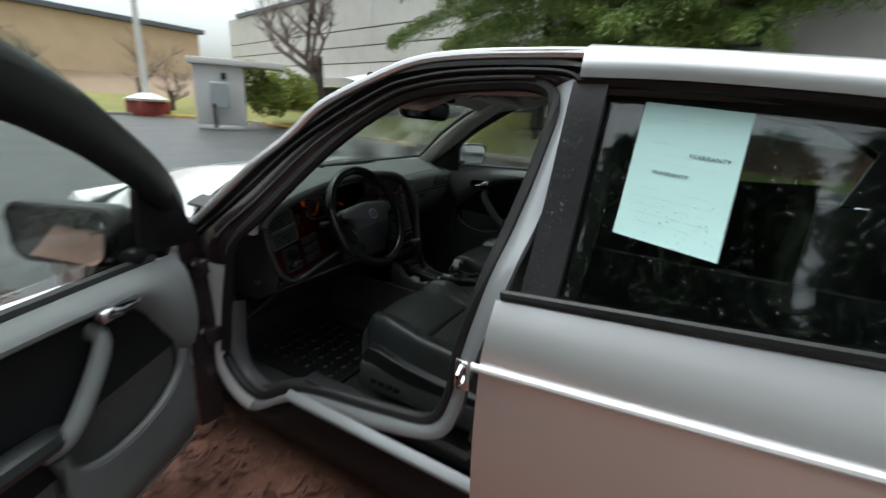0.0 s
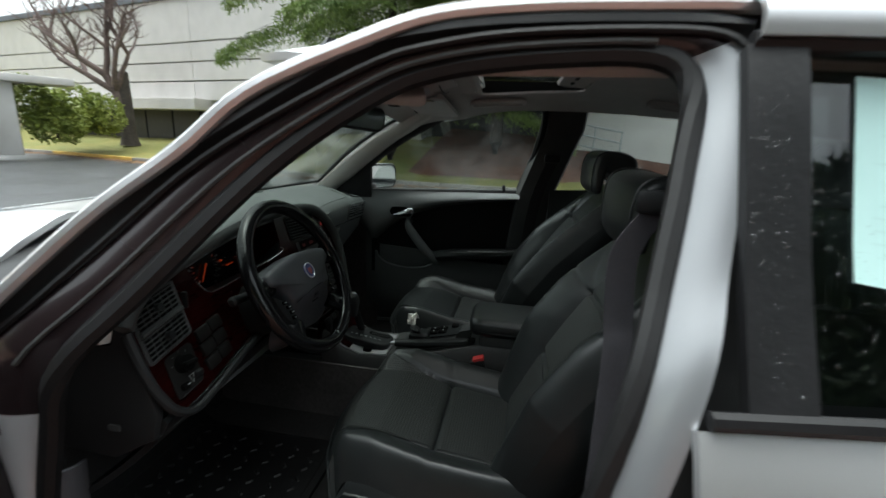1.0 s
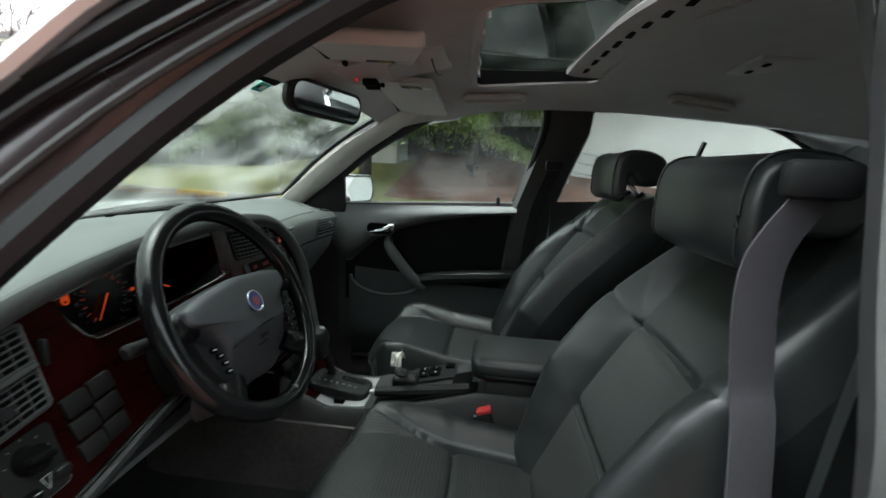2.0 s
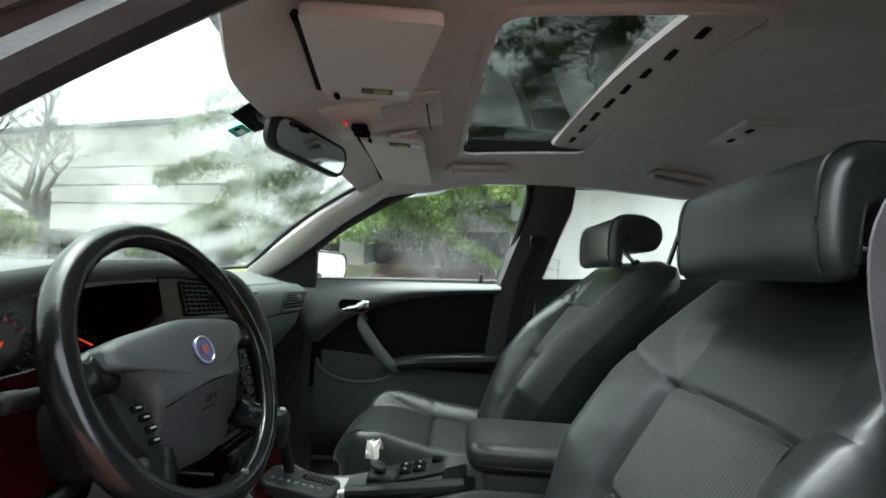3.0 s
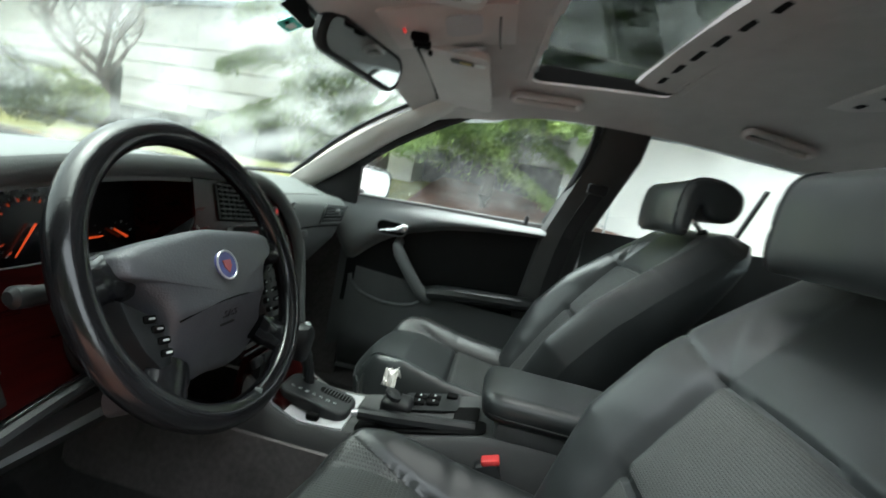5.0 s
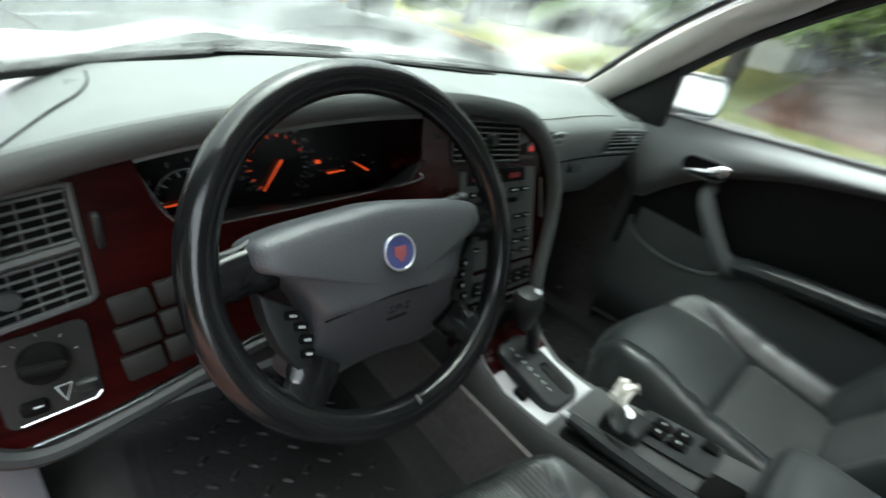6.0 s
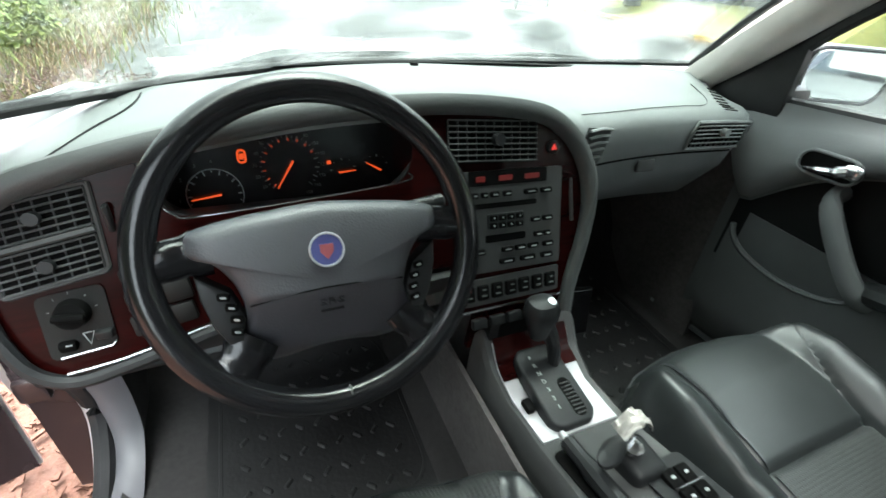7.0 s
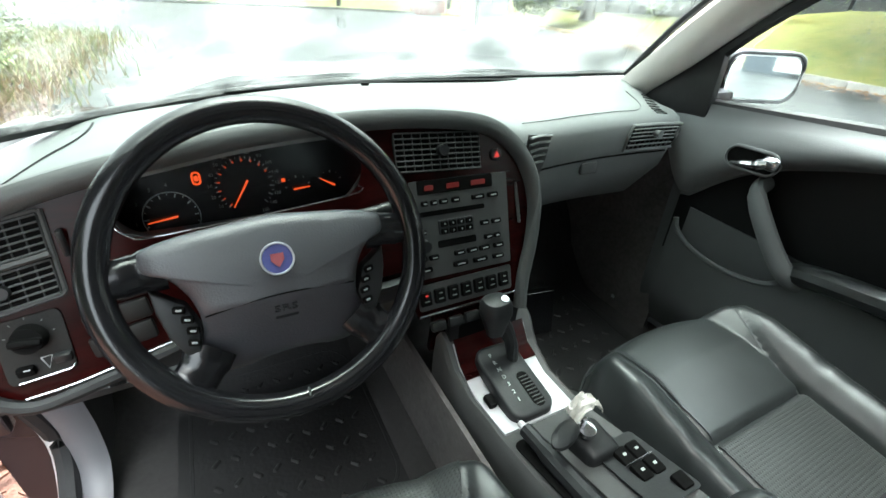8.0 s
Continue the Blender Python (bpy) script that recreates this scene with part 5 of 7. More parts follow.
# ---- seats ----
def seat(xc, y0, back_y, head, name, label, recl=33, seam=.6, low_seam=.3, front="leather"):
    """y0: front edge of the cushion; head: front face and foot height of the headrest."""
    s = part(name, rbox((xc, y0 - .26, .36), (.38, .40, .14), .03, 2), M["plastic"], car, label)

    def seam_at(b):
        """Where the bolster seam runs: near the edge in front, further in behind."""
        return .56 + .29 * max(0, 1 - b / .46) ** 1.5

    def cushion(u, v, d=0.0):
        a, b = lerp(-1, 1, u), v
        w = .222 + .014 * math.sin(math.pi * b)
        bolst = max(0, (abs(a) - .55) / .45)
        round_edge = max(0, (abs(a) - .84) / .16) ** 2
        front = max(0, (.10 - b) / .10)
        z = .566 + .036 * math.sin(min(1, bolst) * math.pi * .75) - .070 * round_edge - .040 * front ** 2.2 - .06 * max(0, b - .25) + .010 * math.sin(math.pi * min(1, b * 2))
        z -= .008 * math.exp(-((abs(a) - seam_at(b)) / .022) ** 2) * min(1, b * 4) + .007 * math.exp(-((b - .50) / .014) ** 2) * (abs(a) < .57)
        z += .0012 * math.sin(b * 60 + a * 9) * math.exp(-((b - .50) / .09) ** 2) * min(1, max(0, (abs(a) - .62) / .1))
        return V((xc + a * w, y0 - .50 * b - .070 * a * a * max(0, 1 - b * 3), z + d))

    part("cushion", sheet(lambda u, v: cushion(u, v), 96, 84), M["leather"], s, "black leather seat cushion with piped seams")
    part("cushion_inset", sheet(lambda u, v: cushion(.5 + (u - .5) * (seam_at(lerp(.05, .490, v)) - .035), lerp(.05, .490, v), .0022), 56, 44, .001), M[front], s, "stitched leather thigh panel")
    part("cushion_inset", sheet(lambda u, v: cushion(lerp(.238, .762, u), lerp(.510, .95, v), .0022), 50, 40, .001), M["leather_perf"], s, "perforated leather panel")
    edge = [cushion(0, k / 12) for k in range(12, -1, -1)] + [cushion(k / 16, 0) for k in range(1, 17)] + [cushion(1, k / 12) for k in range(1, 13)]
    low = [V((xc + (q.x - xc) * .97, q.y - (.035 if 11 < i < 30 else 0), .40)) for i, q in enumerate(edge)]
    mid = [V((xc + (q.x - xc) * 1.05, lerp(q.y, l.y, .3) + (.014 if 11 < i < 30 else 0), lerp(q.z, l.z, .45))) for i, (q, l) in enumerate(zip(edge, low))]
    up = [q.lerp(m, .45) + V(((q.x - xc) * .03, .006 if 11 < i < 30 else 0, .006)) for i, (q, m) in enumerate(zip(edge, mid))]
    part("cushion_side", loft([edge, up, mid, low], False), M["leather"], s)
    part("cushion_piping", tube(up, .0035, 5), M["leather"], s)
    part("side_cover", rbox((xc + math.copysign(.225, xc), y0 - .27, .40), (.03, .44, .10), .014, 3), M["plastic_grey"], s, "grey plastic seat side cover")
    # backrest, built upright and reclined about its foot
    foot = V((xc, back_y, .50))
    turn = Matrix.Translation(foot) @ Matrix.Rotation(radians(recl), 4, 'X') @ Matrix.Translation(-foot)

    def shoulder(a):
        return seam - .02 * abs(a)

    def back(u, v, d=0.0):
        a = lerp(-1, 1, u)
        w = curve_at([(0, .20), (.3, .236), (.6, .236), (.82, .215), (.93, .195), (.975, .175), (1, .150)], v)
        h = .66 * v
        bol = max(0, (abs(a) - .50) / .50)
        y = .058 * math.sin(min(1, bol) * math.pi * .72) * curve_at([(0, .6), (.3, 1.15), (.5, 1.0), (.68, .6), (.85, .22), (1, .0)], v) - .05 * max(0, (abs(a) - .84) / .16) ** 2 + .022 * math.sin(math.pi * v)
        y -= .030 * max(0, (v - .90) / .10) ** 2
        y -= .008 * math.exp(-((abs(a) - .53 - 1.6 * max(0, v - seam)) / .026) ** 2) * (1 if v < seam + .03 else max(0, 1 - (v - seam - .03) / .12))
        y -= .008 * math.exp(-((v - low_seam) / .011) ** 2) * (abs(a) < .53)
        y -= .007 * math.exp(-((v - shoulder(a)) / .008) ** 2) * (abs(a) < .56)
        y -= .004 * math.exp(-((v - shoulder(a) - .10 * (abs(a) - .53)) / .008) ** 2) * (abs(a) >= .53)
        y += .0007 * math.sin(v * 55 + a * 9) * math.exp(-((abs(a) - .62) / .12) ** 2)
        return V((xc + a * w, foot.y + .06 + max(y, -.055) + d, foot.z + h))

    f = sheet(back, 72, 120)
    f.transform(turn)
    part("backrest", f, M["leather"], s, "black leather backrest with side bolsters")
    for v0, v1 in ((.03, low_seam - .015), (low_seam + .015, .6)):
        f = sheet(lambda u, v: back(lerp(.262, .738, u), lerp(v0, v1 if v0 < .1 else shoulder(lerp(-.49, .49, u)) - .010, v), .0025), 24, 18, .002)
        f.transform(turn)
        part("backrest_inset", f, M["leather_perf"], s, "perforated leather panel")
    loop = [back(0, k / 20) for k in range(21)] + [back(k / 14, 1) for k in range(1, 15)] + [back(1, 1 - k / 20) for k in range(1, 21)]
    shell = loft([loop, [V((xc + (q.x - xc) * 1.01, lerp(q.y, foot.y - .05, .25), q.z + .006)) for q in loop], [V((xc + (q.x - xc) * .98, lerp(q.y, foot.y - .05, .65), q.z - .01 * (q.z - foot.z))) for q in loop], [V((xc + (q.x - xc) * .90, foot.y - .040, foot.z + (q.z - foot.z) * .96)) for q in loop]], False)
    shell.transform(turn)
    part("backrest_shell", shell, M["leather"], s)
    pb = sheet(lambda u, v: V((xc + lerp(-1, 1, u) * .205 * curve_at([(0, .9), (.5, 1), (1, .66)], v), foot.y - .043, foot.z + .58 * v)), 8, 8, .01)
    pb.transform(turn)
    part("backrest_rear", pb, M["plastic"], s)
    # headrest: a pad folded over to the rear, open underneath
    hy, hz = head
    side = spline([(dy, dz, 0) for dy, dz in ((-.014, 0), (-.002, .018), (0, .060), (-.004, .095), (-.018, .120), (-.055, .133), (-.100, .130), (-.134, .114), (-.145, .090), (-.142, .065), (-.126, .045), (-.098, .040), (-.076, .046), (-.062, .064), (-.054, .066), (-.049, .048), (-.046, .020), (-.040, .002), (-.027, -.002))], 3, True)
    n_s = len(side)
    rings = []
    for k in range(27):
        t = lerp(-1, 1, k / 26)
        t = math.copysign(1 - (1 - abs(t)) ** 2.0, t)
        e = .016 * (1 - math.sqrt(max(0, 1 - max(0, (abs(t) - .87) / .13) ** 2)))
        ring = []
        for i, q in enumerate(side):
            d = (side[(i + 1) % n_s] - side[i - 1]).normalized()
            nrm = V((-d.y, d.x, 0))
            c = q + nrm * e if abs(t) > .87 else q
            ring.append(V((xc + t * .147, hy + c.x - .016 * t * t * max(0, 1 + c.x / .05), hz + c.y)))
        rings.append(ring)
    part("headrest", loft(rings), M["leather"], s, "black leather headrest open at the back", 60)
    for t in (-.88, .88):
        part("headrest_piping", tube([V((xc + t * .147, hy + q.x - .016 * t * t * max(0, 1 + q.x / .05) + .0012, hz + q.y + .0008)) for q in side[1:27]], .0026, 6), M["leather"], s)
    for sx in (-.060, .060):
        p1 = turn @ V((xc + sx, foot.y + .015, foot.z + .63))
        part("headrest_post", tube([p1, (xc + sx, hy - .075, hz + .045), (xc + sx, hy - .070, hz + .105)], .006, 8), M["chrome"], s)
        part("post_collar", tube([p1, p1.lerp(V((xc + sx, hy - .075, hz + .045)), .5)], .013, 10), M["plastic"], s)
    return s


seat(.337, -.004, -.465, (-.671, 1.043), "passenger_seat", "black leather front passenger seat", 34, .71, .41)
seat(-.362, -.070, -.518, (-.632, 1.012), "driver_seat", "black leather driver's seat", 32, .56, .27, "leather_perf")
part("seat_switches", joined([rbox((-.637, -.30 + k * .03, .425), (.012, .022, .014), .004, 2) for k in range(4)]), M["void"], car)

# rear bench
rb = part("rear_bench", sheet(lambda u, v: V((lerp(-.66, .66, u), lerp(-1.10, -1.56, v), .53 - .05 * v - .06 * max(0, .15 - v) / .15 + .012 * math.cos(lerp(-2, 2, u) * math.pi))), 30, 12, .12), M["leather"], car, "black leather rear bench")
part("bench_back", sheet(lambda u, v: V((lerp(-.62, .62, u), lerp(-1.50, -1.66, v), lerp(.50, .98, v))), 20, 10, .10), M["leather"], rb)
for x in (-.36, .36):
    part("headrest", rbox((x, -1.66, 1.06), (.25, .09, .13), .04, 3), M["leather"], rb)

# ---- dashboard ----
def fy(z):
    return .135 + .32 * (z - .76)


FN = V((0, -.952, .305))


def F(x, z, w=0.0):
    """On the sloping fascia; w metres out of it towards the seats."""
    return V((x, fy(z), z)) + FN * w


BROW = [(-.72, .865), (-.69, .893), (-.645, .914), (-.56, .936), (-.464, .953), (-.35, .968), (-.205, .975), (-.085, .970), (.009, .954), (.065, .917), (.095, .868)]
nose_z = [(-.74, .885), (-.645, .925), (-.56, .946), (-.464, .961), (-.35, .977), (-.205, .983), (-.094, .979), (0, .966), (.06, .945), (.14, .934), (.5, .937), (.74, .93)]


def dash_ring(x):
    zn = smooth_at(nose_z, x)
    if x < .09:
        yn = fy(zn) - .012
        zb, yb = .66, fy(.66) + .03
        deep = .335 if -.575 < x < -.19 else fy(.90) + .045
        face = [(deep, .955 if deep > .3 else .90), (deep, .80)]
    else:
        end_ = max(0, (x - .555) / .065) ** 3
        yn = smooth_at([(.09, .192), (.2, .218), (.32, .230), (.42, .231), (.52, .224), (.62, .216)], x) + .075 * end_
        zn -= .03 * end_
        zb, yb = .70, yn + .10
        face = [(yn + .004, .875), (yn + .025, .80)]
    zt = .957 + .018 * min(1, max(0, (x - .25) / .25))
    tuck = .055 * min(1, max(0, (-x - .34) / .24))
    pts = [(.80 - tuck, .86 if tuck > .05 else .90), (.68 - tuck, zt - .012 - .2 * tuck), (.50, lerp(zt, zn, .25) + .004), (.36, lerp(zt, zn, .7) + .008), (yn + .07, zn + .006), (yn + .03, zn + .001), (yn + .008, zn - .010), (yn, zn - .026), *face, (yb, zb), (.45, zb - .04), (.78, .66)]
    return [V((max(-.745 if y > .28 and z > .87 else -.70, x + (.03 if x > .6 and y > .38 else 0)), y - (.43 if x < 0 else .21) * (x / (.73 if x < 0 else .68)) ** 2 * min(1.25, max(0, (y - .36) / .32)), z)) for y, z in pts]


xs = [lerp(-.745, .62, k / 72) for k in range(73)]
dash = part("dashboard", loft([dash_ring(x) for x in xs]), M["vinyl"], car, "grey vinyl dashboard with a burgundy wood fascia", 50)

cap = part("dash_end", prism([(.188, .915), (.30, .925), (.39, .90), (.40, .62), (.22, .61), (.135, .66), (.121, .71), (.148, .80), (.170, .87)], lambda y, z, w: V((-.702 - w, y, z)), .013, .005), M["vinyl_dark"], dash, "charcoal end cover with a side vent and a latch")
part("side_vent", joined([tube([(-.717, .195, z - .006), (-.718, .248, z - .012)], .0028, 6, flat=.6) for z in (.850, .861, .872, .883)]), M["plastic_grey"], cap)
# Flat black plate paints the shade behind the slats.
part("vent_hollow", prism(rrect(.068, .052, .010, 4, .222, .860), lambda y, z, w: V((-.7155 - w, y, z)), .0008), M["void"], cap)
part("cover_latch", prism(rrect(.026, .012, .005, 4, .210, .676), lambda y, z, w: V((-.7155 - w, y, z)), .002), M["plastic_grey"], cap)
# wood fascia below the brow, open for the instruments
HOLE = [(-.548, .925), (-.538, .885), (-.520, .862), (-.48, .857), (-.241, .872), (-.222, .885), (-.212, .91)]
LOWER = [(-.715, .77), (-.70, .72), (-.672, .695), (-.62, .700), (-.50, .727), (-.42, .74), (-.16, .742), (-.15, .655), (.05, .655), (.075, .70), (.098, .79), (.103, .84)]
cols = [lerp(-.712, .100, k / 158) for k in range(159)]
bm = bmesh.new()
prev = None
for x in cols:
    top = curve_at(BROW, x) - .012
    if -.548 < x < -.212:
        top = min(top, curve_at(HOLE, x))
    bot = min(curve_at(LOWER, x), top - .004)
    row = [bm.verts.new(F(x, lerp(bot, top, k / 10), .006)) for k in range(11)]
    if prev:
        for k in range(10):
            bm.faces.new((prev[k], row[k], row[k + 1], prev[k + 1]))
    prev = row
bm.normal_update()
bmesh.ops.solidify(bm, geom=bm.faces[:], thickness=.006)
part("wood_fascia", bm, M["wood"], dash, "glossy burgundy wood fascia", 30)
brow_line = spline([F(x, z, .012) for x, z in BROW] + [F(.103, .81, .012), F(.092, .745, .01), F(.070, .68, .01), (.062, .085, .63)], 5)
part("brow", tube(brow_line, .013, 10, flat=1.2), M["brow"], dash, "padded instrument hood edge")
low_line = spline([F(-.716, .858, .010), F(-.717, .82, .011), F(-.715, .78, .012), F(-.707, .74, .013), F(-.69, .705, .014), F(-.655, .687, .014), F(-.60, .694, .014), F(-.50, .716, .014), F(-.42, .730, .012)], 6)
part("lower_rail", tube(low_line, .0085, 8), M["vinyl_dark"], dash)
part("chrome_strip", tube(spline([F(-.66, .700, .017), F(-.60, .706, .017), F(-.50, .7265, .016), F(-.43, .739, .015)], 5), .0014, 6), M["chrome"], dash)
part("chrome_strip", tube(spline([F(x, z + .002, .010) for x, z in HOLE[1:-1]], 6), .0013, 6), M["chrome"], dash)
part("knee_panel", sheet(lambda u, v: V((lerp(-.70, -.16, u), lerp(fy(.70) + .01, .33, v ** 1.3), lerp(lerp(.695, .735, u), .50, v))), 14, 10, .012), M["vinyl_dark"], dash, "charcoal knee panel")
part("column_shroud", loft([[V((-.37 + a * k, y, z + b * k)) for a, b in rrect(.150, .130, .05, 4)] for y, z, k in ((.045, .815, .70), (.07, .806, 1.0), (.14, .780, 1.08), (.26, .745, 1.1))]), M["plastic"], dash)

# instrument cluster
CY = .285


def C(x, z, w=0.0):
    """On the instrument face, tilted a little; w towards the seats."""
    return V((x, CY + .20 * (z - .86), z)) + V((0, -.981, .196)) * w


part("cluster_face", sheet(lambda u, v: C(lerp(-.555, -.205, u), lerp(.80, smooth_at(nose_z, lerp(-.555, -.205, u)) - .02, v)), 12, 6, .004), M["screen"], dash, "black instrument face")
part("cluster_floor", sheet(lambda u, v: F(lerp(-.545, -.215, u), curve_at(HOLE, lerp(-.545, -.215, u)), .004).lerp(C(lerp(-.545, -.215, u), .815), v), 16, 4, .003), M["plastic"], dash)
for xe in (-.553, -.207):
    part("cluster_cheek", sheet(lambda u, v: F(xe, lerp(.86, curve_at(BROW, xe) - .012, u), .004).lerp(C(xe, lerp(.81, smooth_at(nose_z, xe) - .03, u)), v), 4, 4, .003), M["wood"], dash)
part("cluster_roof", sheet(lambda u, v: F(lerp(-.56, -.20, u), curve_at(BROW, lerp(-.56, -.20, u)) - .01, .0).lerp(C(lerp(-.56, -.20, u), smooth_at(nose_z, lerp(-.56, -.20, u)) - .022), v), 12, 4, .004), M["plastic"], dash)


def gauge(xc, zc, r, a0, a1, n, needle, name, arc=False, nums=()):
    bits = []
    for k in range(n + 1):
        a = radians(lerp(a0, a1, k / n))
        big = k % 2 == 0
        r0 = r * (.80 if big else .88)
        bits.append(tube([C(xc + r0 * math.cos(a), zc + r0 * math.sin(a), .003), C(xc + r * .95 * math.cos(a), zc + r * .95 * math.sin(a), .003)], .0011 if big else .0007, 4))
    if arc:
        bits.append(tube([C(xc + r * math.cos(radians(lerp(a0, a1, k / 24))), zc + r * math.sin(radians(lerp(a0, a1, k / 24))), .003) for k in range(25)], .0008, 4))
    gz = part(name, joined(bits), M["mark"] if arc else M["mark_dim"], dash)
    a = radians(needle)
    part("needle", tube([C(xc - .008 * math.cos(a), zc - .008 * math.sin(a), .007), C(xc + r * .86 * math.cos(a), zc + r * .86 * math.sin(a), .007)], [.0018, .0009], 6), M["orange"], gz, "lit orange needle")
    for txt, deg, rr in nums:
        lettering(txt, C(xc + rr * math.cos(radians(deg)), zc + rr * math.sin(radians(deg)), .003), .0075, M["mark_dim"], gz, tilt=73)
    return gz


def lettering(txt, at, size, material, parent, tilt=67, yaw=0, name="lettering", thick=.0004, stretch=1.0):
    """Raised characters from the built-in font, as a mesh."""
    cu = bpy.data.curves.new("text", 'FONT')
    cu.body, cu.size, cu.align_x, cu.align_y, cu.extrude = txt, size, 'CENTER', 'CENTER', thick
    cu.resolution_u = 2
    tmp = bpy.data.objects.new("text", cu)
    me = bpy.data.meshes.new_from_object(tmp)
    bpy.data.objects.remove(tmp)
    me.materials.clear()
    me.materials.append(material)
    me.transform(Matrix.Translation(at) @ pose(0, 0, 0, tilt, 0, yaw) @ Matrix.Diagonal((stretch, 1, 1, 1)))
    ob = new(name, me)
    ob.parent = parent
    return ob


gauge(-.481, .831, .038, 215, -35, 14, 187, "tachometer", True, (("0", 222, .044), ("1", 185, .047), ("2", 148, .048), ("3", 115, .048), ("4", 88, .048)))
gauge(-.372, .866, .046, 228, -48, 28, 236, "speedometer", False, tuple((str(10 + 10 * k), lerp(216, -62, k / 14), .050) for k in range(15)))
gauge(-.292, .850, .022, 170, 20, 4, 4, "turbo_gauge")
gauge(-.238, .852, .022, 150, 20, 4, 150, "fuel_gauge")
part("speed_ticks", joined([tube([C(-.372 + .036 * math.cos(radians(a)), .866 + .036 * math.sin(radians(a)), .004), C(-.372 + .040 * math.cos(radians(a)), .866 + .040 * math.sin(radians(a)), .004)], .0011, 4) for a in range(228, 10, -20)]), M["orange_dim"], dash)
part("warning_lamp", joined([tube([C(-.438 + a, .884 + b, .004) for a, b in rrect(.010, .017, .004, 3)], .0018, 5, True), prism(rrect(.006, .008, .002, 2, -.438, .884), lambda a, b, w: C(a, b, .003 + w), .003)]), M["orange"], dash, "lit orange car-shaped warning lamp")
part("warning_lamp", tube([C(-.317, .866, .004), C(-.311, .866, .004)], .003, 6), M["orange"], dash)
part("trip_display", joined([prism(rrect(w, .006, .001, 1, -.508 + dx, .809), lambda a, b, t: C(a, b, .004 + t), .001) for w, dx in ((.006, 0), (.006, .009), (.006, .018), (.006, .027), (.010, .044), (.010, .056))]), M["red_dim"], dash)


def vent(name, x0, x1, z0, z1, nx, nz, knob, parent, skew=0.0, material=None):
    """Louvred air outlet on the fascia: pocket, bars both ways and a thumb wheel."""
    sk = lambda x, z: (x, z + skew * (x - x0))
    bits = []
    for k in range(nz + 1):
        z = lerp(z0, z1, k / nz)
        (xa, za), (xb, zb) = sk(x0, z), sk(x1, z)
        bits.append(tube([F(xa, za, .012), F(xb, zb, .012)], .0019, 6, flat=.6))
    for k in range(nx + 1):
        x = lerp(x0, x1, k / nx)
        (xa, za), (xb, zb) = sk(x, z0), sk(x, z1)
        bits.append(tube([F(xa, za, .009), F(xb, zb, .009)], .0011, 4))
    p = part(name, joined(bits), material or M["plastic_grey"], parent, "grey louvred air vent")
    return p


def pocket(x0, x1, z0, z1, parent, material, w=.0065, skew=0.0, r=.006):
    o = [(x, z + skew * (x - x0)) for x, z in rrect(x1 - x0, z1 - z0, r, 3, (x0 + x1) / 2, (z0 + z1) / 2)]
    return part("panel", prism(o, lambda a, b, t: F(a, b, w + t), .002), material, parent)


# outer driver's vent, a flat black plate painting the shade behind the bars
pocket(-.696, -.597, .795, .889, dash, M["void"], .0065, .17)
lv = vent("air_vent", -.694, -.599, .848, .887, 6, 5, True, dash, .17)
vent("air_vent", -.694, -.599, .797, .836, 6, 5, True, dash, .17)
part("vent_divider", tube([F(-.696, .842, .012), F(-.597, .859, .012)], .0045, 6), M["plastic_grey"], dash)
part("vent_rim", tube([F(a, b + .17 * (a + .696), .008) for a, b in rrect(.103, .098, .006, 3, -.6465, .842)] + [F(-.595, .891 + .17 * .101, .008)], .0028, 5), M["plastic_grey"], dash)
for z in (.876, .825):
    part("thumb_wheel", tube([F(-.648, z, .012), F(-.648, z, .022)], .0075, 12), M["plastic"], dash)
part("wheel_slider", rbox(F(-.583, .868, .010), (.007, .012, .034), .003, 2), M["plastic"], dash)
# light switch panel
pocket(-.673, -.606, .714, .790, dash, M["switch_panel"], .007, .10, .008)
part("panel_trim", tube([F(-.664, .7165, .0095), F(-.612, .7215, .0095), F(-.607, .727, .0095)], .0012, 5), M["chrome"], dash)
part("light_switch", joined([tube([F(-.640, .768, .008), F(-.640, .768, .024)], [.0175, .0155], 20), rbox(F(-.640, .768, .027), (.031, .012, .009), .0035, 2, pose(0, 0, 0, -20, 8, 0))]), M["void"], dash, "round headlamp switch")
for x, z, m in ((-.653, .731, "void"), (-.616, .738, "plastic")):
    part("push_button", rbox(F(x, z, .012), (.018, .010, .012), .003, 2), M[m], dash)
part("dial_mark", tube([F(-.637, .742, .010), F(-.632, .728, .010), F(-.626, .743, .010), F(-.637, .742, .010)], .0008, 4), M["mark"], dash)
part("dial_mark", tube([F(-.653, .7335, .0185), F(-.647, .7335, .0185)], .0009, 4), M["mark"], dash)
# switches between lamp panel and column
for k in range(2):
    for j in range(3):
        part("switch_blank", rbox(F(-.571 + .037 * k, .740 + .0285 * j + .006 * k, .009), (.0345, .010, .0265), .0035, 2, pose(0, 0, 0, -17, -8)), M["switch_panel"], dash)
for a in (-25, 15, 55, 95, 135):
    part("dial_mark", tube([F(-.640 + .022 * math.sin(radians(a - 55)), .768 + .022 * math.cos(radians(a - 55)), .0096), F(-.640 + .0245 * math.sin(radians(a - 55)), .768 + .0245 * math.cos(radians(a - 55)), .0096)], .0006, 4), M["mark_dim"], dash)
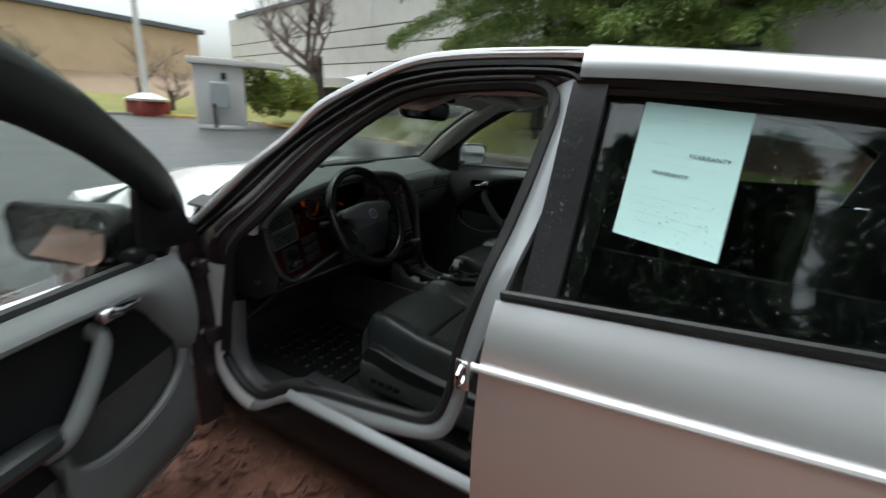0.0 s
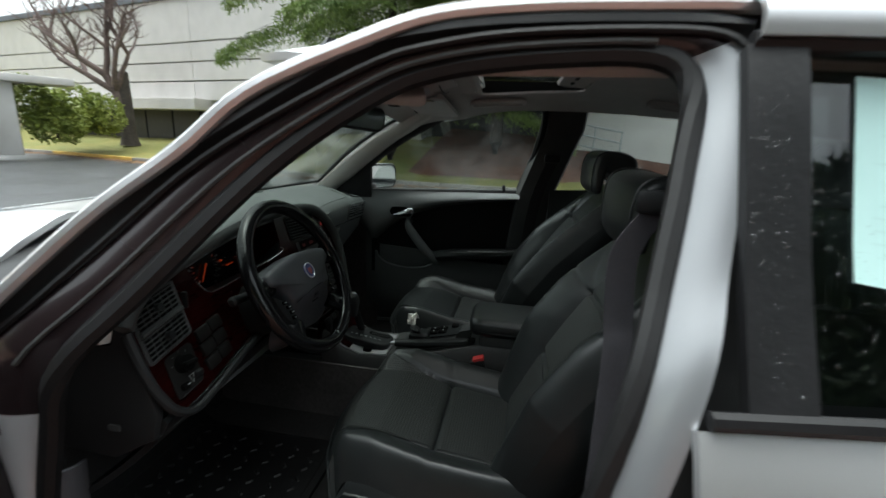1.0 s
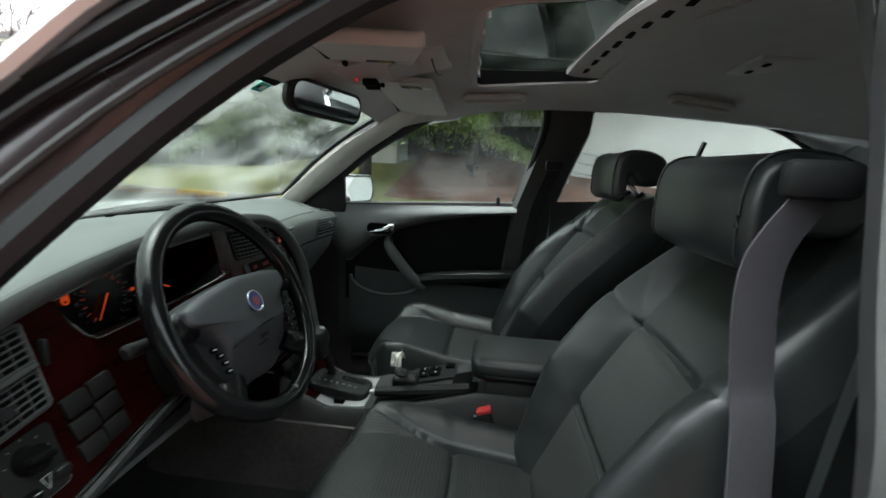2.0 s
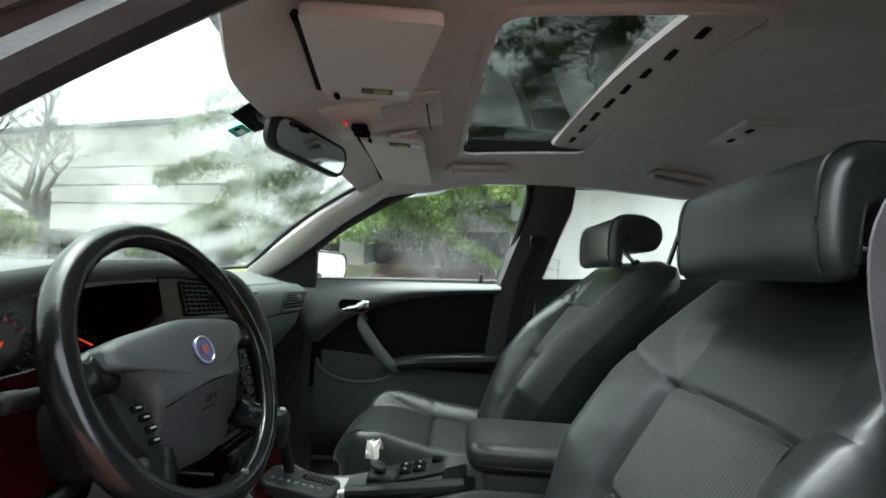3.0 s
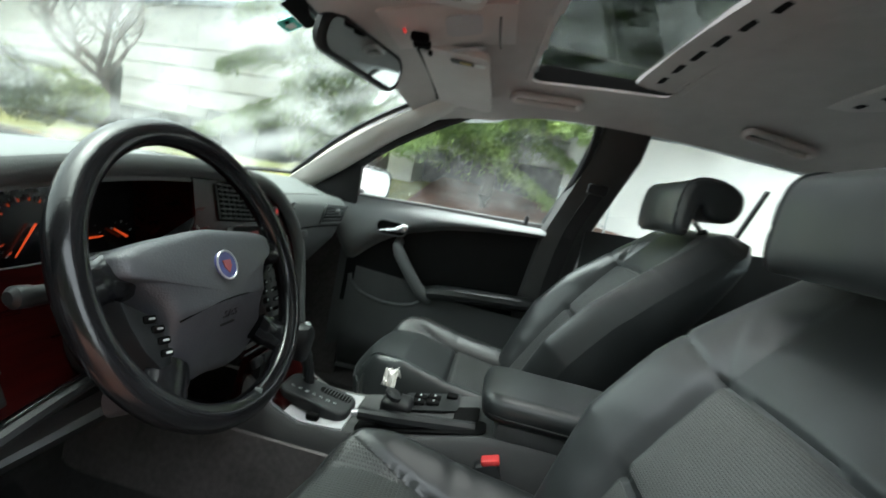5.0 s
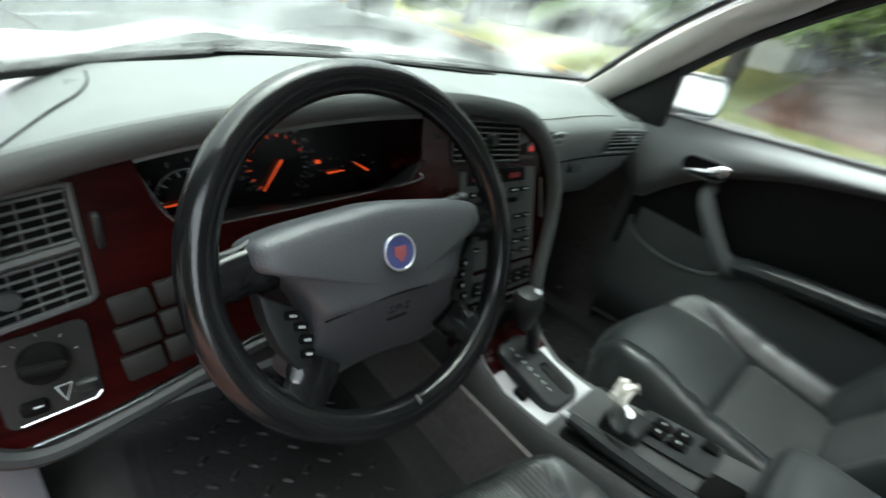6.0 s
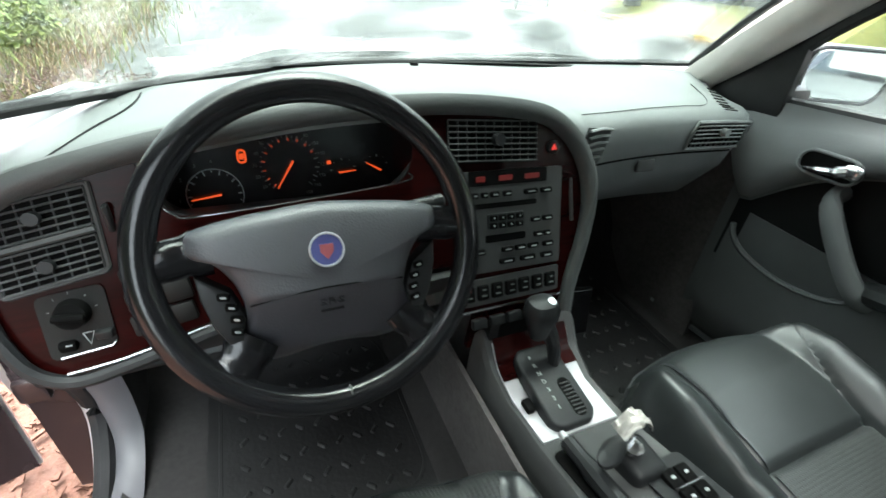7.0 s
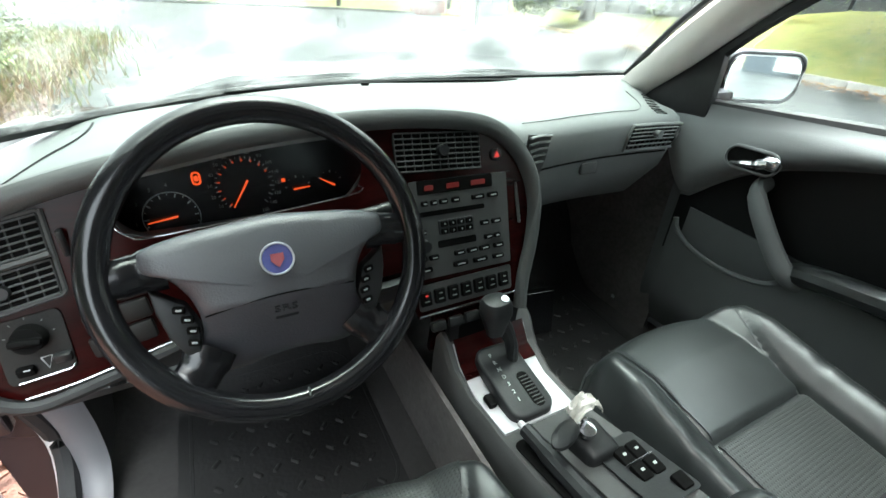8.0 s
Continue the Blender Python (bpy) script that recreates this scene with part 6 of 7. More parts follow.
# centre stack
pocket(-.160, -.004, .893, .955, dash, M["void"], .0065, -.04, .006)
vent("air_vent", -.158, -.006, .897, .953, 10, 7, True, dash, -.05)
part("thumb_wheel", tube([F(-.080, .923, .012), F(-.080, .923, .026)], .009, 12), M["plastic"], dash)
part("hazard_switch", prism(rrect(.022, .020, .009, 4, .026, .906), lambda a, b, w: F(a, b, .007 + w), .006, .002), M["plastic"], dash)
part("hazard_mark", prism([(.0205, .902), (.0315, .902), (.026, .9115)], lambda a, b, w: F(a, b, .0132 + w), .001), M["red"], dash, "red hazard triangle")
rd_ = pocket(-.142, .046, .722, .880, dash, M["plastic_grey"], .007, -.02, .004)
tagged(rd_, "grey car radio with a red display")
pocket(-.128, .015, .858, .880, dash, M["void"], .0085, -.02, .003)
for x, w in ((-.1075, .016), (-.063, .024), (-.014, .028)):
    part("display_digits", prism(rrect(w, .008, .001, 1, x, .868 - .02 * (x + .12)), lambda p, q, t: F(p, q, .0108 + t), .0006), M["red_dim"], dash)
for z, slots in ((.845, ((-.118, .012), (-.101, .012), (-.083, .016), (-.060, .016), (-.016, .026), (.014, .022))), (.800, ((-.125, .012), (-.006, .018), (.018, .020))), (.775, ((.0, .018), (.018, .014))), (.757, ((-.132, .018), (-.110, .018), (-.06, .022), (-.035, .022), (-.01, .022), (.020, .022))), (.738, ((-.128, .026), (-.06, .030), (-.02, .030), (.018, .024)))):
    for x, w in slots:
        rb = part("radio_button", rbox(F(x, z - .02 * (x + .15), .011), (w, .007, .009), .002, 1, pose(0, 0, 0, -23)), M["void"], dash)
        part("key_mark", rbox(F(x, z - .02 * (x + .15), .0150), (w * .5, .0010, .0022), .0003, 1), M["mark"], rb)
part("disc_slot", prism(rrect(.125, .008, .003, 2, -.066, .828), lambda a, b, w: F(a, b - .02 * (a + .15), .009 + w), .0012), M["void"], dash)
part("tape_slot", prism(rrect(.075, .012, .003, 2, -.062, .776), lambda a, b, w: F(a, b - .02 * (a + .15), .009 + w), .0012), M["void"], dash)
for k in range(8):
    kx, kz = -.086 + .016 * (k % 4), .797 + .012 * (k // 4)
    kb = part("preset_key", rbox(F(kx, kz - .02 * (kx + .15), .0125), (.0135, .005, .0095), .0015, 1, pose(0, 0, 0, -23)), M["void"], dash)
    part("key_mark", rbox(F(kx, kz - .02 * (kx + .15), .0152), (.0022, .0010, .0032), .0003, 1), M["mark"], kb)
part("key_block", prism(rrect(.068, .024, .003, 2, -.062, .803), lambda a, b, w: F(a, b - .02 * (a + .15), .009 + w), .003, .001), M["plastic"], dash)
part("volume_knob", tube([F(-.128, .780, .009), F(-.128, .778, .024)], .0105, 16), M["plastic"], dash)
pocket(-.145, .045, .668, .712, dash, M["plastic_grey"], .007, .0, .004)
for k in range(7):
    part("climate_button", rbox(F(-.133 + .0265 * k, .690, .011), (.021, .008, .026), .002, 1, pose(0, 0, 0, -23)), M["void"], dash)
for k in range(7):
    part("switch_symbol", rbox(F(-.133 + .0265 * k, .686, .0162), (.009, .0012, .0022), .0003, 1), M["mark_dim"], dash)
    part("switch_symbol", rbox(F(-.133 + .0265 * k, .696, .0162), (.006, .0012, .0020), .0003, 1), M["mark_dim"], dash)
part("climate_lamp", rbox(F(-.133, .696, .016), (.005, .002, .003), .0005, 1), M["red"], dash)
part("chrome_strip", tube([F(-.148, .661, .012), F(.050, .661, .012)], .002, 6), M["chrome"], dash)
part("slider_slot", rbox(F(.068, .82, .008), (.006, .006, .075), .002, 1, pose(0, 0, 0, -23)), M["plastic_grey"], dash)
for k in range(4):
    part("seat_heater_switch", rbox(F(-.115 + .034 * k, .638, .012), (.028, .012, .018), .003, 2, pose(0, 0, 0, -20)), M["plastic"], dash)
# passenger side
def dash_face(x):
    r = dash_ring(x)
    return r[7], r[8], r[9]


def on_face(x, s, w=0.0):
    a, b, c = dash_face(x)
    q = a.lerp(b, s) if s < 1 else b.lerp(c, s - 1)
    return q + V((0, -w, .05 * w))


part("vent_frame", tube([on_face(x, q, .004) for x, q in ((.424, -.10), (.50, -.10), (.576, -.10), (.580, .6), (.576, 1.28), (.50, 1.28), (.424, 1.28), (.420, .6))], .004, 6, True), M["vinyl"], dash)
bits = [tube([on_face(x, q, .007) for x in (.426, .46, .50, .54, .560)], .0026, 6, flat=.6) for q in (.12, .37, .62, .87, 1.09)] + [tube([on_face(x, -.06, .004), on_face(x, 1.25, .004)], .0014, 4) for x in [.436 + .0145 * k for k in range(9)]]
av = part("air_vent", joined(bits), M["vinyl"], dash, "grey louvred air vent")
# Black sheet paints the shade behind the louvres.
part("vent_pocket", sheet(lambda u, v: on_face(lerp(.424, .576, u), lerp(-.08, 1.26, v), .0016), 6, 3, .002), M["void"], av)
part("thumb_wheel", tube([on_face(.50, .5, .006), on_face(.50, .5, .020)], .009, 12), M["vinyl"], av)
part("vent_slider", tube([on_face(.569, .15, .005), on_face(.569, .85, .005)], .003, 6), M["vinyl"], av)
cv = part("corner_vent", joined([tube(spline([on_face(.112 + .006 * math.sin(k * .5), -.30 + .36 * k, .009), on_face(.140, -.42 + .37 * k, .009), on_face(.172 - .002 * k, -.36 + .36 * k, .009)], 3), .0034, 6, flat=.7) for k in range(6)]), M["vinyl"], dash, "curved slatted outlet")
part("outlet_pocket", sheet(lambda u, v: on_face(lerp(.110, .176, u), lerp(-.45, 1.55, v), .0022), 4, 6, .002), M["plastic_grey"], cv)
part("glovebox_seam", tube([on_face(lerp(.17, .61, k / 10), 1.42, .001) for k in range(11)], .0022, 5), M["void"], dash)
part("glovebox_latch", rbox(on_face(.335, 1.72, .004), (.05, .012, .028), .006, 2, pose(0, 0, 0, -8)), M["plastic_grey"], dash)
part("airbag_seam", tube(spline([dash_ring(x)[5] + V((0, .0, .002)) for x in (.12, .2, .3, .40, .46)] + [dash_ring(.51)[4], dash_ring(.53)[3] + V((0, 0, .002))], 5), .0009, 5), M["vinyl_dark"], dash)
part("defrost_grille", sheet(lambda u, v: V((lerp(-.45, .45, u), lerp(.60, .625, v) - .17 * (lerp(-.45, .45, u) / .7) ** 2, .9555)), 20, 2, .004), M["void"], dash)
def dash_top(x, y):
    return V((x, y, curve_at(sorted((q.y, q.z) for q in dash_ring(x)[1:6]), y) + .0012))


for k in range(8):
    x, y = lerp(.575, .500, k / 7), lerp(.335, .222, k / 7)
    part("demister_slot", tube([dash_top(x - .010, y + .006), dash_top(x + .010, y - .006)], .0028, 6, flat=.5), M["void"], dash)
part("dash_seam", tube(spline([dash_top(x, y) for x, y in ((-.672, .150), (-.655, .172), (-.634, .207), (-.594, .256), (-.568, .291), (-.556, .325), (-.553, .360))], 5), .0013, 5), M["vinyl_dark"], dash)
part("sun_sensor", tube([(-.085, .535, .955), (-.085, .535, .968)], .009, 10), M["void"], dash)

# ---- steering wheel ----
TAU = radians(27.3)
HUB = V((-.3655, .0143, .881))


def W(u, v, w=0.0):
    return HUB + V((u, v * math.sin(TAU) - w * math.cos(TAU), v * math.cos(TAU) + w * math.sin(TAU)))


rim_c = [W(.1725 * math.cos(a), -.002 + .1725 * math.sin(a), -.022) for a in [k * math.pi / 48 for k in range(96)]]
wheel = part("steering_wheel", tube(rim_c, .0160, 12, True, up=tuple(W(0, 0, 1) - HUB)), M["rim_leather"], car, "black leather four-spoke steering wheel")
half_pad = [(0, .051), (.050, .047), (.095, .042), (.128, .034), (.134, .024), (.132, .010), (.113, .001), (.097, -.020), (.089, -.044), (.091, -.066), (.104, -.092), (.102, -.112), (.086, -.130), (.058, -.134), (.030, -.129), (0, -.127)]
pad = spline([(x, y, 0) for x, y in half_pad] + [(-x, y, 0) for x, y in half_pad[-2:0:-1]], 4, True)


def pad_ring(k, w):
    return [W(q.x * k, -.035 + (q.y + .035) * k, w - .75 * max(0, -.042 - (-.035 + (q.y + .035) * k))) for q in pad]


part("airbag_cover", loft([pad_ring(1.0, -.060), pad_ring(1.0, -.030), pad_ring(.985, -.020), pad_ring(.96, -.013), pad_ring(.88, -.008), pad_ring(.82, -.006), pad_ring(.75, -.0045), pad_ring(.65, -.0032), pad_ring(.55, -.002), pad_ring(.45, -.0012), pad_ring(.35, -.0007), pad_ring(.22, -.0003), pad_ring(.08, 0)]), M["pad"], wheel, "charcoal airbag cover creased along a seam", 60)
part("cover_seam", tube(spline([W(-.082, -.048, -.011), W(-.04, -.042, -.0025), W(.0, -.040, .0002), W(.04, -.042, -.0025), W(.082, -.046, -.011)], 5), .0011, 4), M["void"], wheel)
bd = part("badge", tube([W(0, .0, -.006), W(0, .0, .0025)], .0175, 28), M["blue"], wheel, "round blue badge")
part("badge_ring", tube([W(.0175 * math.cos(a),   .0175 * math.sin(a), .0025) for a in [k * math.pi / 14 for k in range(28)]], .0013, 6, True), M["silver_mark"], bd)
part("badge_mark", prism([(-.007, .006), (.007, .006), (.007, -.002), (0, -.010), (-.007, -.002)], lambda a, b, w: W(a, b, .0025 + w), .001), M["badge_red"], bd)
lettering("SRS", W(0, -.058, -.0120), .014, M["pad_low"], wheel, tilt=90 - math.degrees(TAU) + 36, stretch=1.3, thick=.0009)
part("print_bar", prism(rrect(.026, .003, .001, 1, 0, -.069), lambda a, b, w: W(a, b, -.0215 + w), .0022), M["plastic"], wheel)
for sgn in (-1, 1):
    part("spoke", tube(spline([W(sgn * .112, .012, -.034), W(sgn * .14, .010, -.030), W(sgn * .168, .004, -.024)], 5), [.024] * 4 + [.021] * 4 + [.018] * 3, 12, flat=.6, up=tuple(W(0, 0, 1) - HUB)), M["rim_leather"], wheel)
    part("spoke", tube(spline([W(sgn * .084, -.088, -.040), W(sgn * .102, -.112, -.032), W(sgn * .121, -.130, -.024)], 5), [.027] * 4 + [.024] * 4 + [.020] * 3, 12, flat=.55, up=tuple(W(0, 0, 1) - HUB)), M["rim_leather"], wheel)
    bp_ = part("button_pod", prism([(sgn * .130, -.010), (sgn * .100, -.032), (sgn * .088, -.062), (sgn * .094, -.088), (sgn * .108, -.088), (sgn * .120, -.066), (sgn * .128, -.036)], lambda a, b, w: W(a, b, -.052 + w), .028, .004), M["plastic"], wheel)
    for k, (u, v) in enumerate(((.106, -.036), (.100, -.048), (.097, -.061), (.098, -.074))):
        wb = part("wheel_button", rbox(W(sgn * u, v, -.023), (.013, .006, .008), .002, 2, pose(0, 0, 0, -15, 0, sgn * 20)), M["void"], wheel)
        part("button_mark", rbox(W(sgn * u, v, -.0195), (.006, .0012, .0022), .0004, 1, pose(0, 0, 0, -25, 0, sgn * 20)), M["mark"], wb)
part("rim_seam", rbox(W(.006, -.165, -.012), (.0022, .010, .013), .001, 1), M["mark_dim"], wheel)
for sgn in (-1, 1):
    dz = 0 if sgn > 0 else -.022
    st = part("stalk", tube(spline([(-.37 + sgn * .05, .085, .868 + dz), (-.37 + sgn * .10, .088, .875 + dz), (-.37 + sgn * .155, .092, .878 + dz)], 5), [.007] * 5 + [.009] * 3 + [.0095] * 3, 12), M["plastic"], car, "black column stalk")
    part("stalk_tip", tube([(-.37 + sgn * .155, .092, .878 + dz), (-.37 + sgn * .168, .093, .879 + dz), (-.37 + sgn * .172, .093, .879 + dz)], [.0105, .0105, .006], 14), M["plastic"], st)

# ---- centre console ----
def console_top(y):
    return curve_at([(-.62, .60), (-.36, .600), (-.25, .568), (-.16, .548), (-.08, .528), (0, .524), (.06, .548), (.10, .60)], y)


def con_ring(y):
    zt = console_top(y)
    w = curve_at([(-.62, .085), (-.25, .098), (-.05, .092), (.08, .102), (.12, .106)], y)
    return [V((x, y, z)) for x, z in ((-w - .012, .30), (-w - .004, zt - .05), (-w, zt - .006), (-w + .008, zt + .003), (-w + .018, zt), (w - .018, zt), (w - .008, zt + .003), (w, zt - .006), (w + .004, zt - .05), (w + .012, .30))]


con = part("centre_console", loft([con_ring(lerp(-.62, .11, k / 40)) for k in range(41)]), M["plastic_grey"], car, "dark grey centre console", 40)
part("tunnel_side", sheet(lambda u, v: V((-.112 - .02 * (1 - v), lerp(-.55, .45, u), lerp(.26, .50, v))), 12, 4, .01), M["carpet_tan"], con)
part("tunnel_side", sheet(lambda u, v: V((.112 + .02 * (1 - v), lerp(-.55, .45, u), lerp(.26, .50, v))), 12, 4, .01), M["carpet_tan"], con)


def K(x, y, w=0.0):
    return V((x, y, console_top(y) + w))


part("shift_surround", sheet(lambda u, v: K(lerp(-.082, .078, u) * lerp(.92, 1.0, v), lerp(-.088, .085, v), .004), 8, 12, .004), M["alu"], con, "bright brushed shift surround")
part("wood_insert", sheet(lambda u, v: K(lerp(-.080, .076, u), lerp(.030, .088, v), .0075), 8, 6, .003), M["wood"], con, "burgundy wood insert")
def G(x, y, w=0.0):
    """On the flat, rising plate of the gear gate."""
    return V((x, y, .534 + (y + .088) * .16 + w))


part("shift_gate", prism(rrect(.088, .152, .024, 6, -.008, -.008), lambda a, b, w: G(a, b, w - .012), .024, .006, 3), M["plastic"], con, "black shift gate")
part("gate_slot", prism(rrect(.022, .070, .010, 5, .008, -.040), lambda a, b, w: G(a, b, .0124 + w), .0008), M["void"], con)
for k in range(9):
    part("gate_rib", rbox(G(.008, -.070 + .0068 * k, .0138), (.019, .0018, .0012), .0004, 1), M["plastic_grey"], con)
for i, ch in enumerate("PRND321"):
    lettering(ch, G(-.024, .044 - .0158 * i, .0128), .011, M["mark"], con, 9, 0)
lev = part("gear_lever", tube(spline([K(.016, .025, .02), (.010, .034, .60), (-.010, .044, .648)], 6), [.011] * 4 + [.012] * 4 + [.014] * 5, 10), M["plastic"], con, "black automatic gear lever")
knob_c = V((-.024, .046, .672))
part("lever_knob", loft([[knob_c + V((a * k, b * k + .004 * w, w * .030)) for a, b in rrect(.058, .048, .020, 4)] for k, w in ((.50, -1.5), (.80, -.6), (1.0, .0), (.98, .5), (.80, .8), (.4, .93))]), M["plastic"], lev)
part("knob_button", tube([knob_c + V((.012, -.004, .024)), knob_c + V((.012, -.005, .0285))], .007, 12), M["silver_mark"], lev)
part("park_button", tube([G(.020, .036, .010), G(.020, .036, .017)], .008, 12), M["silver_mark"], con)
part("mode_switch", rbox(K(-.062, -.022, .010), (.016, .026, .014), .004, 2), M["void"], con)
# hand brake and ignition barrel
hb = part("handbrake", tube(spline([(-.058, -.112, .566), (-.056, -.18, .572), (-.053, -.25, .580), (-.048, -.34, .590)], 5), [.012] * 4 + [.015] * 12, 10), M["plastic"], con, "black hand brake lever")
part("handbrake_button", tube([(-.058, -.112, .566), (-.058, -.098, .564)], .006, 10), M["alu"], hb)
part("lever_slot", prism(rrect(.050, .25, .012, 3, -.052, -.235), lambda a, b, w: K(a, b, .002 + w), .0015), M["void"], con)
part("ignition_block", rbox((.022, -.172, .556), (.060, .066, .046), .012, 3), M["plastic"], con)
part("ignition_barrel", tube([(.012, -.165, .584), (.012, -.165, .592)], .014, 14), M["chrome"], con)
for k in range(2):
    for j in range(2):
        part("window_switch", rbox(K(.045 + .025 * j, -.214 - .031 * k, .008), (.0225, .028, .012), .004, 2), M["void"], con)
        part("switch_mark", rbox(K(.045 + .025 * j, -.214 - .031 * k, .0145), (.006, .004, .0008), .0002, 1), M["mark"], con)
part("switch_panel", prism(rrect(.085, .120, .008, 3, .055, -.240), lambda a, b, w: K(a, b, .0035 + w), .002), M["plastic"], con)
part("switch_divider", rbox(K(.0575, -.2295, .009), (.052, .0016, .012), .0006, 1), M["chrome"], con)
part("mirror_switch", rbox(K(.078, -.282, .008), (.022, .024, .010), .003, 2), M["void"], con)
part("cup_slot", prism(rrect(.06, .05, .008, 3, -.0, -.32), lambda a, b, w: K(a, b, .0035 + w), .002), M["void"], con)
arm = loft([[V((x * k, y, .657 + z * h)) for x, z in rrect(.186, .056, .025, 6)] for y, k, h in ((-.340, .45, .25), (-.343, .72, .55), (-.350, .88, .80), (-.362, .96, .95), (-.39, 1, 1), (-.55, 1, 1), (-.62, .98, 1), (-.64, .9, .8))])
part("armrest_seam", tube([(x, y, .648) for x, y in ((-.094, -.62), (-.094, -.39), (-.086, -.358), (-.05, -.345), (.05, -.345), (.086, -.358), (.094, -.39), (.094, -.62))], .0022, 5), M["plastic"], con)
part("armrest", arm, M["leather"], con, "padded black leather armrest")
part("armrest_base", rbox((0, -.51, .610), (.160, .27, .045), .01, 2), M["plastic_grey"], con)
part("belt_buckle", rbox((-.104, -.385, .525), (.030, .045, .09), .008, 2, pose(0, 0, 0, -20, 0, 0)), M["plastic"], car, "black belt buckle")
part("buckle_button", rbox((-.104, -.377, .572), (.024, .034, .012), .004, 2, pose(0, 0, 0, -20, 0, 0)), M["red_plastic"], car, "red buckle release button")
cub = part("cubby", loft([[V((x, y + dy, z)) for x, z in rrect(.150, .052, .012, 4, -.012, .605)] for y, dy in ((.090, 0), (.110, 0))]), M["plastic"], con, "small open cubby below the switches")
# Flat black plate paints the cubby's shaded inside.
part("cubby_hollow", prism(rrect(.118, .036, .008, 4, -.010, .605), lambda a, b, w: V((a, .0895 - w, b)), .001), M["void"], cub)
part("stack_base", sheet(lambda u, v: V((lerp(-.115, .075, u), lerp(.115, fy(.66) - .004, v), lerp(.555, .66, v))), 8, 6, .012), M["wood"], con)

# ---- overhead ----
def slant(x, y):
    return y + .24 * min(0, x + .17)


def visor(x0, x1, name_label):
    o = rrect(x1 - x0, .155, .02, 4, (x0 + x1) / 2, -.125)
    v_ = part("sun_visor", prism(o, lambda a, b, w: V((a, slant(a, b), lining_z(a, -.125) - .024 + .04 * (b + .125) + w)), .016, .006), M["visor"], car, name_label)
    return v_


vl = visor(-.50, -.165, "pale grey driver's sun visor")
vr = visor(.09, .46, "pale grey passenger's sun visor")
def visor_at(x, y, w=0.0):
    return V((x, slant(x, y), lining_z(x, -.125) - .024 + .04 * (y + .125) - w))


for v_, x, front in ((vl, -.222, (-.47, -.20)), (vr, .132, (.12, .44))):
    part("warning_label", prism(rrect(.027, .052, .003, 2, x, -.142), lambda a, b, w: visor_at(a, b, .0032 + w), .0008), M["label_dark"], v_, "dark printed label")
    for k in range(2):
        part("label_line", prism(rrect(.007, .026, .001, 1, x - .004 + .010 * k, -.150), lambda a, b, w: visor_at(a, b, .0042 + w), .0004), M["label_amber"], v_)
    part("label_foot", prism(rrect(.025, .024, .011, 5, x, -.183), lambda a, b, w: visor_at(a, b, .0032 + w), .0008), M["white_mark"], v_, "white oval label")
    # Black tube painting the shade in the gap along the visor's front edge.
    part("edge_gap", tube([visor_at(lerp(*front, k / 6), -.043, -.004) for k in range(7)], .007, 6), M["void"], v_)
    part("visor_clip", rbox(visor_at(front[1] + .012 if v_ is vl else front[0] - .012, -.062, .004), (.022, .014, .012), .003, 2), M["visor"], v_)
    part("clip_slot", rbox(visor_at(front[1] + .012 if v_ is vl else front[0] - .012, -.074, .006), (.014, .008, .010), .002, 1), M["void"], v_)
oc = part("roof_console", sheet(lambda u, v: V((lerp(-.100, .080, u), lerp(-.015, -.25, v), lining_z(0, lerp(-.015, -.25, v)) - .012 - .022 * math.sin(math.pi * u) * math.sin(math.pi * v) ** .5)), 14, 12, .01), M["visor"], car, "roof console with map lamps")
def con_at(x, y, w=0.0):
    k = (x + .100) / .18
    q = (-.015 - y) / .235
    return V((x, y, lining_z(0, y) - .012 - .022 * math.sin(math.pi * k) * math.sin(math.pi * q) ** .5 - .010 - w))


for x in (-.044, -.020):
    part("rocker_switch", rbox(con_at(x, -.085, .002), (.018, .034, .016), .005, 2), M["void"], oc)
part("red_lamp", rbox(con_at(-.062, -.060, .001), (.016, .006, .006), .002, 1), M["red"], oc, "small lit red lamp")
for x in (-.070, .035):
    part("map_lamp", prism(rrect(.048, .062, .010, 3, x, -.165), lambda a, b, w: con_at(a, b, .0005 + w), .002), M["alu"], oc, "clear map lamp lens")
part("console_seam", tube([con_at(lerp(-.085, .065, k / 6), -.225, .001) for k in range(7)], .002, 5), M["plastic"], oc)
mir = part("rear_view_mirror", loft([[V((0, 0, 0)) + V((a * k, dy, b * k)) for a, b in rrect(.236, .074, .030, 5)] for k, dy in ((.96, -.012), (1.0, -.006), (1.0, .006), (.8, .028))]), M["black_trim"], car, "black rear-view mirror")
mir.matrix_basis = pose(-.026, .024, 1.245, 8, 3, -21)
part("mirror_glass", prism(rrect(.210, .056, .023, 5), lambda a, b, w: V((a, -.012 - w, b)), .002), M["mirror"], mir)
part("mirror_stem", tube([(.0, .02, .01), (.0, .05, .07)], .012, 8), M["black_trim"], mir)
part("mirror_foot", rbox((-.050, .088, 1.302), (.07, .05, .06), .014, 2, pose(0, 0, 0, 35)), M["black_trim"], car)
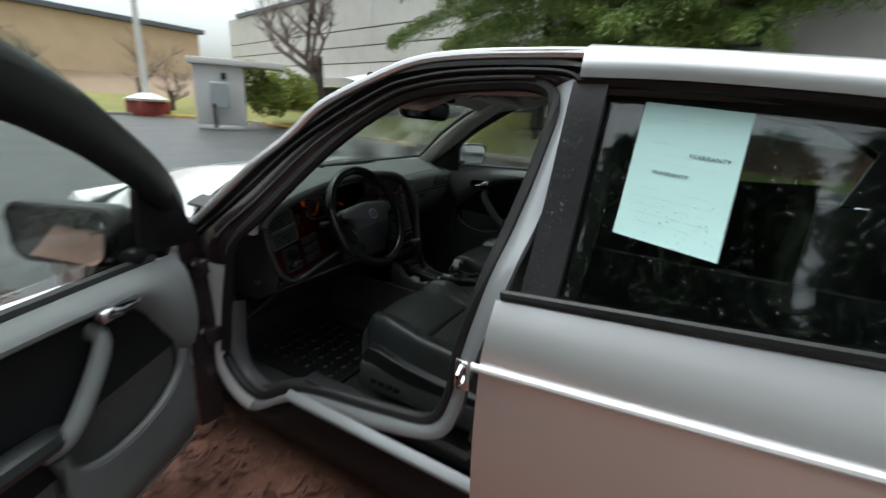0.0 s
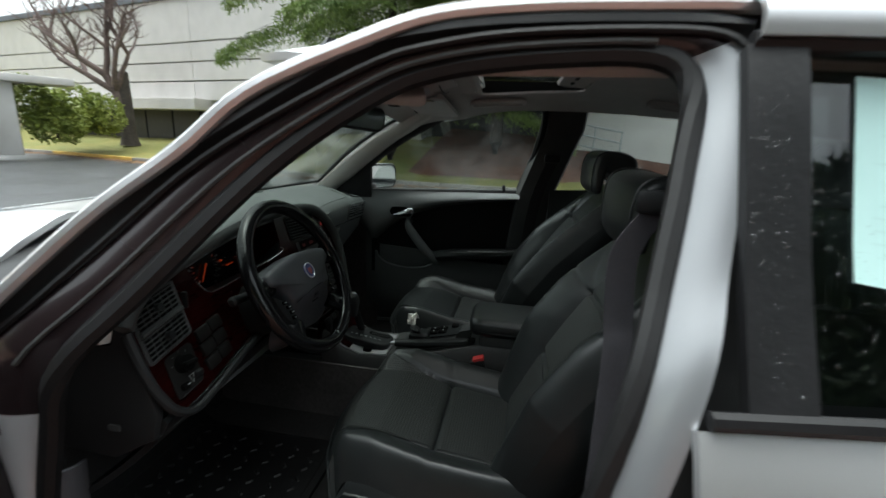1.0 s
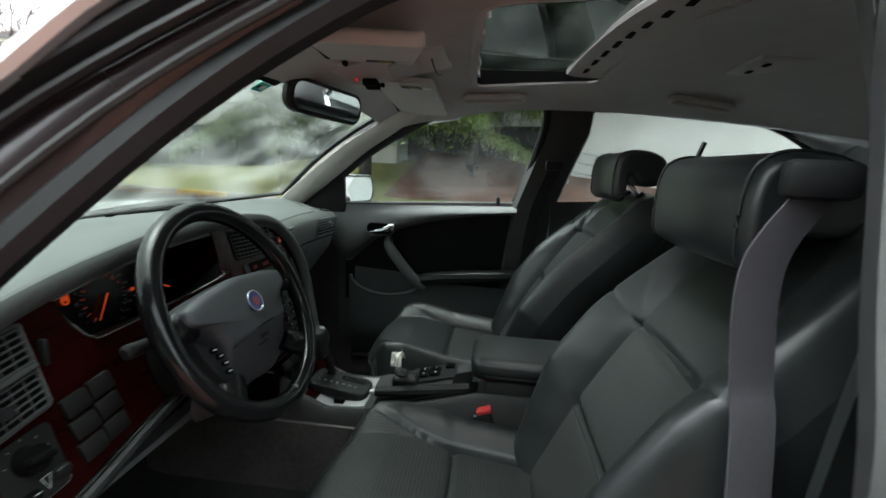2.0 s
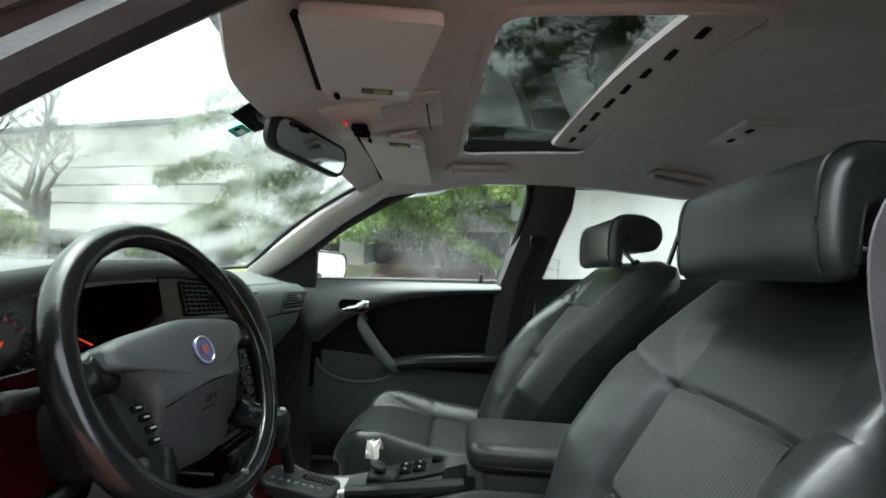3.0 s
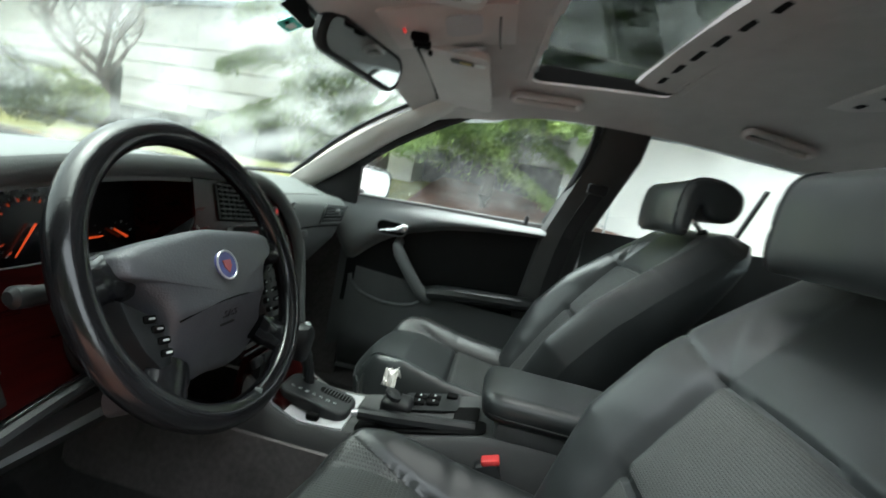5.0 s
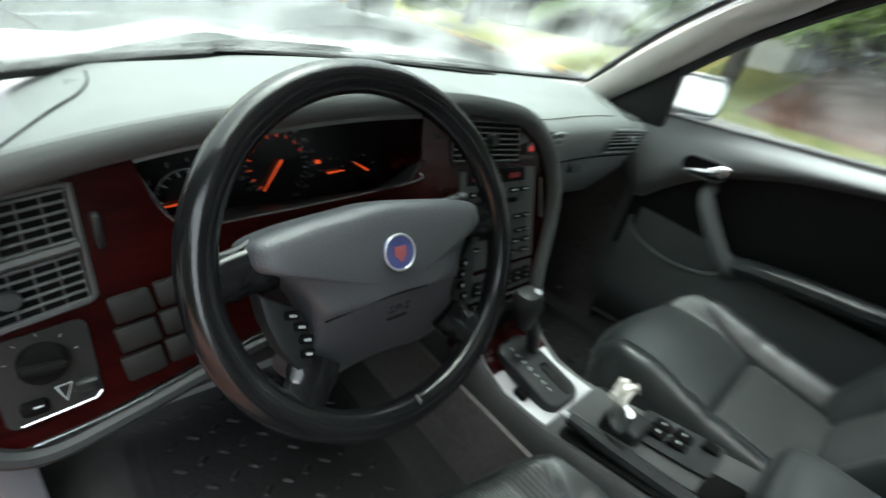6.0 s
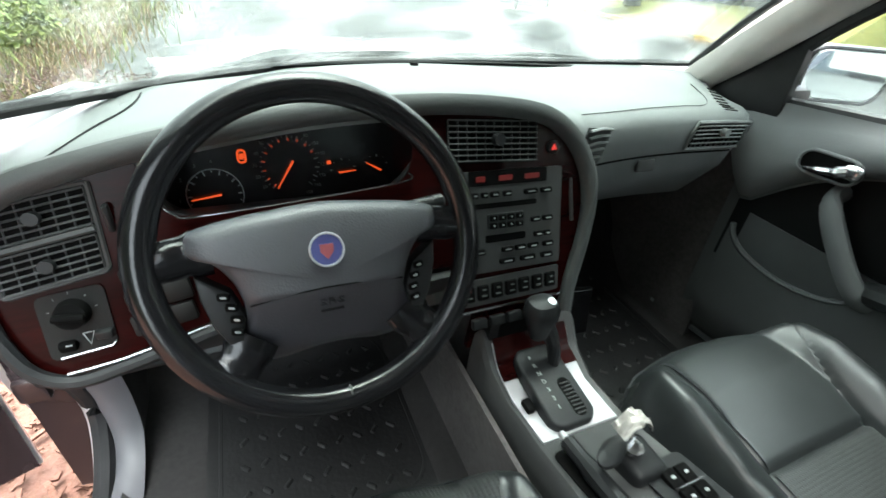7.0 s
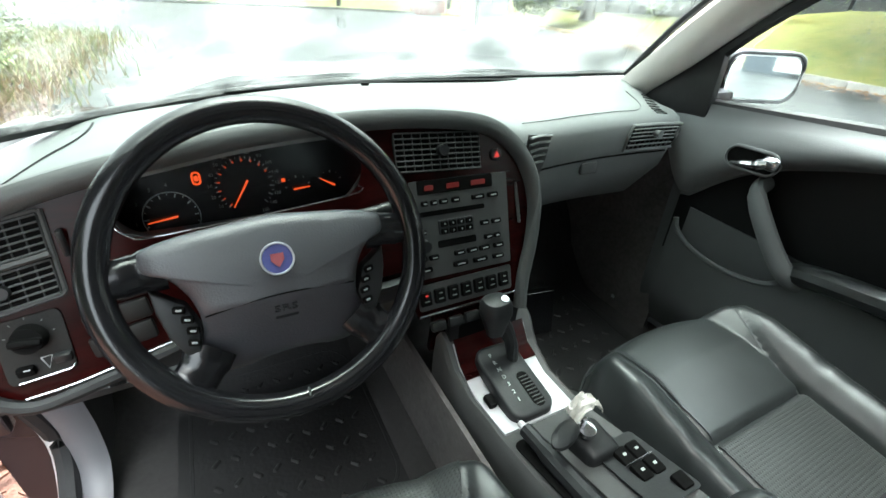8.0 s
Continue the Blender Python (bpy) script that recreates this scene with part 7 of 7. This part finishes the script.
for y in (-.352, -.97):
    slew = lambda yy: -.016 - .18 * (yy - y)
    loop = [(.452 + a + slew(y + b), y + b) for a, b in rrect(.040, .190, .018, 5)]
    gh = part("grab_handle", tube([V((a, b, lining_z(a, b) - .010)) for a, b in loop], .0095, 8, True), M["visor"], car, "pale grey roof grab handle")
    # Dark plate on the lining stands for the shaded recess behind the handle.
    part("handle_recess", rbox((.455 + slew(y), y, lining_z(.455 + slew(y), y) - .002), (.030, .150, .006), .002, 2, pose(0, 0, 0, 0, 0, 10)), M["plastic_grey"], gh)
dl = part("dome_lamp", rbox((.14, -.985, lining_z(.14, -.985) + .006), (.17, .12, .02), .008, 2), M["visor"], car)
for x in (.10, .17):
    part("lamp_switch", rbox((x, -.96, lining_z(.14, -.985) - .005), (.022, .012, .006), .002, 1), M["void"], dl)
def on_screen(u, v, a, b, w):
    """A point a, b metres along the windscreen from its place u, v, and w towards the seats."""
    q = screen_xyz(u, v)
    e = (screen_xyz(u + .02, v) - q).normalized()
    g = (screen_xyz(u, v + .02) - q).normalized()
    return q + e * a + g * b + g.cross(e).normalized() * w


stk = part("screen_sticker", prism(rrect(.046, .034, .003, 2), lambda a, b, w: on_screen(.475, .862, a, b, -.007 - w), .0008), M["green_mark"], car, "small green windscreen sticker")
part("sticker_panel", prism(rrect(.020, .016, .002, 2, .006, .0), lambda a, b, w: on_screen(.475, .862, a, b, -.008 - w), .0006), M["white_mark"], stk)
part("sticker_mark", prism(rrect(.010, .010, .001, 1, -.012, .0), lambda a, b, w: on_screen(.475, .862, a, b, -.008 - w), .0006), M["void"], stk)
part("shade_patch", prism([(-.05, -.045), (.06, -.045), (.085, .05), (-.075, .05)], lambda a, b, w: on_screen(.455, .95, a, b, -.006 - w), .001), M["void"], car, "black dotted patch behind the mirror")

# ---- loose things ----
def floor_mat(x0, x1, y0, y1, label):
    fm = part("floor_mat", sheet(lambda u, v: V((lerp(x0, x1, u), lerp(y0, y1, v), floor_z(0.4, lerp(y0, y1, v)) + .024)), 8, 20, .010), M["mat_rubber"])
    tagged(fm, label, "floor mat", group="floor mats")
    out = [V((x, y, floor_z(.4, y) + .030)) for x, y in rrect(x1 - x0 - .05, abs(y1 - y0) - .05, .07, 6, (x0 + x1) / 2, (y0 + y1) / 2)]
    part("mat_rim", tube(out, .006, 6, True), M["mat_rubber"], fm)
    for i in range(9):
        for j in range(7):
            x, y = lerp(x0 + .07, x1 - .07, i / 8), lerp(y0 - .0, y1, (j + 1) / 8)
            part("mat_lug", rbox((x, y, floor_z(.4, y) + .034), (.022, .010, .008), .003, 1, pose(0, 0, 0, 0, 0, 45 if (i + j) % 2 else -45)), M["mat_rubber"], fm)
    return fm


floor_mat(-.60, -.16, .50, .02, "black ribbed rubber floor mat under the pedals")
floor_mat(.16, .62, .55, .03, "black ribbed rubber floor mat on the passenger side")
sheet_ = thing("paper_sheet", "pale blue printed notice taped to the rear window", "paper", (-.70, -.87, 1.17))


def paper_xyz(u, v, w=0.0):
    y, z = lerp(-.848, -1.024, u) + .006 * v, lerp(1.288, 1.050, v) - .012 * u - .009 * u * v
    return V((-half_width(y + .018, z - .095 * (z - .92) / 1.095) + .0415 + w, y, z)) - V((-.70, -.87, 1.17))


part("page", sheet(paper_xyz, 8, 10, .0006), M["paper"], sheet_)
for v0, u0, u1 in ((.10, .2, .7), (.28, .15, .85), (.36, .3, .6), (.42, .1, .8), (.62, .15, .8), (.68, .1, .85), (.74, .12, .8), (.80, .1, .86), (.86, .14, .7)):
    part("print_line", sheet(lambda u, v: paper_xyz(lerp(u0, u1, u), v0 + .010 * v, -.0009), 4, 1), M["paper_ink"], sheet_)
def notice_word(txt, u, v, size):
    me = lettering(txt, (0, 0, 0), size, M["notice_ink"], sheet_, 0, 0, "printed_word", .0002)
    a, b, c = paper_xyz(u, v, -.0016), paper_xyz(u + .05, v, -.0016), paper_xyz(u, v - .05, -.0016)
    ex, ey = (b - a).normalized(), (c - a).normalized()
    ez = ex.cross(ey)
    me.data.transform(Matrix(((ex.x, ey.x, ez.x, a.x), (ex.y, ey.y, ez.y, a.y), (ex.z, ey.z, ez.z, a.z), (0, 0, 0, 1))))


notice_word("WARRANTY", .72, .345, .012)
notice_word("WARRANTY", .40, .50, .011)
key = thing("key_tag", "car key with a crumpled silver tag in the ignition", "key", (.012, -.165, .592))
part("key_blade", rbox((-.006, .004, .010), (.010, .004, .024), .001, 1), M["chrome"], key)
fob = loft([[V((-.050 + .036 * k * math.cos(a) - .004 * h, -.004 + .016 * k * math.sin(a) + .012 * k * math.cos(a), .020 + h * .009 - .006 * k * math.cos(a))) for a in [j * math.pi / 10 for j in range(20)]] for k, h in ((.5, -1), (.92, -.5), (1, 0), (.92, .5), (.5, 1))])
part("key_head", fob, M["plastic"], key, "black oval key head")
part("tag", sheet(lambda u, v: V((lerp(-.022, .026, u) + .006 * noise.noise(V((u * 4, v * 4, 1))), lerp(.030, .002, v) + .004 * noise.noise(V((u * 5, v * 5, 7))), .020 + .024 * math.sin(u * 3) + .012 * noise.noise(V((u * 6, v * 6, 3))))), 14, 10, .001), M["foil"], key)
tb = thing("tablet", "dark flat tablet standing in the passenger footwell", "tablet", (.342, .315, floor_z(.342, .315) + .034))
part("body", rbox((0, .012, .075), (.118, .014, .150), .005, 2, pose(0, 0, 0, -12, 0, -8)), M["void"], tb)
part("bezel", rbox((0, .003, .076), (.108, .003, .138), .001, 1, pose(0, 0, 0, -12, 0, -8)), M["screen"], tb)

# ---- rain on the glass and paint ----
def beads(name, at, n, size, seed, parent, label, keep=None, flat=.45, material=None):
    """Small water beads: at(u, v) gives a place and a normal; n of them, in one joined part."""
    rnd = random.Random(seed)
    verts, faces = [], []
    made = 0
    while made < n:
        u, v = rnd.random(), rnd.random()
        if keep and not keep(u, v, rnd):
            made += .2
            continue
        made += 1
        p, q = at(u, v), at(min(u + .004, 1), v)
        w = at(u, min(v + .004, 1))
        a = (q - p).normalized() if (q - p).length > 1e-6 else V((1, 0, 0))
        b = w - p
        nrm = a.cross(b)
        nrm = nrm.normalized() if nrm.length > 1e-9 else V((0, 0, 1))
        b = nrm.cross(a)
        r = size * rnd.choice((.5, .6, .7, .8, 1, 1, 1.4, 1.9))
        long = rnd.uniform(.9, 1.5)
        i = len(verts)
        for k, (rr, h) in enumerate(((1, 0), (.72, .7))):
            for j in range(6):
                t = j * math.pi / 3 + seed
                verts.append(p + a * (r * rr * math.cos(t)) + b * (r * rr * long * math.sin(t)) + nrm * (h * r * flat))
        verts.append(p + nrm * (r * flat))
        for j in range(6):
            k = (j + 1) % 6
            faces.append((i + j, i + k, i + 6 + k, i + 6 + j))
            faces.append((i + 6 + j, i + 6 + k, i + 12))
    ob = raw(name, [tuple(c) for c in verts], faces, material or M["drop"], parent, label)
    ob.visible_shadow = False
    return tagged(ob, kind="stuff")


def wiped(u, v, rnd):
    """Beads stay where the wipers do not reach: the lower edge and the passenger's upper corner."""
    s = lerp(-1, 1, u)
    r1 = math.hypot((s - .1) * .62, v * .68)
    r2 = math.hypot((s + .62) * .62, v * .68)
    reach = .10 < r1 < .52 or .10 < r2 < .56
    return (not reach) or rnd.random() < .10


beads("water_bead", lambda u, v: screen_xyz(u, v, .004), 8500, .0019, 1, ws, "rain beads on the windscreen", wiped)
beads("water_bead", lambda u, v: V((lerp(-.38, .34, u), lerp(SUN_F + .03, SUN_R + .06, v) + SKEW * lerp(-.38, .34, u), roof_z(0, -.45) + .001)), 12000, .0020, 2, sg, "rain beads on the sunroof", lambda u, v, rnd: rnd.random() < .35 + .65 * v, .45, M["drop_roof"])


def side_bead(sgn, y0, y1, z0, z1):
    return lambda u, v: V((sgn * (half_width(lerp(y0, y1, u), lerp(z0, z1, v)) - .022), lerp(y0, y1, u), lerp(z0, z1, v)))


beads("water_bead", side_bead(1, .20, -.53, .96, 1.27), 2600, .0010, 5, car, "rain beads on the passenger's window", lambda u, v, rnd: v < 1 - .9 * max(0, .45 - u) and rnd.random() < .3 + .7 * v)
beads("water_bead", side_bead(1, -.70, -1.35, .96, 1.22), 1500, .0011, 6, car, "rain beads on the rear window", None)
beads("water_bead", lambda u, v: V((-(half_width(lerp(-.77, -1.40, u), lerp(.95, 1.22, v)) - .034), lerp(-.77, -1.40, u), lerp(.95, 1.22, v))), 900, .0012, 7, car, "rain beads on the tinted window", None)
beads("water_bead", lambda u, v: V((-(half_width(lerp(-.71, -.755, u), lerp(.95, 1.26, v)) + .0135), lerp(-.71, -.755, u), lerp(.95, 1.26, v))), 200, .0010, 8, car, "rain beads on the black pillar", None)
beads("water_bead", lambda u, v: V((lerp(-.60, .60, u), lerp(.85, 1.35, v), lerp(.958, .875, v) + .010 - .05 * abs(lerp(-.9, .9, u)) ** 4)), 1500, .0022, 9, car, "rain beads on the bonnet", None)
